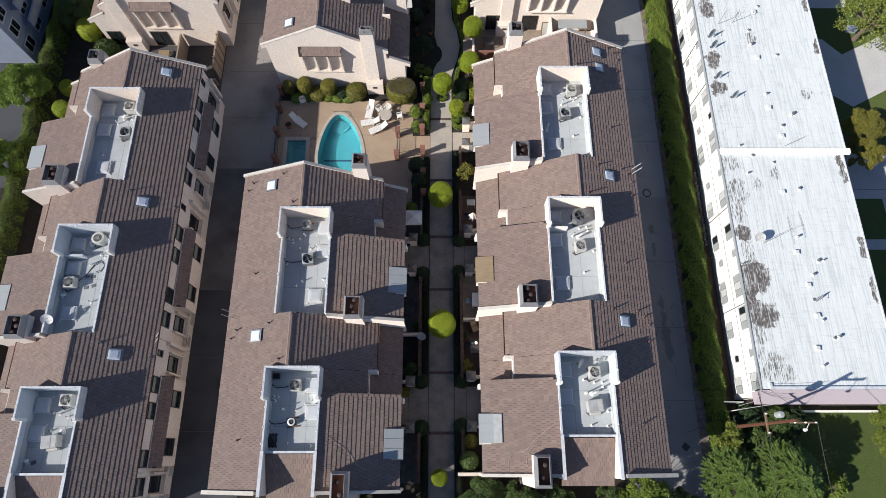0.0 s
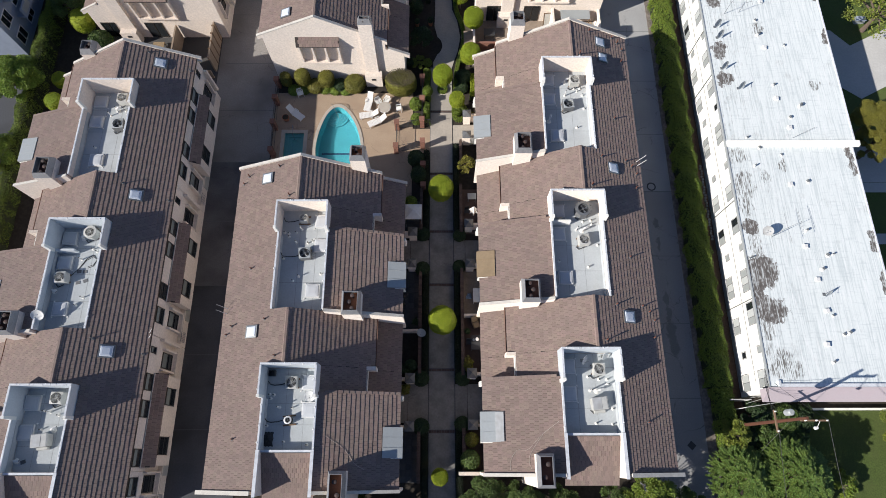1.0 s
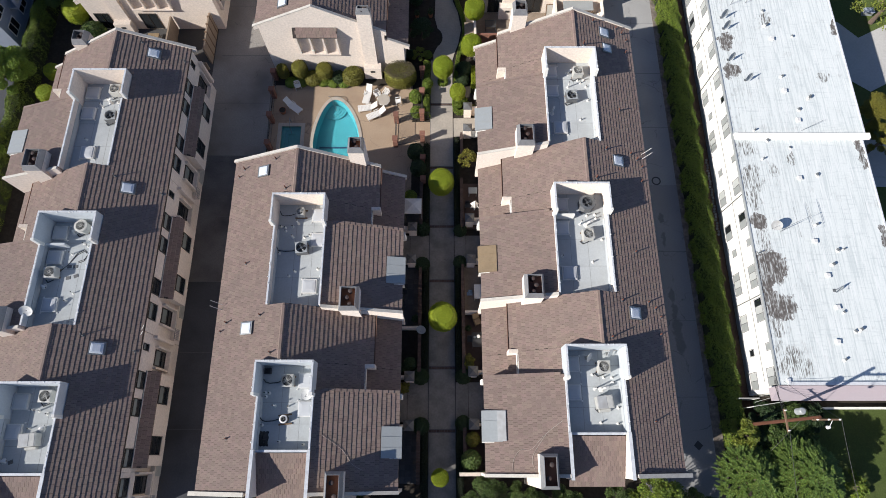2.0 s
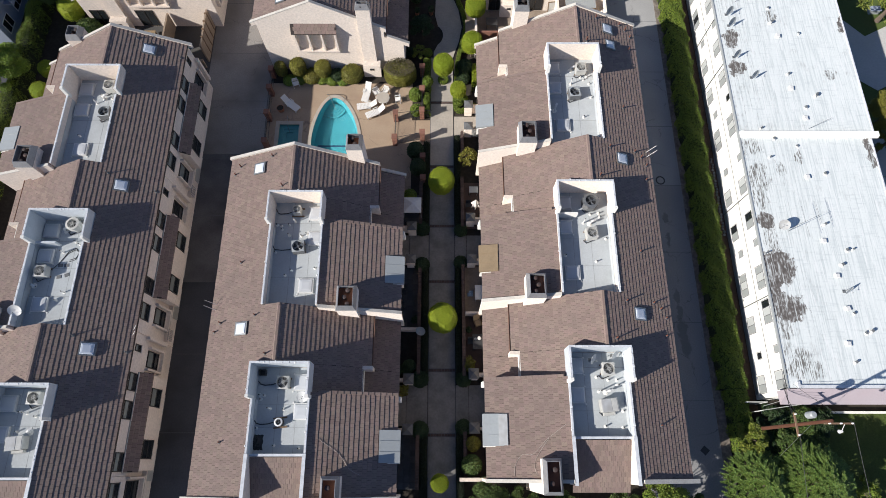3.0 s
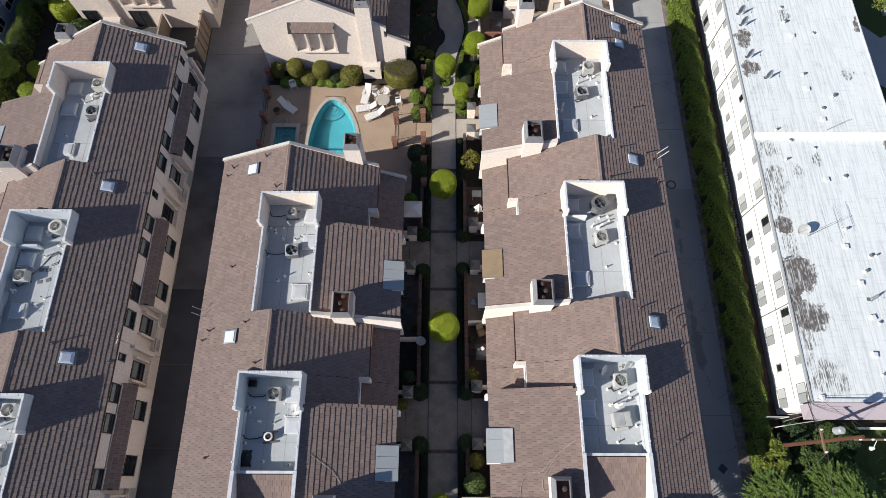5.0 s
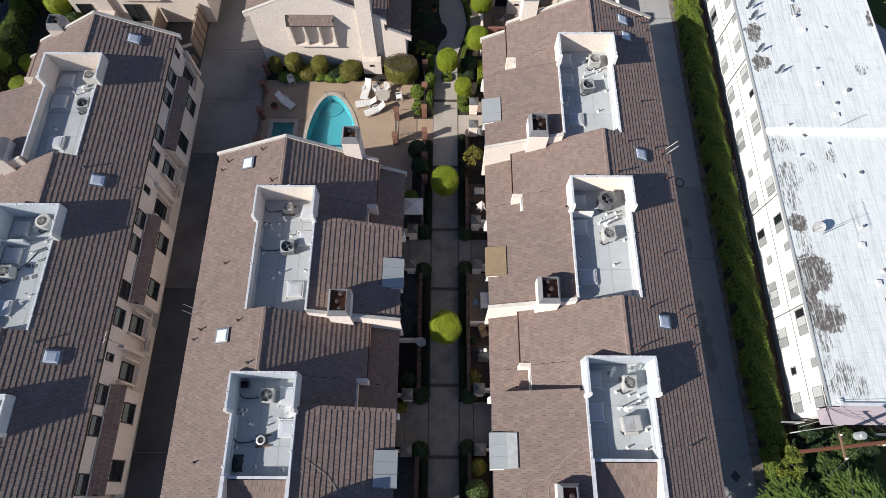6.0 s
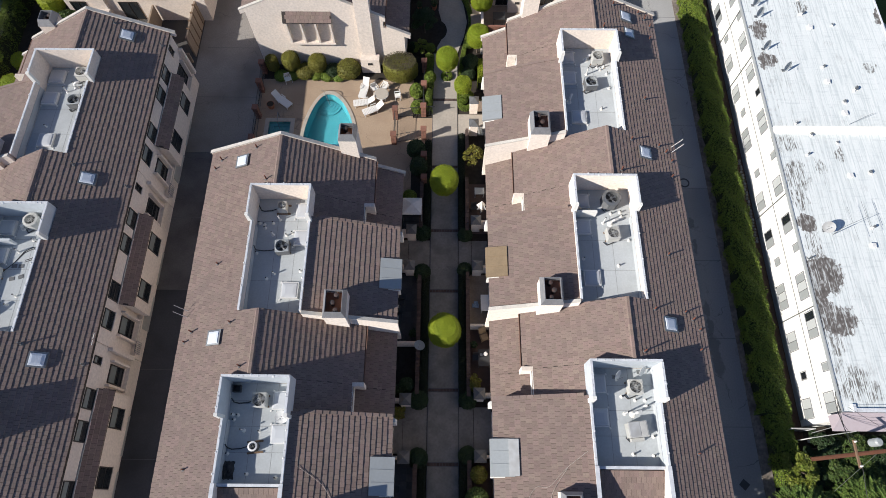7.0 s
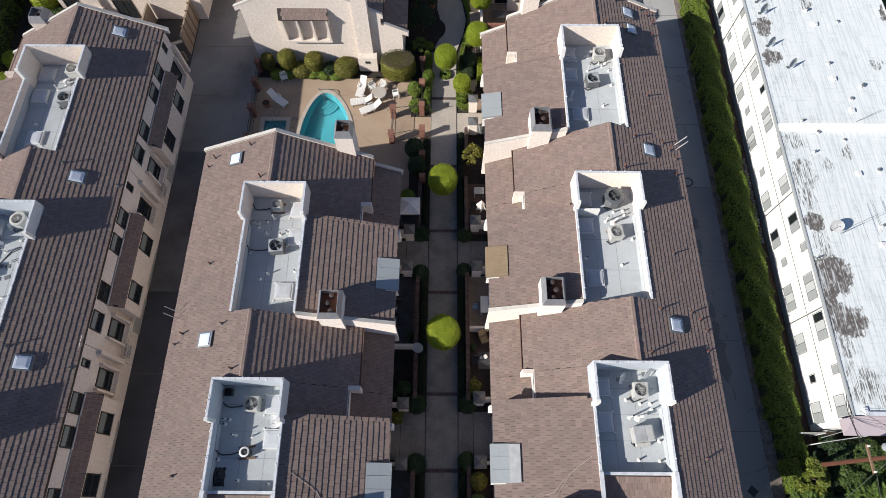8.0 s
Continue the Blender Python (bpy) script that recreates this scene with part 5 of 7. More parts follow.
def hedge(x0, x1, y0, y1, h, mat, label, n, size, lump=0.12, group="hedges"):
    """A clipped hedge: dark solid body under a skin of leaves on top and sides."""
    t = thing("hedge", label, "hedge", group, at=((x0 + x1) / 2, (y0 + y1) / 2, -0.05))
    hx, hy = (x1 - x0) / 2, (y1 - y0) / 2
    b = Geo()
    segs = max(2, int(hy * 2 / 0.7))
    rim = []
    for i in range(segs + 1):
        y = -hy + 2 * hy * i / segs
        k = 1 + lump * math.sin(i * 1.7 + x0) * 0.8
        rim.append([(-hx * 0.9 * k, y, 0), (-hx * 0.88 * k, y, h * 0.68), (-hx * 0.55, y, h * 0.80), (hx * 0.55, y, h * 0.80), (hx * 0.88 * k, y, h * 0.68), (hx * 0.9 * k, y, 0)])
    vs = [p for r in rim for p in r]
    fs = [(6 * i + j, 6 * i + j + 1, 6 * i + j + 7, 6 * i + j + 6) for i in range(segs) for j in range(5)] + [(0, 1, 2, 3, 4, 5), tuple(6 * segs + j for j in range(5, -1, -1))]
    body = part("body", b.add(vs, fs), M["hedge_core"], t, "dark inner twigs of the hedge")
    top = rng.random(n)
    y = rng.uniform(-hy, hy, n)
    side = rng.choice((-1, 1), n)
    wob = 1 + lump * (np.sin(y * 2.1 + x0) + np.sin(y * 4.7 + 1.3 * side) + 0.8 * rng.normal(size=n) * 0.4)
    onside = top < 0.42
    px = np.where(onside, side * hx * wob * (0.92 + 0.06 * rng.random(n)), rng.uniform(-1, 1, n) * hx * wob)
    fall = 1 - 0.25 * np.abs(px / hx) ** 3
    pz = np.where(onside, rng.uniform(0.05, 0.95, n) * h * 0.9, h * fall * (1 + lump * 0.8 * np.sin(px * 3 + y * 1.9) + 0.05 * rng.normal(size=n)))
    leaf_part("leaves", np.stack([px, y, pz], 1), size, mat, body)
    return t


hedge(21.75, 23.55, 5.2, 60, 1.6, "leaf_hedge", "long thick green hedge between drive and white building", 112000, 0.06)
hedge(22.05, 23.5, 0.6, 5.15, 1.5, "leaf_hedge", "dark green end of the long hedge beside the drive", 8000, 0.06)
for x in (-14.2, -13.2, -12.2, -11.2, -10.2, -9.2):
    topiary(x, 33.85 + 0.1 * math.sin(5 * x), 0.62, 0.0, "leaf_hedge", "low loose shrub along the end wall behind the pool", 0.26, 1500, 0.05, "low shrubs behind the pool", 2.0)
hedge(-39.35, -38.3, 5, 60, 2.3, "leaf_hedge", "tall narrow green hedge along the neighbouring plot", 60000, 0.06)
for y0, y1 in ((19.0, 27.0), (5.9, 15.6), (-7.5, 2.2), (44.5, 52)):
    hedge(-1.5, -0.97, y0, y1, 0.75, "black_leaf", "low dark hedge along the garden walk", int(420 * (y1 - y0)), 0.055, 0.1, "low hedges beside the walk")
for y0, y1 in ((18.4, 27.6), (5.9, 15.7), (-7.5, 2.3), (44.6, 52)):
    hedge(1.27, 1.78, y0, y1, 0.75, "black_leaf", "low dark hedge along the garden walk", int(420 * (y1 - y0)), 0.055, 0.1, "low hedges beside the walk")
for y0, y1 in ((29.9, 32.1), (32.3, 36.0)):
    hedge(-1.55, -0.96, y0, y1, 0.8, "leaf_hedge", "green hedge between the walk and the terrace piers", int(1500 * (y1 - y0)), 0.05, 0.16, "low hedges beside the walk")


def walk_shrubs(*rows):
    for x, y, r, rz, mat in rows:
        topiary(x, y, r, 0.0, mat, "rounded shrub beside the garden walk", rz, int(2200 * r + 500), 0.07, "shrubs beside the walk", 2.0)


walk_shrubs((-1.5, 18.6, 0.62, 0.5, 'leaf_dark'), (-1.5, 15.4, 0.62, 0.5, 'leaf_dark'), (-1.55, 6.0, 0.65, 0.5, 'leaf_dark'), (-1.5, 2.2, 0.65, 0.5, 'leaf_dark'), (1.75, 18.5, 0.55, 0.45, 'leaf_dark'), (1.7, 15.6, 0.55, 0.5, 'leaf_dark'), (1.85, 6.0, 0.6, 0.45, 'leaf_dark'), (1.8, 2.4, 0.6, 0.5, 'leaf_dark'), (-2.6, 21.6, 0.55, 0.7, 'leaf_hedge'), (-2.2, 26.0, 0.75, 0.8, 'leaf_dark'), (-1.95, 24.3, 0.7, 0.9, 'leaf_dark'), (-2.3, 31.9, 0.6, 0.7, 'leaf_hedge'))
walk_shrubs((-2.2, 30.3, 0.55, 0.6, 'leaf_hedge'), (-1.2, 33.5, 0.5, 0.5, 'leaf_hedge'), (2.15, 33.9, 0.6, 0.5, 'leaf_dark'), (2.35, 35.1, 0.75, 0.6, 'leaf_dark'), (1.72, 31.3, 0.36, 0.34, 'leaf_hedge'), (2.2, 31.7, 0.36, 0.36, 'leaf_hedge'), (2.25, 37.3, 0.32, 0.35, 'leaf_hedge'), (3.05, 30.95, 0.25, 0.3, 'leaf_olive'), (-2.75, 36.9, 0.5, 0.4, 'leaf_dark'), (-1.2, 36.9, 0.4, 0.35, 'leaf_hedge'), (-2.4, 43.4, 0.7, 0.8, 'leaf_dark'), (2.5, 1.2, 0.55, 0.8, 'leaf_olive'), (2.35, -0.3, 0.75, 1.0, 'leaf_tree'), (2.3, 7.0, 0.4, 0.6, 'leaf_olive'), (-2.4, 7.0, 0.5, 0.6, 'leaf_dark'))


def box_edging(path, wide, h, label, mat="leaf_hedge", loop=False):
    """A low clipped hedge along a bent line."""
    t = thing("box_edging", label, "hedge", "clipped box edgings", at=(path[0][0], path[0][1], -0.05))
    pts = [Vector((x - path[0][0], y - path[0][1])) for x, y in path]
    for _ in range(2):
        ring = pts if not loop else pts + [pts[0]]
        fine_pts = [] if loop else [pts[0]]
        for a, b in zip(ring[:-1], ring[1:]):
            fine_pts += [a.lerp(b, 0.25), a.lerp(b, 0.75)]
        pts = fine_pts if loop else fine_pts + [pts[-1]]
    n = len(pts)
    side = []
    for i in range(n):
        d = (pts[(i + 1) % n] - pts[i - 1]) if loop or 0 < i < n - 1 else (pts[1] - pts[0] if i == 0 else pts[-1] - pts[-2])
        side.append(Vector((-d.y, d.x)).normalized())
    q = wide / 2 * 0.88
    rings = [[(*(p + m * o), z) for p, m in zip(pts, side)] for o, z in ((-q, 0), (-q, h * 0.88), (q, h * 0.88), (q, 0))]
    last = n if loop else n - 1
    fs = [(j * n + i, j * n + (i + 1) % n, (j + 1) * n + (i + 1) % n, (j + 1) * n + i) for j in range(3) for i in range(last)]
    if not loop:
        fs += [(0, n, 2 * n, 3 * n), (n - 1, 4 * n - 1, 3 * n - 1, 2 * n - 1)]
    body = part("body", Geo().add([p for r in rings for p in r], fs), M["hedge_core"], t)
    seg = np.array([(pts[(i + 1) % n] - pts[i]).length for i in range(last)])
    m = int(seg.sum() * 1500)
    pick = rng.choice(last, m, p=seg / seg.sum())
    f = rng.random(m)[:, None]
    P, S = np.array([tuple(p) for p in pts]), np.array([tuple(v) for v in side])
    mid = P[pick] * (1 - f) + P[(pick + 1) % n] * f
    off = rng.uniform(-1, 1, m) * wide / 2
    on_top = rng.random(m) < 0.55
    off = np.where(on_top, off, np.sign(off) * wide / 2)
    z = np.where(on_top, h * rng.uniform(0.92, 1.06, m), rng.uniform(0.05, 1, m) * h)
    leaf_part("leaves", np.column_stack([mid + S[pick] * off[:, None], z]), 0.038, mat, body)
    return t


box_edging([(1.42, 33.3), (1.36, 32.2), (1.34, 31.0), (1.6, 30.5), (2.1, 30.5), (2.5, 30.85), (2.55, 31.6)], 0.36, 0.42, "low clipped green box edging bent round a bed by the walk")
box_edging([(1.5, 33.9), (1.55, 35.2), (1.75, 36.6), (2.05, 38.0), (2.4, 39.4), (2.45, 40.6), (2.2, 42.0), (1.7, 43.3), (1.55, 45.0)], 0.36, 0.45, "low clipped green box edging along the bending walk")
box_edging([(3.2, 32.7), (3.24, 33.6), (3.24, 34.5), (3.24, 35.3)], 0.55, 0.9, "taller clipped bright hedge beside the porch", "leaf_topiary")
box_edging([(-0.08, 33.62), (0.6, 33.62), (0.6, 34.25), (-0.08, 34.25)], 0.3, 0.3, "small clipped box square at the foot of a tree", loop=True)
def tree(x, y, height, spread, mat, label, clumps=26, per=420, size=0.12, lean=(0, 0), trunk_r=0.16, flat=0.7, blade=0.5):
    """A tree with a tapered trunk, limbs, and a crown of uneven leaf clumps with gaps."""
    t = thing("tree", label, "tree", "trees", at=(x, y, -0.05))
    g = Geo()
    fork = Vector((lean[0] * 0.4, lean[1] * 0.4, height * 0.42))
    g.drum(0, 0, 0, height * 0.15, trunk_r * 1.25, trunk_r, 9)
    g.rod((0, 0, height * 0.14), tuple(fork), trunk_r * 0.85, 8)
    centres = []
    for i in range(clumps):
        a = 2.399 * i + rng.uniform(-0.3, 0.3)
        q = math.sqrt((i + 0.5) / clumps)
        c = Vector((spread * q * math.cos(a) + lean[0], spread * q * math.sin(a) + lean[1], height * (1.0 - 0.42 * q * q) * rng.uniform(0.88, 1.03)))
        centres.append(c)
        if i % 2 == 0:
            mid = fork.lerp(c, 0.55) + Vector((0, 0, 0.06 * height))
            g.rod(tuple(fork), tuple(mid), trunk_r * 0.4, 6)
            g.rod(tuple(mid), tuple(c), trunk_r * 0.2, 5)
    tr = part("trunk", g, M["bark"], t)
    pts = []
    for c in centres:
        r = spread * rng.uniform(0.2, 0.36)
        p = rng.normal(size=(per, 3))
        p /= np.linalg.norm(p, axis=1)[:, None]
        p *= (rng.random(per) ** 0.45)[:, None] * np.array((r, r, r * flat))
        pts.append(p + np.array(c))
    leaf_part("crown", np.concatenate(pts), size, mat, t, blade)
    return t


def frond_tree(x, y, height, spread, mat, label, fronds):
    """A feathery tree: a short trunk with limbs, and many sprays of narrow leaflets that point outwards and nod at the tip."""
    t = thing("tree", label, "tree", "trees", at=(x, y, -0.05))
    g = Geo().drum(0, 0, 0, height * 0.3, 0.2, 0.15, 9)
    pts, dirs = [], []
    for i in range(fronds):
        a = 2.399 * i
        q = math.sqrt((i + 0.5) / fronds)
        tip = np.array((spread * q * math.cos(a), spread * q * math.sin(a), height * (1 - 0.5 * q * q) * rng.uniform(0.84, 1.04)))
        out = np.array((math.cos(a + rng.uniform(-0.7, 0.7)), math.sin(a + rng.uniform(-0.7, 0.7)), rng.uniform(0.1, 0.7)))
        long = rng.uniform(0.55, 1.0)
        s = np.linspace(0, 1, 34)
        line = tip - out * long * (1 - s)[:, None] - np.array((0, 0, 0.25)) * (s ** 2)[:, None]
        side = np.cross(out, (0, 0, 1.0))
        side /= np.linalg.norm(side)
        for sg in (-1, 1):
            w = 0.16 * (1 - 0.75 * s) * rng.uniform(0.8, 1.2, 34)
            pts.append(line + side * (sg * w * 0.5)[:, None] + rng.normal(0, 0.012, (34, 3)))
            dirs.append((side * sg + out * 0.7) * 0.0 + (side * sg * 0.9 + out * 0.55)[None, :] * w[:, None] * np.ones((34, 1)))
        if i % 9 == 0:
            g.rod((0, 0, height * 0.28), tuple(tip - out * long), 0.05, 5)
    part("trunk", g, M["bark"], t)
    p, d = np.concatenate(pts), np.concatenate(dirs) * 0.75
    e = np.cross(d, rng.normal(size=d.shape) * 0.3 + np.array((0, 0, 1.0)))
    e *= 0.022 / (np.linalg.norm(e, axis=1)[:, None] + 1e-9)
    v = np.stack([p - d, p + e, p + d, p - e], 1).reshape(-1, 3)
    me = bpy.data.meshes.new("crown")
    me.from_pydata(v.tolist(), [], np.arange(len(v)).reshape(-1, 4).tolist())
    me.materials.append(M[mat])
    ob = new("crown", me)
    ob.parent = t
    tagged(ob, kind="stuff")
    return t


bx = thing("storage_box", "pale blue garden box on the lawn under a tree", "box", at=(43.2, 42.3, -0.04))
part("box", Geo().box(-0.5, 0.5, -0.28, 0.28, 0, 0.5, 0.02), M["grey_panel"], bx)
part("lid", Geo().box(-0.53, 0.53, -0.31, 0.31, 0.5, 0.56, 0.02), M["grey_wall"], bx)
tree(-39.7, 33.2, 4.6, 2.2, "leaf_bright", "leafy green tree over the neighbouring hedge", 34, 1100, 0.075)
tree(-40.4, 25.4, 4.2, 2.0, "leaf_bright", "leafy green tree in the neighbouring plot", 26, 650, 0.09)
tree(-36.6, 42.6, 3.8, 1.7, "leaf_tree", "leafy green tree beside the far house", 22, 600, 0.08)
tree(39.5, 28.9, 4.4, 1.75, "leaf_olive", "small olive green tree behind the white building", 34, 900, 0.06, blade=0.3)
tree(39.5, 26.5, 3.8, 1.4, "leaf_olive", "small olive green tree behind the white building", 26, 800, 0.06, blade=0.3)
tree(43.4, 41.2, 5.0, 3.2, "leaf_yellow", "open-crowned tree with bare branches beyond the white building", 26, 120, 0.12, trunk_r=0.22)
frond_tree(22.7, -1.6, 4.6, 2.7, "leaf_frond", "dense feathery green tree at the end of the hedge", 420)
frond_tree(26.3, -1.5, 5.8, 3.0, "leaf_frond", "dense feathery green tree beside the lawn", 520)
frond_tree(24.4, -4.8, 4.8, 3.0, "leaf_frond", "dense feathery green tree south of the hedge", 420)
tree(22.9, 1.6, 3.2, 1.1, "leaf_yellow", "yellow-green shrub beside the utility pole", 16, 300, 0.09, trunk_r=0.08)
for x, y, h, q in ((25.0, 3.0, 2.4, 1.0), (26.9, 2.9, 2.2, 1.2), (28.6, 2.7, 1.8, 1.1), (25.6, 1.2, 2.2, 1.2), (27.6, 0.9, 2.0, 1.3), (24.2, 1.2, 1.9, 0.9)):
    tree(x, y, h, q, "leaf_tree" if q > 1.15 else "leaf_dark", "loose dark green shrub under the utility pole", 18, 420, 0.075, trunk_r=0.06)
tree(2.4, 24.9, 2.6, 0.75, "leaf_olive", "small open tree with pale leaves in a patio", 16, 90, 0.11, trunk_r=0.04)
tree(36.4, 1.9, 2.8, 1.9, "leaf_yellow", "wide yellow-green shrub beyond the lawn", 30, 800, 0.08, trunk_r=0.1, blade=0.25)
tree(31.0, -2.2, 1.6, 1.0, "leaf_hedge", "small leafy shrub on the lawn", 12, 160, 0.1, trunk_r=0.05)
for x, y, s, h in ((3.4, -3.2, 1.7, 3.0), (6.0, -3.6, 1.7, 2.8), (9.2, -3.8, 1.5, 1.8), (13.0, -3.7, 1.7, 3.6), (15.3, -2.8, 1.8, 4.6), (18.6, -4.0, 1.6, 2.4), (-6.0, -4.5, 1.6, 2.0)):
    tree(x, y, h, s, "leaf_tree" if s < 1.75 else "leaf_hedge", "leafy shrub along the end of the house row", 22, 650, 0.065, trunk_r=0.07)

tree(-1.75, 39.0, 2.6, 1.0, "leaf_dark", "dense dark round shrub in the bed beside the walk", 26, 420, 0.07, trunk_r=0.06)
tree(-2.0, 36.6, 1.4, 0.7, "leaf_yellow", "light green leafy shrub beside a brick pier", 14, 260, 0.06, trunk_r=0.04)
# unseen tree, added only for the shade it casts on the walk's south end
tree(-7.5, -6.2, 6.2, 2.6, "leaf_tree", "leafy tree south of the house rows", 36, 500, 0.1)
for x, y, r in ((-0.95, 41.85, 0.26), (-2.3, 41.7, 0.22)):
    pt = thing("flower_pot", "round clay planter with dark leaves beside the walk", "pot", "clay planters", at=(x, y, 0))
    part("pot", Geo().drum(0, 0, -0.05, 0.42, r * 0.75, r, 14), M["terracotta"], pt)
    part("soil", Geo().drum(0, 0, 0.38, 0.425, r * 0.85, n=14), M["soil"], pt)
    leaf_part("leaves", shell(260, r * 1.2, r * 1.2, 0.35, (0, 0, 0.65), 0.5, 0.1), 0.07, "leaf_dark", pt)

# lawn and neighbouring plots
paved("ground_lawn", 29.0, 48, -14, 3.6, -0.03, "grass", "short mown lawn in partial shade", "lawn", 0.03)
blades = np.stack([rng.uniform(29.1, 40, 15000), rng.uniform(-5, 3.5, 15000), np.full(15000, -0.01)], 1)
gv, gf = leaves(blades, 0.03, 0.35)
me = bpy.data.meshes.new("grass")
me.from_pydata(gv.tolist(), [], gf.tolist())
me.materials.append(M["grass"])
tagged(new("grass", me), "short blades of mown lawn grass", "grass", kind="stuff")
paved("ground_yard", 35.2, 70, 9.5, 70, -0.04, "grass", "patchy lawn behind the white building", "lawn", 0.02)
outline_slab("pavement_yard", [(36.2, 37.0), (36.2, 41.6), (40.06, 41.2), (41.7, 39.3), (47.0, 42.0), (51.0, 38.0), (41.4, 33.0)], [], 0.0, "pale_concrete", "pale concrete yard behind the white building", "yard")
for x0, x1, y0, y1 in ((37.5, 43.6, 45.3, 52), (38.9, 46, 23.95, 28.0), (38.9, 46, 22.95, 23.9), (41.8, 46, 18.9, 22.9), (38.9, 46, 17.85, 18.85)):
    paved("pavement_yard", x0, x1, y0, y1, 0.0, "pale_concrete", "pale concrete patio slab behind the white building", "patio", 0.08)
for i in range(28):
    s_ = thing("edging_stone", "pale rounded stone in a row along the white wall", "stone", "edging stones", at=(24.42 + 0.05 * math.sin(i * 2.1), 18.3 + 0.27 * i, -0.03))
    part("stone", core(0.11, 0.12 + 0.015 * math.sin(i), 0.1, (0, 0, 0.07), 1.0), M["stone"], s_)
# the court's shade is put into its dark paving colour
for x0, x1, y0, y1 in ((-52, -40.1, 24, 38),):
    paved("pavement_court", x0, x1, y0, y1, 0.0, "dark_alley", "dark paved court beyond the hedge", "court", 0.06)
paved("ground_bed", -38.4, -33.9, -20, 60, -0.03, "soil", "dark planted strip between hedge and houses", "planting bed", 0.02)

paved("ground_strip", 23.3, 24.7, 3.6, 78, 0.0, "brown_soil", "bare reddish brown strip between hedge and white wall", "planting bed", 0.05)
paved("kerb_drive", 21.36, 22.1, -12, 60, 0.04, "dull_kerb", "dull stained concrete edge between drive and hedge", "kerb", 0.1)
# ---- neighbouring grey building ----
gb = thing("grey_apartment_house", "blue-grey clad apartment house with balconies, in shade", "apartment building")
part("wall", Geo().box(-62, -41.2, 38.0, 75, 0, 6.8), M["grey_wall"], gb)
part("roof", Geo().box(-62.3, -40.9, 37.7, 75.3, 6.8, 7.1), M["grey_panel"], gb)
for i, y in enumerate((39.3, 42.0, 44.9, 48, 51, 54)):
    for z in (0.8, 3.1, 5.2):
        f = Geo()
        y0, y1 = y - 0.75, y + 0.75
        for a, b, c, d in ((y0, y1, z - 0.08, z), (y0, y1, z + 1.2, z + 1.28), (y0, y0 + 0.08, z, z + 1.2), (y1 - 0.08, y1, z, z + 1.2), (y - 0.03, y + 0.03, z, z + 1.2)):
            f.box(-41.22, -41.15, a, b, c, d)
        wn_ = part("window", f, M["white_metal"], gb)
        part("pane", Geo().box(-41.21, -41.18, y0 + 0.08, y1 - 0.08, z, z + 1.2), M["pane"], wn_)
for y0, y1, z in ((40.5, 48.0, 2.4), (40.5, 48.0, 4.6)):
    b = part("balcony", Geo().box(-41.2, -40.3, y0, y1, z, z + 0.18), M["grey_wall"], gb)
    part("balustrade", Geo().box(-40.42, -40.3, y0, y1, z + 0.18, z + 1.1), M["grey_wall"], b)
    for i in range(4):
        a = y0 + 0.3 + (y1 - y0 - 0.3) * i / 4
        part("panel", Geo().box(-40.3, -40.27, a, a + 1.3, z + 0.3, z + 0.95), M["grey_panel"], b)

# ---- pool terrace ----
pool = thing("swimming_pool", "egg-shaped turquoise swimming pool with pale coping", "pool")
n = len(RING)
RIM = pool_ring(0.30)
g = Geo()
g.add([(x, y, -0.02) for x, y in RING] + [(x, y, 0.05) for x, y in RING] + [(x, y, 0.05) for x, y in RIM] + [(x, y, -0.02) for x, y in RIM],
      [(i, (i + 1) % n, n + (i + 1) % n, n + i) for i in range(n)] + [(n + i, n + (i + 1) % n, 2 * n + (i + 1) % n, 2 * n + i) for i in range(n)] + [(2 * n + i, 2 * n + (i + 1) % n, 3 * n + (i + 1) % n, 3 * n + i) for i in range(n)])
part("coping", g, M["pool_rim"], pool, "pale concrete coping")
deep = [(-9.62 + (x + 9.62) * 0.93, 27.4 + (y - 27.4) * 0.95, -1.05) for x, y in RING]
g = Geo().add([(x, y, -0.02) for x, y in RING] + deep, [(i, (i + 1) % n, n + (i + 1) % n, n + i) for i in range(n)] + [tuple(range(n, 2 * n))])
part("basin", g, M["pool_plaster"], pool)
part("water", Geo().add([(x, y, -0.13) for x, y in pool_ring(-0.005)], [tuple(range(n))]), M["water"], pool, "clear still water", tidy=False).visible_shadow = False
for k in range(4):
    r = 0.45 + 0.24 * k
    m = 24
    arc = [(-10.05 + r * math.cos(math.pi + math.pi * i / (m - 1)), 31.4 + r * math.sin(math.pi + math.pi * i / (m - 1))) for i in range(m)]
    z = -0.72 - 0.06 * k
    back = 31.4 + 0.35 * (1 - r / 1.9)
    g = Geo().add([(x, y, z) for x, y in arc] + [(x, y, z - 0.4) for x, y in arc] + [(-10.05 + r * 0.75, back, z), (-10.05 - r * 0.75, back, z)], [tuple(range(m)) + (2 * m, 2 * m + 1)] + [(i, i + 1, m + i + 1, m + i) for i in range(m - 1)])
    part("step", g, M["pool_plaster"], pool)
part("lane_line", Geo().box(-11.3, -8.0, 27.2, 27.38, -1.046, -1.02), M["pool_dark"], pool)
rail = Geo()
arc = [(-10.6 + 0.9 * t, 32.3 - 1.6 * t, 0.05 + 0.9 * math.sin(math.pi * min(1, t * 1.05))) for t in [i / 10 for i in range(11)]]
for a, b in zip(arc[:-1], arc[1:]):
    rail.rod(a, b, 0.025)
part("handrail", rail, M["grey_metal"], pool, "curved metal handrail")

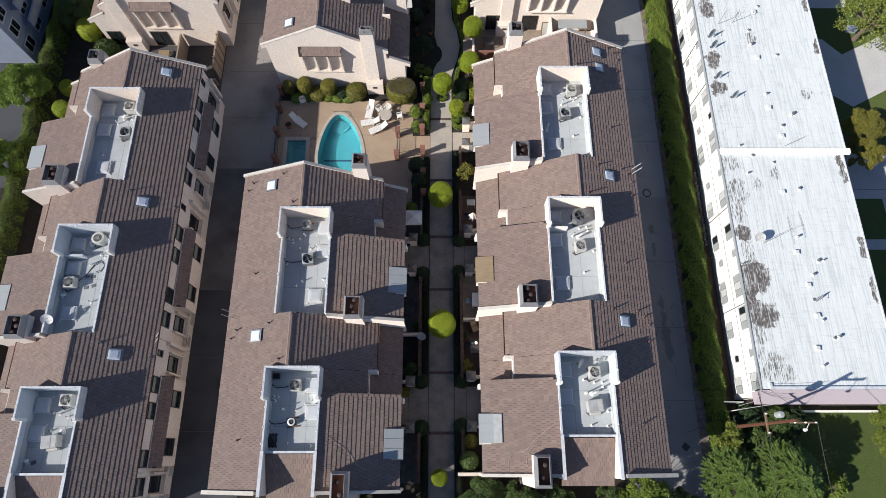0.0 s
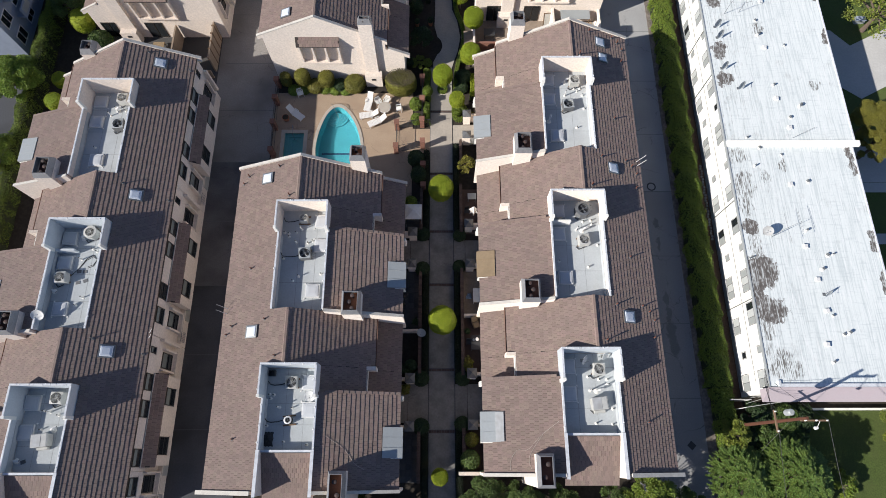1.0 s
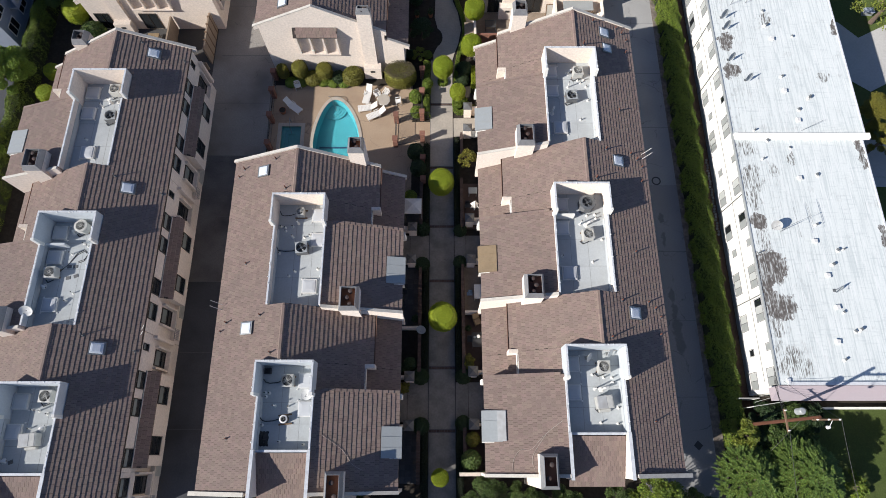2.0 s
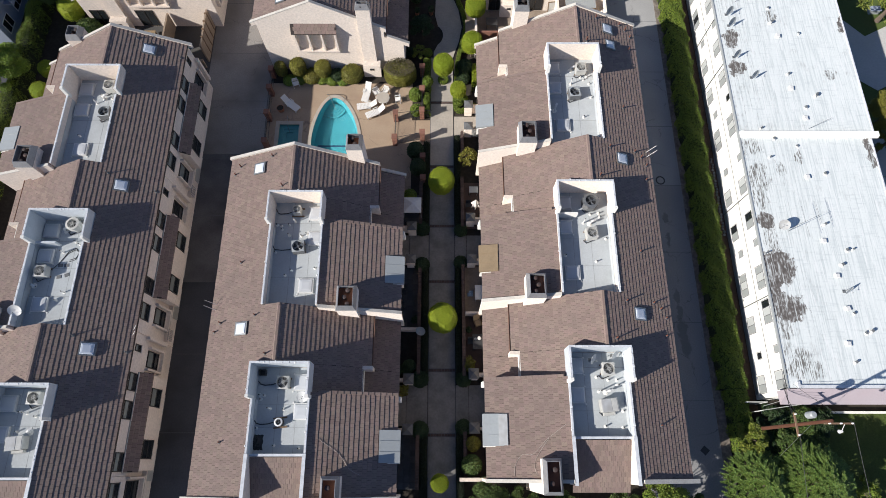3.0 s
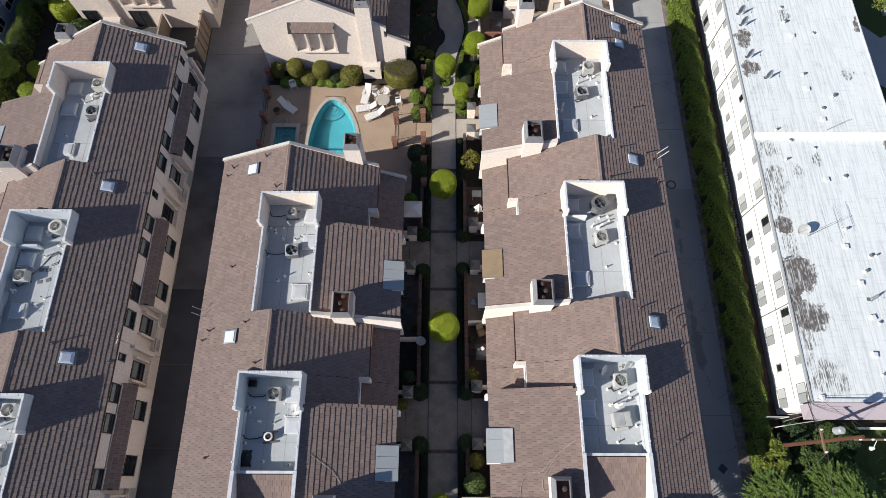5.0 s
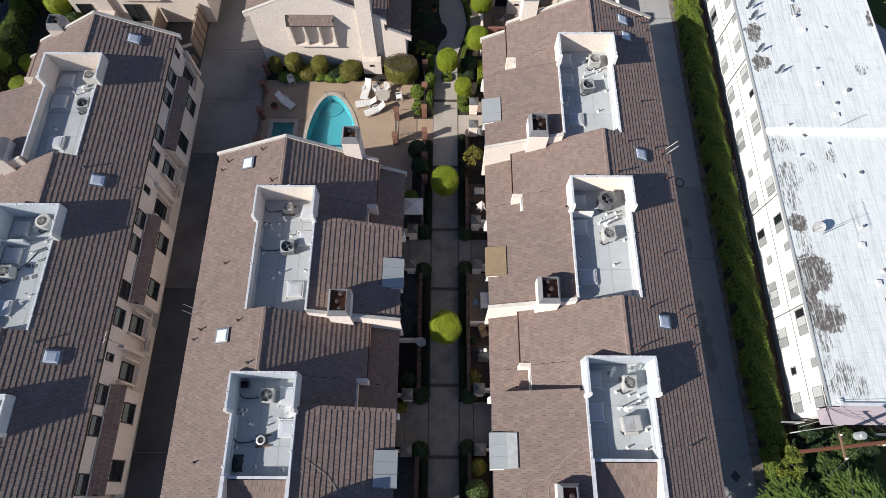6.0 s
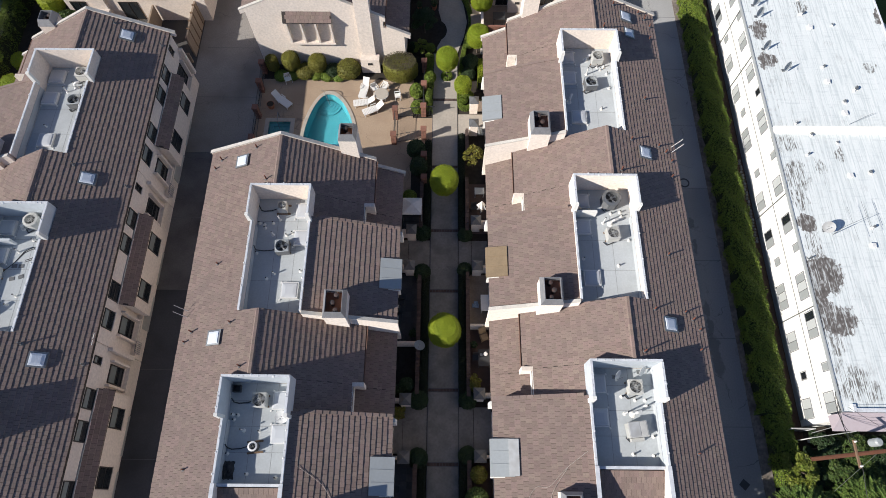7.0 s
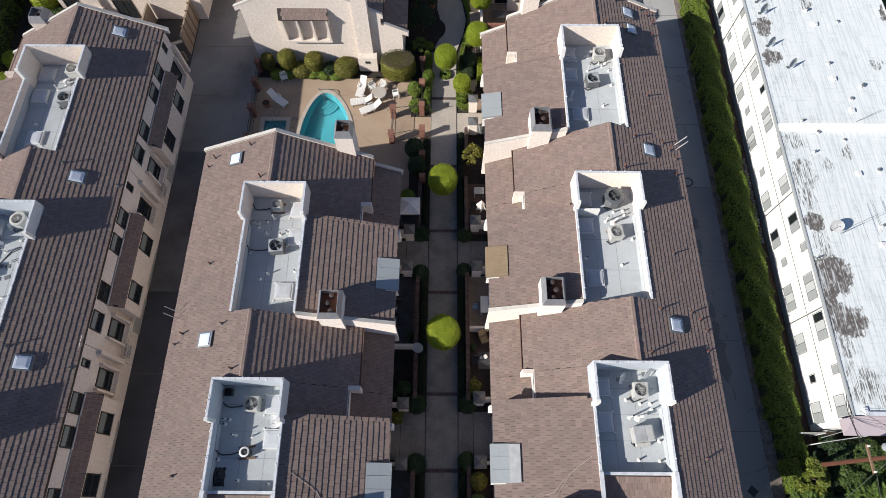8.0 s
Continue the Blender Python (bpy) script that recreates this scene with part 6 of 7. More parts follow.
spa = thing("spa_pool", "square dark teal spa pool with pale coping", "spa")
g = Geo()
for x0, x1, y0, y1 in ((-15.1, -12.6, 25.9, 26.2), (-15.1, -12.6, 29.1, 29.45), (-15.1, -14.75, 26.2, 29.1), (-12.95, -12.6, 26.2, 29.1)):
    g.box(x0, x1, y0, y1, -0.05, 0.06)
part("coping", g, M["pool_rim"], spa)
g = Geo().add([(-14.75, 26.2, 0), (-12.95, 26.2, 0), (-12.95, 29.1, 0), (-14.75, 29.1, 0), (-14.75, 26.2, -0.62), (-12.95, 26.2, -0.62), (-12.95, 29.1, -0.62), (-14.75, 29.1, -0.62)], [(0, 1, 5, 4), (1, 2, 6, 5), (2, 3, 7, 6), (3, 0, 4, 7), (4, 5, 6, 7)])
part("basin", g, M["spa_tile"], spa)
for k in range(2):
    x0, x1, y0, y1, z = -14.75 + 0.3 * k, -12.95 - 0.3 * k, 26.2 + 0.3 * k, 29.1 - 0.3 * k, -0.3 - 0.14 * k
    for a in ((x0, x0 + 0.3, y0, y1), (x1 - 0.3, x1, y0, y1), (x0 + 0.302, x1 - 0.302, y1 - 0.3, y1), (x0 + 0.302, x1 - 0.302, y0, y0 + 0.3)):
        part("bench", Geo().box(*a, -0.61, z), M["spa_tile"], spa)
part("water", Geo().add([(-14.75, 26.2, -0.1), (-12.95, 26.2, -0.1), (-12.95, 29.1, -0.1), (-14.75, 29.1, -0.1)], [(0, 1, 2, 3)]), M["water"], spa, tidy=False).visible_shadow = False
g = Geo()
for a, b in (((-13.9, 29.5, 0.05), (-13.9, 29.5, 0.85)), ((-13.9, 29.5, 0.85), (-13.85, 28.6, 0.75)), ((-13.85, 28.6, 0.75), (-13.85, 28.5, -0.3))):
    g.rod(a, b, 0.025)
part("handrail", g, M["grey_metal"], spa)


def lounger(x, y, turn, label, back=38):
    """A slatted white sun lounger; its head end lies along +y before the turn."""
    t = thing("sun_lounger", label, "sun lounger", "sun loungers", at=(x, y, 0.0))
    t.rotation_euler = (0, 0, radians(turn))
    f = Geo()
    for s in (-0.3, 0.3):
        f.box(s - 0.03, s + 0.03, -0.95, 0.3, 0.3, 0.36)
    f.box(-0.3, 0.3, -0.97, -0.91, 0.3, 0.36).box(-0.27, 0.27, 0.26, 0.32, 0.3, 0.36)
    part("frame", f, M["plastic"], t)
    for i in range(9):
        y0 = -0.9 + 0.13 * i
        part("slat", Geo().box(-0.27, 0.27, y0, y0 + 0.115, 0.345, 0.375), M["plastic"], t)
    c, s = math.cos(radians(back)), math.sin(radians(back))
    b = Geo()
    for i in range(6):
        a0, a1 = 0.02 + 0.125 * i, 0.13 + 0.125 * i
        b.add([(-0.28, 0.3 + a0 * c, 0.36 + a0 * s), (0.28, 0.3 + a0 * c, 0.36 + a0 * s), (0.28, 0.3 + a1 * c, 0.36 + a1 * s), (-0.28, 0.3 + a1 * c, 0.36 + a1 * s),
               (-0.28, 0.3 + a0 * c, 0.33 + a0 * s), (0.28, 0.3 + a0 * c, 0.33 + a0 * s), (0.28, 0.3 + a1 * c, 0.33 + a1 * s), (-0.28, 0.3 + a1 * c, 0.33 + a1 * s)],
              [(0, 1, 2, 3), (7, 6, 5, 4), (0, 4, 5, 1), (2, 6, 7, 3), (1, 5, 6, 2), (0, 3, 7, 4)])
    for i in range(6):
        one = Geo()
        one.v, one.f = b.v[8 * i:8 * i + 8], b.f[:6]
        part("back_slat", one, M["plastic"], t)
    for a in (-0.28, 0.28):
        for q in (-0.85, 0.2):
            part("leg", Geo().box(a - 0.025, a + 0.025, q - 0.03, q + 0.03, 0, 0.3), M["plastic"], t)
    for a in (-0.33, 0.33):
        part("armrest", Geo().box(a - 0.03, a + 0.03, -0.15, 0.35, 0.52, 0.55).box(a - 0.02, a + 0.02, -0.12, -0.07, 0.3, 0.52), M["plastic"], t)
    return t


lounger(-6.85, 32.35, -12, "white slatted sun lounger with raised back by the pool")
lounger(-6.75, 30.95, -82, "white slatted sun lounger beside the round table")
lounger(-5.95, 30.25, -65, "white slatted sun lounger at the terrace edge")
lounger(-13.85, 31.1, 52, "white slatted sun lounger near the spa")


def garden_chair(x, y, turn, label):
    t = thing("garden_chair", label, "chair", "white chairs on the terrace", at=(x, y, 0.0))
    t.rotation_euler = (0, 0, radians(turn))
    part("seat", Geo().box(-0.24, 0.24, -0.24, 0.22, 0.40, 0.44, 0.01), M["plastic"], t)
    b = Geo()
    for i in range(5):
        a = -0.22 + 0.095 * i
        part("back_slat", Geo().box(a, a + 0.06, 0.22, 0.26, 0.44, 0.82), M["plastic"], t)
    part("back_rail", Geo().box(-0.24, 0.24, 0.215, 0.265, 0.82, 0.88), M["plastic"], t)
    for a in (-0.27, 0.27):
        part("armrest", Geo().box(a - 0.03, a + 0.03, -0.22, 0.25, 0.62, 0.65), M["plastic"], t)
        for q in (-0.22, 0.22):
            part("leg", Geo().box(a - 0.02, a + 0.02, q - 0.02, q + 0.02, 0, 0.62), M["plastic"], t)


garden_chair(-13.55, 33.3, 20, "white plastic garden chair near the end wall")
garden_chair(-5.95, 32.35, 30, "white plastic garden chair at the round table")
garden_chair(-5.1, 32.5, -25, "white plastic garden chair at the round table")
garden_chair(-3.95, 31.6, -80, "white plastic garden chair apart from the table")
tb = thing("patio_table", "round glass patio table on the terrace", "table", at=(-5.3, 31.55, 0))
part("tabletop", Geo().drum(0, 0, 0.70, 0.73, 0.58, n=28), M["pool_rim"], tb, "frosted glass top")
part("rim", Geo().drum(0, 0, 0.69, 0.715, 0.61, n=28), M["plastic"], tb)
for i in range(4):
    a = math.pi / 4 + i * math.pi / 2
    part("leg", Geo().rod((0.4 * math.cos(a), 0.4 * math.sin(a), 0), (0.45 * math.cos(a), 0.45 * math.sin(a), 0.69), 0.02), M["plastic"], tb)
pt = thing("flower_pot", "dark red round planter beside the spa", "pot", at=(-14.75, 30.6, 0))
part("pot", Geo().drum(0, 0, 0, 0.45, 0.24, 0.34, 14), M["terracotta"], pt)
part("soil", Geo().drum(0, 0, 0.40, 0.455, 0.29, n=14), M["soil"], pt)


def brick_pier(x, y, h, label="red brick pier with a flat brick cap", w=0.42):
    """Courses of single bricks round a core, with a cap course."""
    p = thing("brick_pier", label, "pier", "brick piers", at=(x, y, 0))
    part("core", Geo().box(-w / 2 + 0.03, w / 2 - 0.03, -w / 2 + 0.03, w / 2 - 0.03, 0, h - 0.02), M["lead"], p)
    if (w, "b") not in brick_meshes:
        brick_meshes[(w, "b")] = Geo().box(-w / 4 + 0.006, w / 4 - 0.006, -w / 2, w / 2, 0, 0.085, 0.004).mesh("brick", M["brick"])
        brick_meshes[(w, "c")] = Geo().box(-w / 2 - 0.04, w / 2 + 0.04, -w / 2 - 0.04, w / 2 + 0.04, 0, 0.08, 0.015).mesh("cap", M["brick"])
    for k in range(int(h / 0.1)):
        for s in (-1, 1):
            b = new("brick", brick_meshes[(w, "b")])
            b.parent, b.location = p, (s * w / 4, 0, 0.1 * k) if k % 2 == 0 else (0, s * w / 4, 0.1 * k)
            b.rotation_euler = (0, 0, 0 if k % 2 == 0 else math.pi / 2)
    c = new("cap", brick_meshes[(w, "c")])
    c.parent, c.location = p, (0, 0, h)


brick_meshes = {}
for x, y in ((-15.73, 32.3), (-15.68, 29.6), (-15.6, 26.7), (-15.75, 34.3), (-4.05, 29.6), (-4.08, 27.1), (-1.68, 32.2), (-1.68, 29.9), (-1.62, 27.6), (-1.55, 25.2), (-1.5, 23.1), (-1.7, 34.6)):
    brick_pier(x, y, 1.35)


def railing(x0, y0, x1, y1, h, label, step=0.13):
    f = thing("metal_fence", label, "fence", "fences round the terrace", at=(x0, y0, 0))
    dx, dy = x1 - x0, y1 - y0
    l = math.hypot(dx, dy)
    part("rail", Geo().rod((0, 0, h), (dx, dy, h), 0.022), M["dark_metal"], f)
    part("rail", Geo().rod((0, 0, 0.12), (dx, dy, 0.12), 0.018), M["dark_metal"], f)
    me = Geo().box(-0.007, 0.007, -0.007, 0.007, 0.05, h).mesh("bar", M["grey_metal"])
    for i in range(1, int(l / step)):
        b = new("bar", me)
        b.parent, b.location = f, (dx * i * step / l, dy * i * step / l, 0)


for a, b in (((-15.73, 32.5), (-15.75, 34.1)), ((-15.7, 29.8), (-15.73, 32.1)), ((-15.62, 26.9), (-15.68, 29.4)), ((-4.06, 27.3), (-4.05, 29.4)), ((-1.68, 30.1), (-1.68, 32.0)), ((-1.69, 32.4), (-1.7, 34.4)), ((-3.85, 29.62), (-1.9, 29.88)), ((-3.88, 27.1), (-1.85, 27.55)), ((-1.45, 29.9), (-0.75, 29.9))):
    railing(*a, *b, 1.2, "dark metal bar fence between brick piers")
# low brick walls and stucco gate piers of the front patios
for x, y0, y1 in ((-1.66, 18.9, 23.0), (-1.66, 6.3, 15.2), (-1.66, -2.0, 2.0), (1.9, 18.7, 23.4), (1.9, 6.2, 15.5), (1.9, -1.1, 2.2), (1.95, 25.5, 28.0)):
    bw = thing("garden_wall", "low brick garden wall with a capping course beside the walk", "wall", "garden walls", "structure", (x, y0, 0))
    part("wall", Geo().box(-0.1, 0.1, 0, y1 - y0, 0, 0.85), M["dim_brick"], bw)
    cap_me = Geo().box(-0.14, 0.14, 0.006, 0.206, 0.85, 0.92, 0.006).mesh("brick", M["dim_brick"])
    for i in range(int((y1 - y0) / 0.212)):
        b = new("brick", cap_me)
        b.parent, b.location = bw, (0, 0.212 * i, 0)


def gate_pier(x, y, wing, label="cream stucco gate pier with a grey pyramid cap"):
    p = thing("gate_pier", label, "pier", "stucco gate piers", at=(x, y, 0))
    part("shaft", Geo().box(-0.33, 0.33, -0.33, 0.33, 0, 1.45), M["stucco"], p)
    part("cap", Geo().add([(-0.4, -0.4, 1.45), (0.4, -0.4, 1.45), (0.4, 0.4, 1.45), (-0.4, 0.4, 1.45), (0, 0, 1.8)], [(3, 2, 1, 0), (0, 1, 4), (1, 2, 4), (2, 3, 4), (3, 0, 4)]), M["lead"], p, "grey pyramid cap")
    if wing:
        part("wing", Geo().box(*sorted((0.34 * wing, 0.95 * wing)), -0.09, 0.09, 0, 1.25), M["stucco"], p)


for x, y, s in ((2.55, 19.3, 1), (2.6, 15.6, 1), (2.6, 6.3, 1), (2.6, 2.3, 1), (-2.35, 18.5, -1), (-2.4, 15.6, -1), (-2.4, 5.9, -1), (-2.4, 2.2, -1), (2.55, 30.4, 1)):
    gate_pier(x, y, s)
gate_pier(2.5, 28.15, 0)
gate = thing("garden_gate", "pale grey slatted gate between a pier and the porch", "gate", at=(2.9, 27.85, 0))
for k in range(6):
    part("slat", Geo().box(-0.02 + 0.12 * k, 0.06 + 0.12 * k, -0.02, 0.02, 0.1, 1.25), M["beige_metal"], gate)
for z in (0.3, 1.05):
    part("rail", Geo().box(-0.04, 0.7, 0.021, 0.055, z, z + 0.08), M["beige_metal"], gate)
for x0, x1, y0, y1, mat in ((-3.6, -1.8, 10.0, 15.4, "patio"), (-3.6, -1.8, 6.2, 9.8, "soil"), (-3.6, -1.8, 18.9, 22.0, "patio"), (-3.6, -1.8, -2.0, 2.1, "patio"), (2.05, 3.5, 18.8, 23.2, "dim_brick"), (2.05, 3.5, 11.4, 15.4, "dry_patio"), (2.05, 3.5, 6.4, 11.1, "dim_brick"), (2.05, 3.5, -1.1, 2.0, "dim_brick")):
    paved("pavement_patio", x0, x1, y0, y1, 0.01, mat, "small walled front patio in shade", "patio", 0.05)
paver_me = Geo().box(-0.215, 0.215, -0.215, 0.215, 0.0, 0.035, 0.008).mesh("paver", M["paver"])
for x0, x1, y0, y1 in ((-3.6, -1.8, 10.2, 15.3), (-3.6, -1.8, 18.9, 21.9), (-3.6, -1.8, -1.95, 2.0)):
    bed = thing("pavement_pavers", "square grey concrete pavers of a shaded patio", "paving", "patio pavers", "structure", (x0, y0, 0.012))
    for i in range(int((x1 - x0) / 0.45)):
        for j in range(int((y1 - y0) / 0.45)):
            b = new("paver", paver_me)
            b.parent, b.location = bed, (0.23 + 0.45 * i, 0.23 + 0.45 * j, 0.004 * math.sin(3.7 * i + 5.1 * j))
for x0, x1, y in ((-3.5, -1.8, 9.9), (2.05, 3.4, 11.2)):
    paved("wall_patio", x0, x1, y - 0.08, y + 0.08, 1.0, "stucco", "low stucco wall between two patios", "wall", 1.0)
paved("wall_patio", 1.45, 3.3, -1.4, -1.15, 1.9, "stucco", "low stucco wall at the end of the last patio", "wall", 1.9)

# patio furniture
um = thing("market_umbrella", "closed cream parasol leaning in a patio", "parasol", at=(3.0, 20.6, 0))
part("pole", Geo().rod((0, 0, 0), (0, 0, 2.1), 0.02), M["white_metal"], um)
g, m = Geo(), 12
g.add([(0.0, 0.0, 2.1)] + [((0.44 if i % 2 else 0.22) * math.cos(2 * math.pi * i / m), (0.44 if i % 2 else 0.22) * math.sin(2 * math.pi * i / m), 1.0) for i in range(m)], [(0, 1 + i, 1 + (i + 1) % m) for i in range(m)] + [tuple(range(m, 0, -1))])
part("canopy", g, M["plastic"], um, "folded cream cloth")
gz = thing("patio_canopy", "small pale blue-grey square canopy over a patio", "canopy", at=(-2.3, 20.1, 0))
part("cloth", Geo().add([(-0.72, -0.68, 2.15), (0.72, -0.68, 2.15), (0.72, 0.68, 2.15), (-0.72, 0.68, 2.15), (0, 0, 2.5), (-0.72, -0.68, 2.0), (0.72, -0.68, 2.0), (0.72, 0.68, 2.0), (-0.72, 0.68, 2.0)],
                        [(0, 1, 4), (1, 2, 4), (2, 3, 4), (3, 0, 4), (0, 5, 6, 1), (1, 6, 7, 2), (2, 7, 8, 3), (3, 8, 5, 0)]), M["white_metal"], gz)
for a in (-0.7, 0.7):
    for b in (-0.65, 0.65):
        part("post", Geo().rod((a, b, 0), (a, b, 2.02), 0.025), M["grey_metal"], gz)


def patio_table(x, y, wx, wy, mat, label):
    t = thing("patio_table", label, "table", "small patio tables", at=(x, y, 0.01))
    part("tabletop", Geo().box(-wx, wx, -wy, wy, 0.70, 0.74, 0.01), M[mat], t)
    for a in (-wx + 0.06, wx - 0.06):
        for b in (-wy + 0.06, wy - 0.06):
            part("leg", Geo().box(a - 0.025, a + 0.025, b - 0.025, b + 0.025, 0, 0.70), M[mat], t)


patio_table(3.2, 12.95, 0.36, 0.62, "white_metal", "white rectangular patio table in a small patio")
patio_table(3.04, 8.9, 0.45, 0.6, "dark_metal", "dark square patio table in a brick patio")
patio_table(2.9, 22.2, 0.38, 0.3, "grey_panel", "covered grey grill table in a brick patio")
ob = thing("seat_cushion", "folded pale blue blanket on the patio floor", "blanket", at=(2.5, 12.95, 0.01))
part("cloth", Geo().box(-0.24, 0.24, -0.16, 0.16, 0, 0.1, 0.045).box(-0.12, 0.2, 0.1, 0.34, 0, 0.07, 0.03), M["blue_cloth"], ob)
for x, y, s in ((2.45, 9.0, 0.35), (2.45, 20.9, 0.3), (-3.0, 13.0, 0.35), (-3.1, 12.0, 0.35), (-2.9, 0.3, 0.35)):
    c = thing("patio_chair", "dark metal patio chair in a shaded patio", "chair", "dark patio chairs", at=(x, y, 0.01))
    part("seat", Geo().box(-0.22, 0.22, -0.22, 0.22, 0.4, 0.44), M["dark_metal"], c)
    part("backrest", Geo().box(-0.22, 0.22, 0.19, 0.23, 0.44, 0.9), M["dark_metal"], c)
    for a in (-0.2, 0.2):
        for b in (-0.2, 0.2):
            part("leg", Geo().box(a - 0.015, a + 0.015, b - 0.015, b + 0.015, 0, 0.4), M["dark_metal"], c)
def slung_chair(x, y, turn):
    c = thing("patio_chair", "reclined tan cushioned patio chair in a brick patio", "chair", at=(x, y, 0.01))
    c.rotation_euler = (0, 0, turn)
    part("seat", Geo().box(-0.28, 0.28, -0.3, 0.22, 0.36, 0.46, 0.04), M["tan_panel"], c, "tan seat cushion")
    back = part("backrest", Geo().box(-0.28, 0.28, -0.05, 0.05, 0, 0.62, 0.04), M["tan_panel"], c, "tan back cushion")
    back.location, back.rotation_euler = (0, 0.26, 0.44), (-0.5, 0, 0)
    for a in (-0.25, 0.25):
        part("arm", Geo().box(a - 0.03, a + 0.03, -0.28, 0.25, 0.58, 0.62, 0.01), M["wood"], c)
        for b in (-0.27, 0.2):
            part("leg", Geo().box(a - 0.025, a + 0.025, b - 0.025, b + 0.025, 0, 0.58), M["wood"], c)


def potted_plant(x, y, r, mat, label, pot="terracotta"):
    p = thing("potted_plant", label, "plant", "potted plants", at=(x, y, 0.01))
    part("pot", Geo().drum(0, 0, 0, 0.3, r * 0.5, r * 0.7, 14).drum(0, 0, 0.3, 0.34, r * 0.76, r * 0.76, 14), M[pot], p)
    leaf_part("foliage", shell(700, r, r, r * 0.9, (0, 0, 0.34 + r * 0.7), 0.5, 0.2), 0.075, mat, p, 0.8)


slung_chair(3.05, 10.5, 0.35)
vase = thing("vase", "white bulbous ornament standing on a dark patio table", "ornament", at=(3.1, 9.15, 0.75))
part("body", Geo().drum(0, 0, 0, 0.1, 0.07, 0.15, 14).drum(0, 0, 0.1, 0.26, 0.15, 0.12, 14).drum(0.05, -0.05, 0.26, 0.4, 0.11, 0.05, 14), M["plastic"], vase)
bowl = thing("bowl", "small grey bowl on a dark patio table", "bowl", at=(2.82, 9.1, 0.75))
part("dish", Geo().drum(0, 0, 0, 0.06, 0.05, 0.11, 14), M["grey_panel"], bowl)
for x, y, r, mat, pot in ((2.25, 7.3, 0.42, "leaf_olive", "lead"), (2.3, 9.9, 0.2, "leaf_dark", "terracotta"), (-2.05, 10.7, 0.25, "leaf_dark", "terracotta"), (-2.8, 6.7, 0.4, "leaf_dark", "terracotta"), (-2.85, 5.1, 0.4, "leaf_olive", "terracotta")):
    potted_plant(x, y, r, mat, "leafy potted plant in a small patio", pot)
for y in (11.8, 12.62):
    ac = thing("heat_pump", "dark outdoor unit against a patio wall", "air conditioner", "ground heat pumps", at=(-3.3, y, 0.01))
    part("case", Geo().box(-0.2, 0.25, -0.36, 0.36, 0, 0.7, 0.03), M["dark_metal"], ac)
    part("lid", Geo().box(-0.02, 0.2, -0.12, 0.12, 0.702, 0.72, 0.005), M["grey_panel"], ac, "pale grey plate")
deck_box = thing("storage_box", "flat-topped tan wooden storage box beside the walk", "storage box", at=(3.05, 39.3, 0))
part("body", Geo().box(-0.62, 0.2, -0.85, 0.85, 0, 1.0), M["wood"], deck_box)
part("lid", Geo().box(-0.66, 0.24, -0.89, 0.89, 1.0, 1.06, 0.01), M["dry_patio"], deck_box, "flat tan lid")
dish("satellite_dish", -1.5, 9.6, 1.0, 0.38, (-0.2, -0.7, 0.8), "grey satellite dish on a patio wall post")

# patios south of the far rows
paved("wall_patio", -22.25, -22.1, 36.0, 40.3, 2.3, "tan_fence", "tan boarded wall of a patio beside the alley", "wall", 2.3)
paved("wall_patio", -25.2, -22.26, 35.3, 35.45, 1.1, "tan_fence", "low tan front wall of a patio", "wall", 1.1)
paved("wall_patio", -26.1, -25.95, 36.6, 40.1, 1.9, "tan_fence", "thin tan boarded wall between two courts", "wall", 1.9)
for y in (37.0, 37.9, 38.8, 39.7):
    paved("trim_post", -22.29, -22.06, y - 0.06, y + 0.06, 2.4, "wood", "wooden post of the patio wall", "post", 2.4)
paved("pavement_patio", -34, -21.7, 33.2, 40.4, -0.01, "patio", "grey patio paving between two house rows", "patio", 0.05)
paved("pavement_patio", 3.5, 16, 35.4, 42.5, -0.01, "dry_patio", "grey patio paving between two house rows", "patio", 0.05)
paved("wall_patio", 3.3, 3.5, 36.5, 42.3, 1.5, "stucco", "cream stucco patio wall beside the garden", "wall", 1.5)
paved("wall_patio", 3.5, 7.0, 38.6, 38.8, 1.2, "brick", "low brown brick patio wall", "wall", 1.2)
paved("wall_patio", 11.2, 11.4, 38.8, 42.3, 1.9, "stucco", "cream stucco patio wall", "wall", 1.9)
paved("wall_patio", 11.4, 15.84, 38.6, 38.8, 1.7, "stucco", "cream stucco patio wall", "wall", 1.7)
paved("wall_patio", 15.85, 16.0, 38.6, 42.4, 1.75, "stucco", "cream stucco patio wall beside the drive", "wall", 1.75)
shelter = thing("lean_to", "flat pale grey lean-to roof against an end wall", "shelter", at=(13.5, 41.5, 0))
part("roof", Geo().box(-1.45, 1.45, -0.55, 0.55, 1.85, 1.91, 0.01), M["grey_panel"], shelter)
for a in (-1.4, 1.4):
    part("post", Geo().box(a - 0.04, a + 0.04, -0.52, -0.44, 0, 1.85), M["wood"], shelter)
panel = thing("folding_screen", "grey lattice screen leaning against an end wall", "screen", at=(11.0, 41.6, 0))
panel.rotation_euler = (-0.35, 0, 0.1)
part("frame", ring_frame(None, (-0.45, 0.45, 0, 1.5), (-0.38, 0.38, 0.07, 1.43), lambda p, q, k: (p, -0.03 if k else 0.03, q)), M["wood"], panel)
part("sheet", Geo().box(-0.38, 0.38, -0.01, 0.01, 0.07, 1.43), M["beige_metal"], panel)
for x, y, mat in ((9.2, 39.6, "wood"), (10.1, 40.3, "beige_metal"), (-28.0, 38.6, "tan_panel"), (5.0, 40.3, "dark_metal"), (-28.8, 38.0, "white_metal")):
    patio_table(x, y, 0.55, 0.45, mat, "patio table beside an end wall")

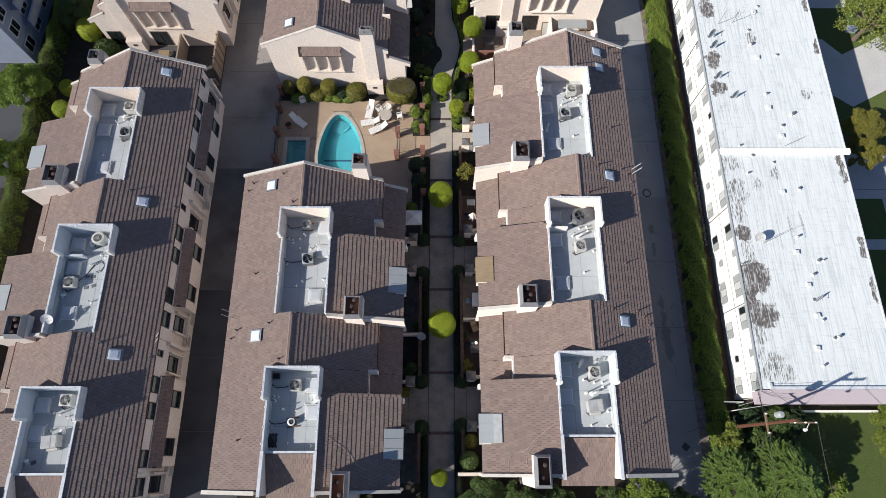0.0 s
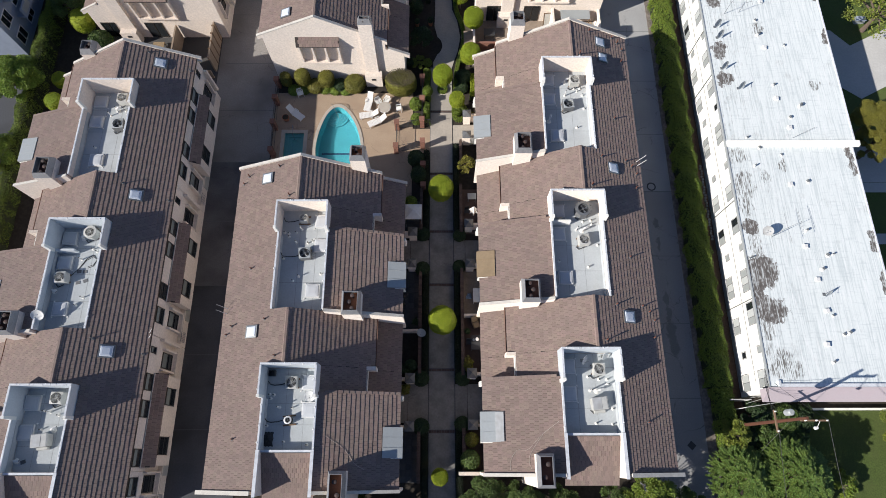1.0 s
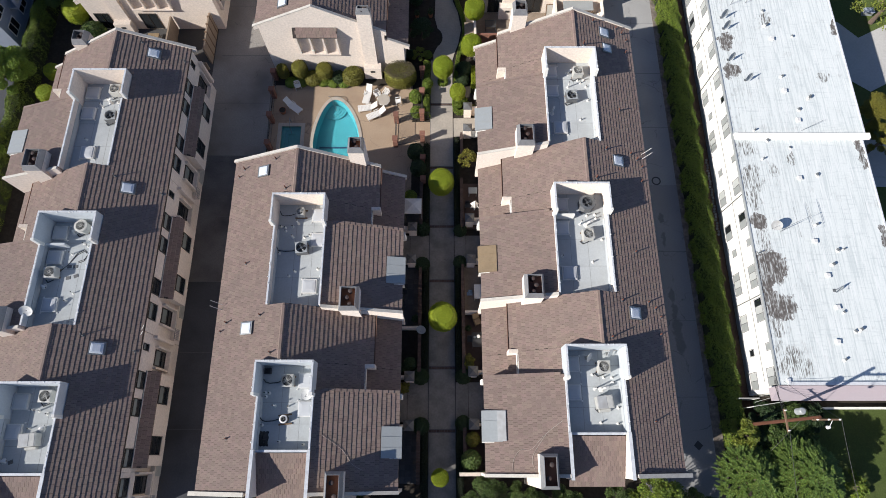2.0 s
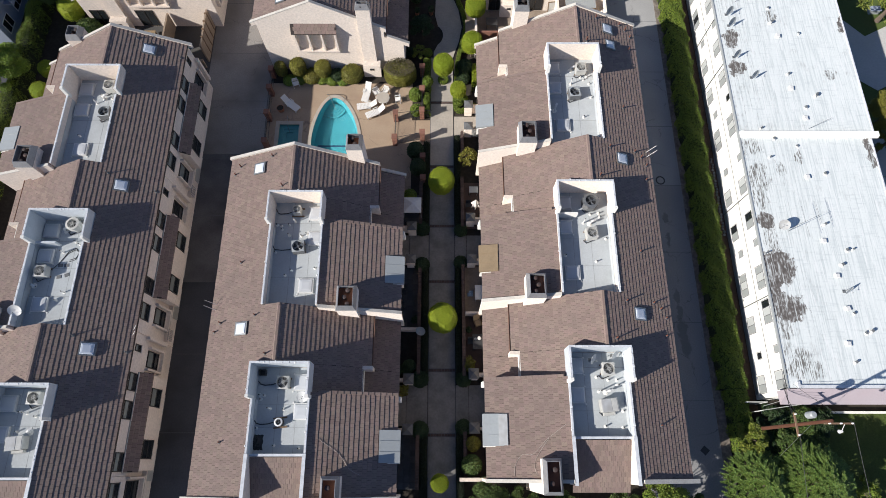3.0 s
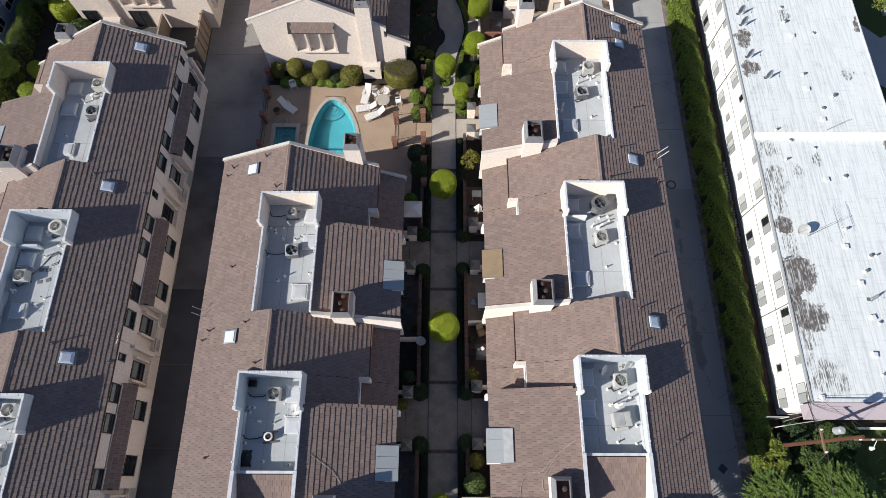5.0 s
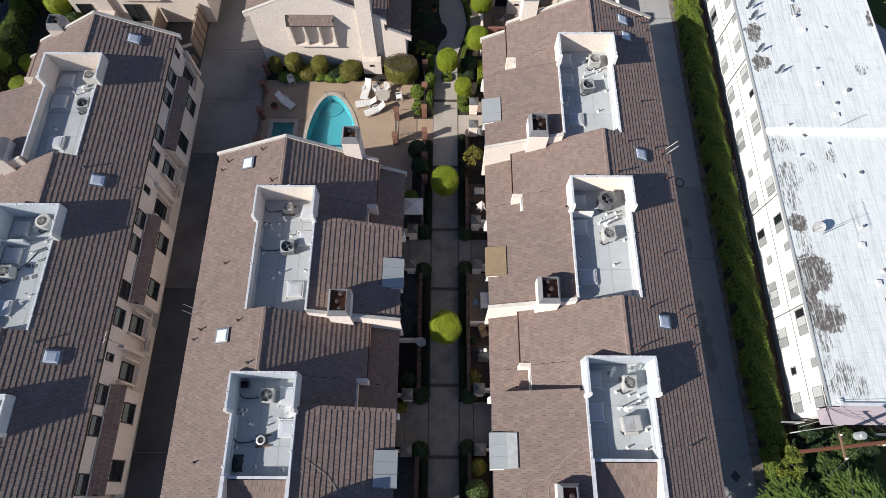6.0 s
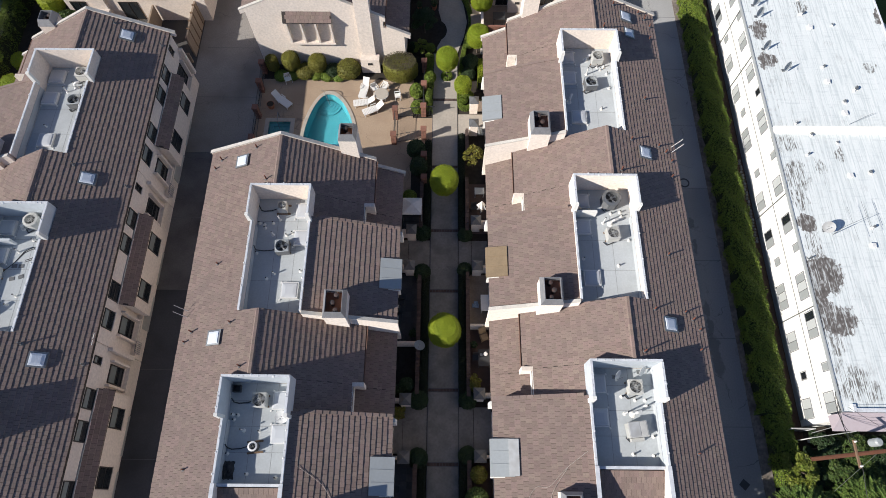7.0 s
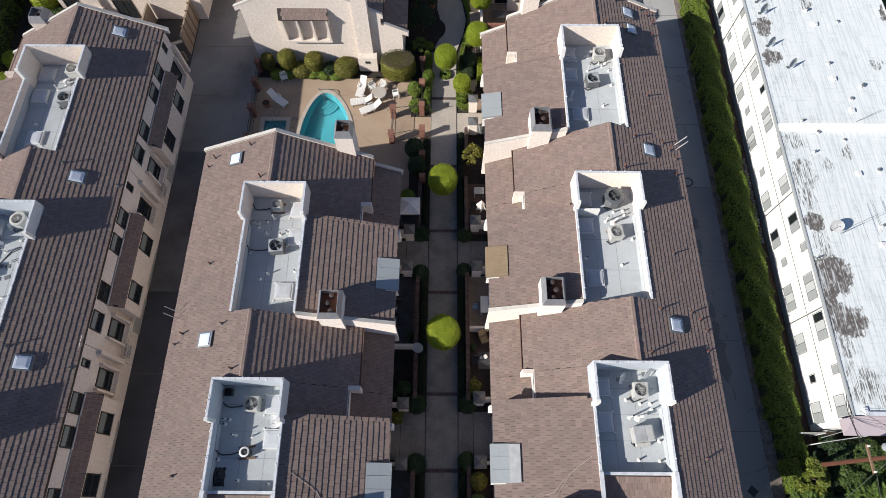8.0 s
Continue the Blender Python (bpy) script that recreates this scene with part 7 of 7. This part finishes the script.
# ---- utility pole ----
up = thing("utility_pole", "red-brown wooden utility pole with crossarms and transformer", "utility pole", at=(23.3, 2.2, -0.05))
part("pole", Geo().drum(0, 0, 0, 10.9, 0.14, 0.10, 12), M["pole_wood"], up)
part("crossarm", Geo().box(-0.15, 1.6, -0.17, -0.07, 10.3, 10.42), M["wood"], up)
part("crossarm", Geo().box(-0.16, -0.06, -0.75, 0.75, 7.3, 7.42), M["wood"], up)
part("transformer", Geo().drum(0.15, 0.5, 8.4, 9.0, 0.22, n=16).drum(0.15, 0.5, 9.0, 9.07, 0.22, 0.15, 16), M["grey_panel"], up, "pale grey transformer drum")
for x, y, z in ((1.5, -0.12, 10.42), (0.8, -0.12, 10.42), (0.1, -0.12, 10.42), (-0.1, -0.65, 7.42), (-0.1, 0.65, 7.42)):
    part("insulator", Geo().drum(x, y, z, z + 0.16, 0.06, 0.04, 8), M["white_metal"], up)
part("lamp", Geo().drum(1.15, -0.55, 9.6, 9.85, 0.12, 0.08, 10).rod((1.15, -0.12, 10.3), (1.15, -0.5, 9.85), 0.02), M["white_metal"], up)
part("stay", Geo().rod((0.1, -0.1, 8.6), (1.4, -2.6, 0.2), 0.012), M["grey_metal"], up)


def tube(points, r, n_=5):
    """One closed tube through the points."""
    g = Geo()
    pts = [Vector(p) for p in points]
    vs = []
    for k, p in enumerate(pts):
        t = (pts[min(k + 1, len(pts) - 1)] - pts[max(k - 1, 0)]).normalized()
        e = t.cross(Vector((0.31, 0.17, 0.94))).normalized()
        f = t.cross(e)
        vs += [tuple(p + e * math.cos(2 * math.pi * i / n_) * r + f * math.sin(2 * math.pi * i / n_) * r) for i in range(n_)]
    m = len(pts)
    fs = [(k * n_ + i, k * n_ + (i + 1) % n_, (k + 1) * n_ + (i + 1) % n_, (k + 1) * n_ + i) for k in range(m - 1) for i in range(n_)]
    return g.add(vs, fs + [tuple(range(n_ - 1, -1, -1)), tuple((m - 1) * n_ + i for i in range(n_))])


def cable(p, q, sag, r=0.012):
    pts = [tuple(p[k] + (q[k] - p[k]) * t / 12 - (sag * 4 * t / 12 * (1 - t / 12) if k == 2 else 0) for k in range(3)) for t in range(13)]
    return tagged(part("overhead_cable", tube(pts, r), M["cable"]), "thin black overhead cable from the utility pole", "cable", "overhead cables")


cable((24.8, 2.08, 10.55), (25.8, -14, 10.4), 0.5, 0.018)
cable((24.8, 2.08, 10.55), (24.6, 5.0, 5.5), 0.2)
for i in range(4):
    cable((23.2 + 0.05 * i, 1.6 + 0.4 * i, 7.5), (24.35, 5.2 + 0.3 * i, 5.1), 0.35 + 0.12 * i, 0.014)
cable((23.2, 1.6, 7.5), (23.0, -14, 7.2), 0.5, 0.016)
paved("wall_low", 24.9, 38, 3.45, 3.6, 0.5, "stucco_white", "low white garden wall below the pink fascia", "wall", 0.5)

# ---- gear on the roof decks ----
DZ = DECK_Z + 0.03


def condenser(pl, u, v, kind, turn=0):
    """An air conditioner's outdoor unit: louvred cabinet, fan ring, grille, blades, feet."""
    x, y, z = pl(u, v, DZ)
    lab = {"square": "pale grey square air conditioner on a roof deck", "round": "dark green-grey round-topped air conditioner on a roof deck", "eight": "dark grey eight-sided air conditioner on a roof deck", "small": "small pale square air conditioner on a roof deck", "drum": "small dark drum-shaped air conditioner on a roof deck", "ring": "pale round-topped air conditioner on a roof deck", "box": "long beige packaged air conditioner on rails on a roof deck"}[kind]
    t = thing("air_conditioner", lab, "air conditioner", "air conditioners", at=(x, y, z))
    t.rotation_euler = (0, 0, radians(turn))
    for a in (-0.3, 0.3):
        part("skid", Geo().box(-0.45, 0.45, a - 0.05, a + 0.05, 0, 0.08), M["wood"], t)
    if kind == "box":
        part("cabinet", Geo().box(-0.52, 0.52, -0.40, 0.40, 0.08, 0.72, 0.01), M["beige_metal"], t)
        part("cover", Geo().box(-0.56, 0.56, -0.44, 0.44, 0.72, 0.77, 0.02), M["beige_metal"], t)
        part("duct", Geo().box(-0.4, 0.4, -0.62, -0.41, 0.08, 0.35, 0.03), M["beige_metal"], t)
        part("top_panel", Geo().box(-0.5, 0.12, -0.4, 0.4, 0.772, 0.79, 0.01), M["sheet"], t, "duller top panel")
        part("top_panel", Geo().box(0.14, 0.5, -0.4, 0.4, 0.772, 0.79, 0.01), M["beige_metal"], t)
        return t
    n = {"square": 4, "round": 4, "eight": 8, "small": 4, "drum": 12, "ring": 8}[kind]
    h = {"square": 0.70, "round": 0.68, "eight": 0.85, "small": 0.7, "drum": 0.6, "ring": 0.75}[kind]
    r = {"square": 0.56, "round": 0.6, "eight": 0.62, "small": 0.40, "drum": 0.27, "ring": 0.5}[kind]
    g = Geo()
    off = math.pi / n

    def ring(rr, z):
        return [(rr * math.cos(off + 2 * math.pi * i / n), rr * math.sin(off + 2 * math.pi * i / n), z) for i in range(n)]
    lev = [ring(r, 0.08)]
    for k in range(7):
        zz = 0.12 + (h - 0.2) * k / 7
        lev += [ring(r, zz), ring(r * 0.965, zz + 0.02), ring(r, zz + 0.05)]
    lev += [ring(r * 1.03, h - 0.06), ring(r * 1.03, h)]
    vs = [p for l_ in lev for p in l_]
    fs = [(j * n + i, j * n + (i + 1) % n, (j + 1) * n + (i + 1) % n, (j + 1) * n + i) for j in range(len(lev) - 1) for i in range(n)]
    mat = {"square": "beige_metal", "round": "lead", "eight": "lead", "small": "beige_metal", "drum": "dark_metal", "ring": "beige_metal"}[kind]
    part("cabinet", g.add(vs, fs), M[mat], t)
    m, q = 24, r * 0.66
    top = Geo()
    outer = []
    for i in range(m):
        a = 2 * math.pi * i / m
        k = r * 1.03 * math.cos(math.pi / n) / math.cos((a - off) % (2 * math.pi / n) - math.pi / n)
        outer.append((k * math.cos(a), k * math.sin(a), h))
    top.add(outer + [(q * math.cos(2 * math.pi * i / m), q * math.sin(2 * math.pi * i / m), h + 0.03) for i in range(m)] + [(q * 0.97 * math.cos(2 * math.pi * i / m), q * 0.97 * math.sin(2 * math.pi * i / m), h - 0.25) for i in range(m)],
            [(i, (i + 1) % m, m + (i + 1) % m, m + i) for i in range(m)] + [(m + i, m + (i + 1) % m, 2 * m + (i + 1) % m, 2 * m + i) for i in range(m)])
    part("fan_ring", top, M[{"square": "beige_metal", "round": "grey_panel", "eight": "grey_metal", "small": "beige_metal", "drum": "white_metal", "ring": "beige_metal"}[kind]], t)
    part("well", Geo().drum(0, 0, h - 0.27, h - 0.25, q * 0.97, n=24), M["dark_metal"], t)
    fan = Geo().drum(0, 0, h - 0.22, h - 0.06, q * 0.22, n=10)
    for i in range(4):
        a = i * math.pi / 2 + 0.4
        ca, sa = math.cos(a), math.sin(a)
        fan.add([(q * 0.2 * ca, q * 0.2 * sa, h - 0.15), (q * 0.9 * math.cos(a - 0.3), q * 0.9 * math.sin(a - 0.3), h - 0.18), (q * 0.9 * math.cos(a + 0.35), q * 0.9 * math.sin(a + 0.35), h - 0.11)], [(0, 1, 2)])
    part("fan", fan, M["grey_metal"], t)
    gr = Geo()
    pale = kind in ("square", "small", "ring")
    wires = 26 if pale else 10
    for i in range(wires):
        a = 2 * math.pi * i / wires
        gr.rod((q * 0.12 * math.cos(a), q * 0.12 * math.sin(a), h + 0.025), (q * math.cos(a), q * math.sin(a), h + 0.03), 0.006, 4)
    part("grille", gr, M["beige_metal" if pale else "dark_metal"], t)
    return t


def vent(pl, u, v, h=0.3, r=0.045):
    x, y, z = pl(u, v, DZ)
    t = thing("vent_pipe", "white vent pipe in a sealed collar on a grey roof deck", "vent pipe", "vent pipes on the decks", at=(x, y, z))
    part("flashing", Geo().drum(0, 0, 0, 0.02, 0.12, 0.09, 9).drum(0, 0, 0.02, 0.09, 0.075, 0.055, 9), M["stucco_white"], t)
    part("pipe", Geo().drum(0, 0, 0.08, h, r, n=9), M["white_metal"], t)
    part("cap", Geo().drum(0, 0, h, h + 0.03, r * 1.1, r * 0.9, 9), M["dark_metal"], t)


def bent_vent(pl, u, v, turn):
    """A fat white pipe bent over at its top."""
    x, y, z = pl(u, v, DZ)
    t = thing("bent_vent", "white pipe bent over above a grey roof deck", "vent pipe", "bent pipes on the decks", at=(x, y, z))
    c, s_ = math.cos(turn), math.sin(turn)
    part("flashing", Geo().drum(0, 0, 0, 0.05, 0.2, 0.13, 10), M["stucco_white"], t)
    part("pipe", tube([(0, 0, 0.03), (0, 0, 0.3), (0.06 * c, 0.06 * s_, 0.42), (0.2 * c, 0.2 * s_, 0.48), (0.42 * c, 0.42 * s_, 0.42)], 0.085, 9), M["white_metal"], t)
    part("mouth", Geo().rod((0.42 * c, 0.42 * s_, 0.42), (0.44 * c, 0.44 * s_, 0.413), 0.07, 9), M["dark_metal"], t)


def pipe_run(pl, pts, label="dark insulated pipe lying across a roof deck"):
    tagged(part("pipe_line", tube([pl(u, v, DZ + z) for u, v, z in pts], 0.035, 6), M["dark_metal"]), label, "pipe", "pipes on the decks")


def floor_mat(pl, u, v, turn):
    x, y, z = pl(u, v, DZ)
    t = tagged(part("rubber_mat", Geo().box(-0.17, 0.17, -0.13, 0.13, 0, 0.03, 0.01), M["lead"]), "small dark rubber mat on a roof deck", "mat", "mats on the decks")
    t.matrix_world = pose(x, y, z, 0, 0, turn)


def furnish(pl, house, d, units, domes, vents, bends=(), piped=False):
    """Sets the gear of one roof deck: its air conditioners with their pipes, its flat skylights and its vent pipes."""
    for i, (kind, u, v) in enumerate(units):
        condenser(pl, u, d + v, kind, 6 * i)
        if piped:
            pipe_run(pl, ((u + 0.35, d + v + 0.05, 0.12), (u + 0.8, d + v - 0.08, 0.05), (u + 1.3, d + v - 0.12, 0.05), (12.12, d + v - 0.05, 0.06), (12.17, d + v + 0.1, 0.4)))
        else:
            pipe_run(pl, ((u + 0.1, d + v - 0.45, 0.15), (u - 0.35, d + v - 0.62, 0.05), (u - 0.55, d + v - 0.4, 0.04)))
    for u, v in domes:
        flat_skylight(pl, house, u, d + v)
    for q in vents:
        vent(pl, q[0], d + q[1], q[2] if len(q) > 2 else 0.27)
    for u, v, turn in bends:
        bent_vent(pl, u, d + v, turn)


furnish(place_r, R1, 31.3, (("square", 11.22, -1.42), ("round", 10.54, -3.75)), ((9.05, -1.15), (9.05, -3.04), (9.53, -6.5)), ((10.4, -2.63, 0.75), (11.23, -1.95), (11.45, -2.2), (11.73, -1.95), (11.95, -3.9), (11.21, -5.72), (11.9, -2.6)), ((10.45, -1.3, 0.3), (8.93, -5.12, 1.2)))
furnish(place_r, R1, 19.2, (("eight", 10.96, -1.2), ("square", 10.88, -3.66)), ((9.1, -1.13), (9.05, -3.04), (9.36, -6.57)), ((10.45, -2.67, 0.8), (11.01, -2.0), (11.63, -1.9), (11.68, -2.2), (12.0, -3.93), (11.15, -5.69), (8.96, -5.23)), ((10.9, -2.75, 0.4),))
furnish(place_r, R1, 7.15, (("square", 11.13, -1.37), ("box", 10.96, -3.75)), ((9.03, -1.13), (9.0, -3.06)), ((10.42, -1.85), (11.19, -2.05), (11.77, -2.05), (11.76, -2.4, 0.5), (10.5, -2.82, 0.8), (12.0, -4.07), (10.75, -5.04), (11.89, -5.12)), ((10.95, -2.85, 0.3),))
furnish(place_m, M1, 18.3, (("small", 10.62, -1.0), ("round", 10.31, -3.85)), ((9.25, -1.12), (9.2, -3.09), (9.62, -6.68)), ((12.1, -2.0), (11.77, -2.09), (11.72, -2.35), (11.22, -2.0), (11.14, -2.83, 0.5), (10.8, -1.75, 0.75), (10.25, -2.85), (12.04, -4.12), (10.75, -5.54, 0.45), (11.19, -5.87), (9.1, -5.33), (9.9, -2.69)), piped=True)
furnish(place_m, M1, 6.1, (("square", 10.52, -1.24), ("drum", 10.57, -3.77)), ((9.32, -1.2), (9.22, -3.07)), ((12.1, -2.0), (11.8, -2.03), (12.0, -2.28), (11.34, -2.88, 0.75), (10.45, -2.91), (12.1, -4.12), (10.88, -5.19), (9.25, -5.37)), piped=True)
furnish(place_l, L1, 29.1, (("square", 11.03, -1.06), ("round", 11.1, -3.5)), ((9.03, -1.12), (9.01, -3.04), (9.65, -6.6)), ((10.33, -1.68), (10.04, -2.39, 0.6), (11.19, -1.95), (11.5, -2.3), (9.3, -5.4), (11.6, -5.6)), ((10.6, -2.0, 0.5),))
furnish(place_l, L1, 16.85, (("ring", 10.74, -0.75), ("square", 9.17, -4.3)), ((8.97, -1.08), (8.96, -3.03), (9.36, -6.6)), ((10.86, -1.9), (11.2, -2.1), (10.15, -2.72, 0.5), (10.82, -5.71, 0.4), (10.4, -6.3)), ((8.6, -5.22, -0.4), (9.98, -1.05, 0.2)))
furnish(place_l, L1, 4.7, (("square", 10.8, -0.87), ("box", 10.28, -3.68)), ((8.9, -1.17), (8.86, -3.14)), ((9.77, -1.7), (10.23, -1.78, 0.6), (10.83, -1.98), (11.28, -2.21), (9.84, -2.94)), ((8.6, -5.0, 0.1), (10.7, -3.0, 0.6)))
for u, v, a in ((10.12, 13.16, 5), (10.56, 13.16, 8), (10.74, 12.44, 25), (10.2, 12.3, 10)):
    floor_mat(place_l, u, v, a)
floor_mat(place_l, 9.05, -0.35, 20)
dish("satellite_dish", *place_r(10.1, 6.45, DZ), 0.36, (0.75, -0.5, 0.45), "white satellite dish on a roof deck", "white_metal")
dish("satellite_dish", *place_r(11.6, 6.75, DZ), 0.34, (0.6, -0.6, 0.45), "white satellite dish on a roof deck", "white_metal")
dish("satellite_dish", *place_l(8.5, 9.6, DZ + 0.5), 0.42, (0.3, -0.7, 0.8), "white satellite dish on a roof deck edge", "white_metal")
dish("satellite_dish", *place_m(9.15, 3.95, DZ), 0.38, (0.1, -0.4, 0.9), "white satellite dish beside a deck skylight", "white_metal")
part("screen", Geo(place_r).box(8.5, 9.95, 16.95, 17.1, DZ, DZ + 0.75), M["stucco_white"], R1, "low white screen wall on the deck")
part("screen", Geo(place_l).box(8.42, 9.85, 14.6, 14.75, DZ, DZ + 0.75), M["coated_wall"], L1, "low pale screen wall on the deck")
crate = thing("storage_crate", "black open crate in the corner of a roof deck", "crate", at=place_m(12.0, 5.55, DZ))
part("crate", Geo().box(-0.22, 0.22, -0.2, 0.2, 0, 0.04).box(-0.22, -0.19, -0.2, 0.2, 0.04, 0.35).box(0.19, 0.22, -0.2, 0.2, 0.04, 0.35).box(-0.19, 0.19, -0.2, -0.17, 0.04, 0.35).box(-0.19, 0.19, 0.17, 0.2, 0.04, 0.35), M["dark_metal"], crate)
bag = thing("refuse_bag", "crumpled black sheet heaped on a roof deck", "bag", at=place_m(12.0, 1.1, DZ))
heap, m = Geo(), 11
heap.add([(0.8 * (i / (m - 1) - 0.5) + 0.03 * math.sin(9 * i + 5 * j), 0.95 * (j / (m - 1) - 0.5) + 0.03 * math.cos(7 * j + 4 * i), max(0.0, 0.24 - 0.9 * ((i / (m - 1) - 0.5) ** 2 + (j / (m - 1) - 0.5) ** 2)) * (0.7 + 0.3 * math.sin(2.3 * i * j + i)) + 0.012) for j in range(m) for i in range(m)],
         [(j * m + i, j * m + i + 1, (j + 1) * m + i + 1, (j + 1) * m + i) for j in range(m - 1) for i in range(m - 1)])
part("sheet", heap, M["cable"], bag).modifiers.new("thickness", "SOLIDIFY").thickness = 0.01

# black leads over a deck
for off in (0.0, 0.12):
    pts = [(9.5, 12.75), (10.0, 13.3), (10.5, 14.05 + off), (11.0, 14.35 + off), (11.3, 14.1), (11.1, 13.7 - off), (10.7, 13.55 - off)]
    tagged(part("deck_lead", tube([place_l(u, v, DZ + 0.025) for u, v in pts], 0.022, 5), M["cable"]), "thin black lead curving over a roof deck", "cable", "leads on the decks")


# rusty vent pipes and aerials on the tile slopes
def roof_pipe(pl, u, v, zf, h, lean=0.0):
    x, y, z = pl(u, v, zf(u) + 0.03)
    t = thing("tile_vent", "thin metal vent pipe through a tile roof" if pl is place_l else "rusty red-brown vent pipe through a tile roof", "vent pipe", "rusty pipes in the tile roofs", at=(x, y, z))
    part("pipe", Geo().rod((0, 0, -0.05), (lean, 0, h), 0.045, 8), M["lead" if pl is place_l else "rust"], t)
    part("flashing", Geo().drum(0, 0, -0.03, 0.05, 0.13, 0.07, 8), M["lead"], t)


for pl, ds in ((place_r, (31.3, 19.2, 7.15)), (place_m, (18.3, 6.1)), (place_l, (29.1, 16.85, 4.7))):
    for d in ds:
        for du, dv, h in ((12.7, 3.2, 0.35), (15.4, 2.9, 0.45), (15.8, 2.3, 0.3), (15.6, 1.0, 0.35), (11.6, 0.5, 0.45), (14.3, -5.0, 0.3), (14.9, 3.3, 0.3)):
            if pl is place_r or du not in (14.9, 15.6) and (pl is place_m or du in (12.7, 15.8)):
                roof_pipe(pl, du, d + dv, z_back, h)
for pl, v in ((place_r, 22.3), (place_m, 10.0), (place_l, 8.2)):
    for k in (0.0, 0.4):
        x, y, z = pl(15.95, v + k, z_back(15.95))
        a = thing("roof_aerial", "slanting pale metal rod at the eaves of a tile roof", "aerial", "eaves rods", at=(x, y, z))
        s = 1 if pl is not place_m else -1
        part("rod", Geo().rod((0, 0, 0), (s * 0.55, 0.1, 0.9), 0.02, 6), M["white_metal"], a)


def loose_cable(pl, pts, zf):
    """A pale cable lying on a tile slope, smoothed through its points."""
    line = []
    n_ = len(pts)
    for i in range(n_ - 1):
        p0, p1, p2, p3 = pts[max(i - 1, 0)], pts[i], pts[i + 1], pts[min(i + 2, n_ - 1)]
        for k in range(8):
            t = k / 8
            q = [0.5 * (2 * p1[c] + (p2[c] - p0[c]) * t + (2 * p0[c] - 5 * p1[c] + 4 * p2[c] - p3[c]) * t * t + (3 * p1[c] - p0[c] - 3 * p2[c] + p3[c]) * t ** 3) for c in (0, 1)]
            line.append(pl(q[0], q[1], zf(q[0]) + 0.06))
    tagged(part("loose_cable", tube(line, 0.011), M["pole_cable"]), "pale loose cable lying on a tile roof", "cable", "loose cables")


M["pole_cable"] = material("pale_cable_sheath", (0.45, 0.40, 0.35), 0.6)
loose_cable(place_r, ((8.0, 2.2), (6.8, 1.3), (5.9, 0.4), (5.2, 0.35), (4.75, -0.3), (4.7, -1.0)), z_c)
loose_cable(place_r, ((6.9, 1.35), (6.1, 0.2), (5.95, -0.4), (6.1, -0.9)), z_c)
loose_cable(place_m, ((7.9, 1.3), (6.6, 0.4), (5.9, -0.5), (5.2, -0.9)), z_c)
# ---- roof tiles ----
def tile_shape(sign, span, width, fall, z0):
    """One roof tile: its lower edge thick, proud and undercut. sign: the way in x from the lower to the upper edge."""
    w = width - 0.014
    z1, gap = 0.001, z0 * 0.4
    v = [(0, 0, gap), (0, w, gap), (0, w, z0), (0, 0, z0), (sign * span, 0, fall + z1), (sign * span, w, fall + z1), (sign * span, 0, fall), (sign * span, w, fall)]
    f = [(0, 1, 2, 3), (3, 2, 5, 4), (0, 3, 4, 6), (1, 7, 5, 2)]
    return v, f if sign < 0 else [tuple(reversed(q)) for q in f]


def x0_of(place):
    return place(0, 0, 0)[0]


def lay_tiles():
    for r, (place, side, planes, house) in enumerate(TILES):
        quota = 300 if r < 3 else 0
        lip = 0.033 if x0_of(place) > -1 and side > 0 else 0.041
        for pl, tiles, down in planes:
            verts, faces = [], []
            shared = {}
            for lo, hi, a, b, zf in tiles:
                p, q = place(lo, a, zf(lo)), place(hi, a, zf(hi))
                y0 = min(place(lo, a, 0)[1], place(lo, b, 0)[1])
                sign = 1 if q[0] > p[0] else -1
                jig = random.uniform(-0.003, 0.005)
                slip = random.uniform(-0.010, 0.012)
                full = b - a > TILE_W - 0.01
                pick = quota > 0 and full and zf is z_c and y0 < {0: 5.4, 1: 4.3, 2: 15.2}[r] and (r != 2 or y0 > 8.4)
                if pick:
                    key = (sign, round(abs(q[0] - p[0]), 3))
                    if key not in shared:
                        v, f = tile_shape(sign, abs(q[0] - p[0]), TILE_W, q[2] - p[2], lip)
                        me = bpy.data.meshes.new("roof_tile")
                        me.from_pydata(v, [], f)
                        me.materials.append(M["tile"])
                        shared[key] = me
                    ob = new("roof_tile", shared[key])
                    ob.parent, ob.location = pl, (p[0] + sign * slip, y0 + 0.009, p[2] + jig + slip * (q[2] - p[2]) / abs(q[0] - p[0]))
                    quota -= 1
                    continue
                v, f = tile_shape(sign, abs(q[0] - p[0]), b - a, q[2] - p[2], lip)
                k = len(verts)
                drop = slip * (q[2] - p[2]) / abs(q[0] - p[0])
                verts += [(p[0] + x + sign * slip, y0 + 0.009 + y, p[2] + z + jig + drop) for x, y, z in v]
                faces += [tuple(k + i for i in t) for t in f]
            if verts:
                me = bpy.data.meshes.new("roof_tile_field")
                me.from_pydata(verts, [], faces)
                me.materials.append(M["tile"])
                ob = new("roof_tile_field", me)
                ob.parent = pl
                tagged(ob, kind="stuff")


lay_tiles()
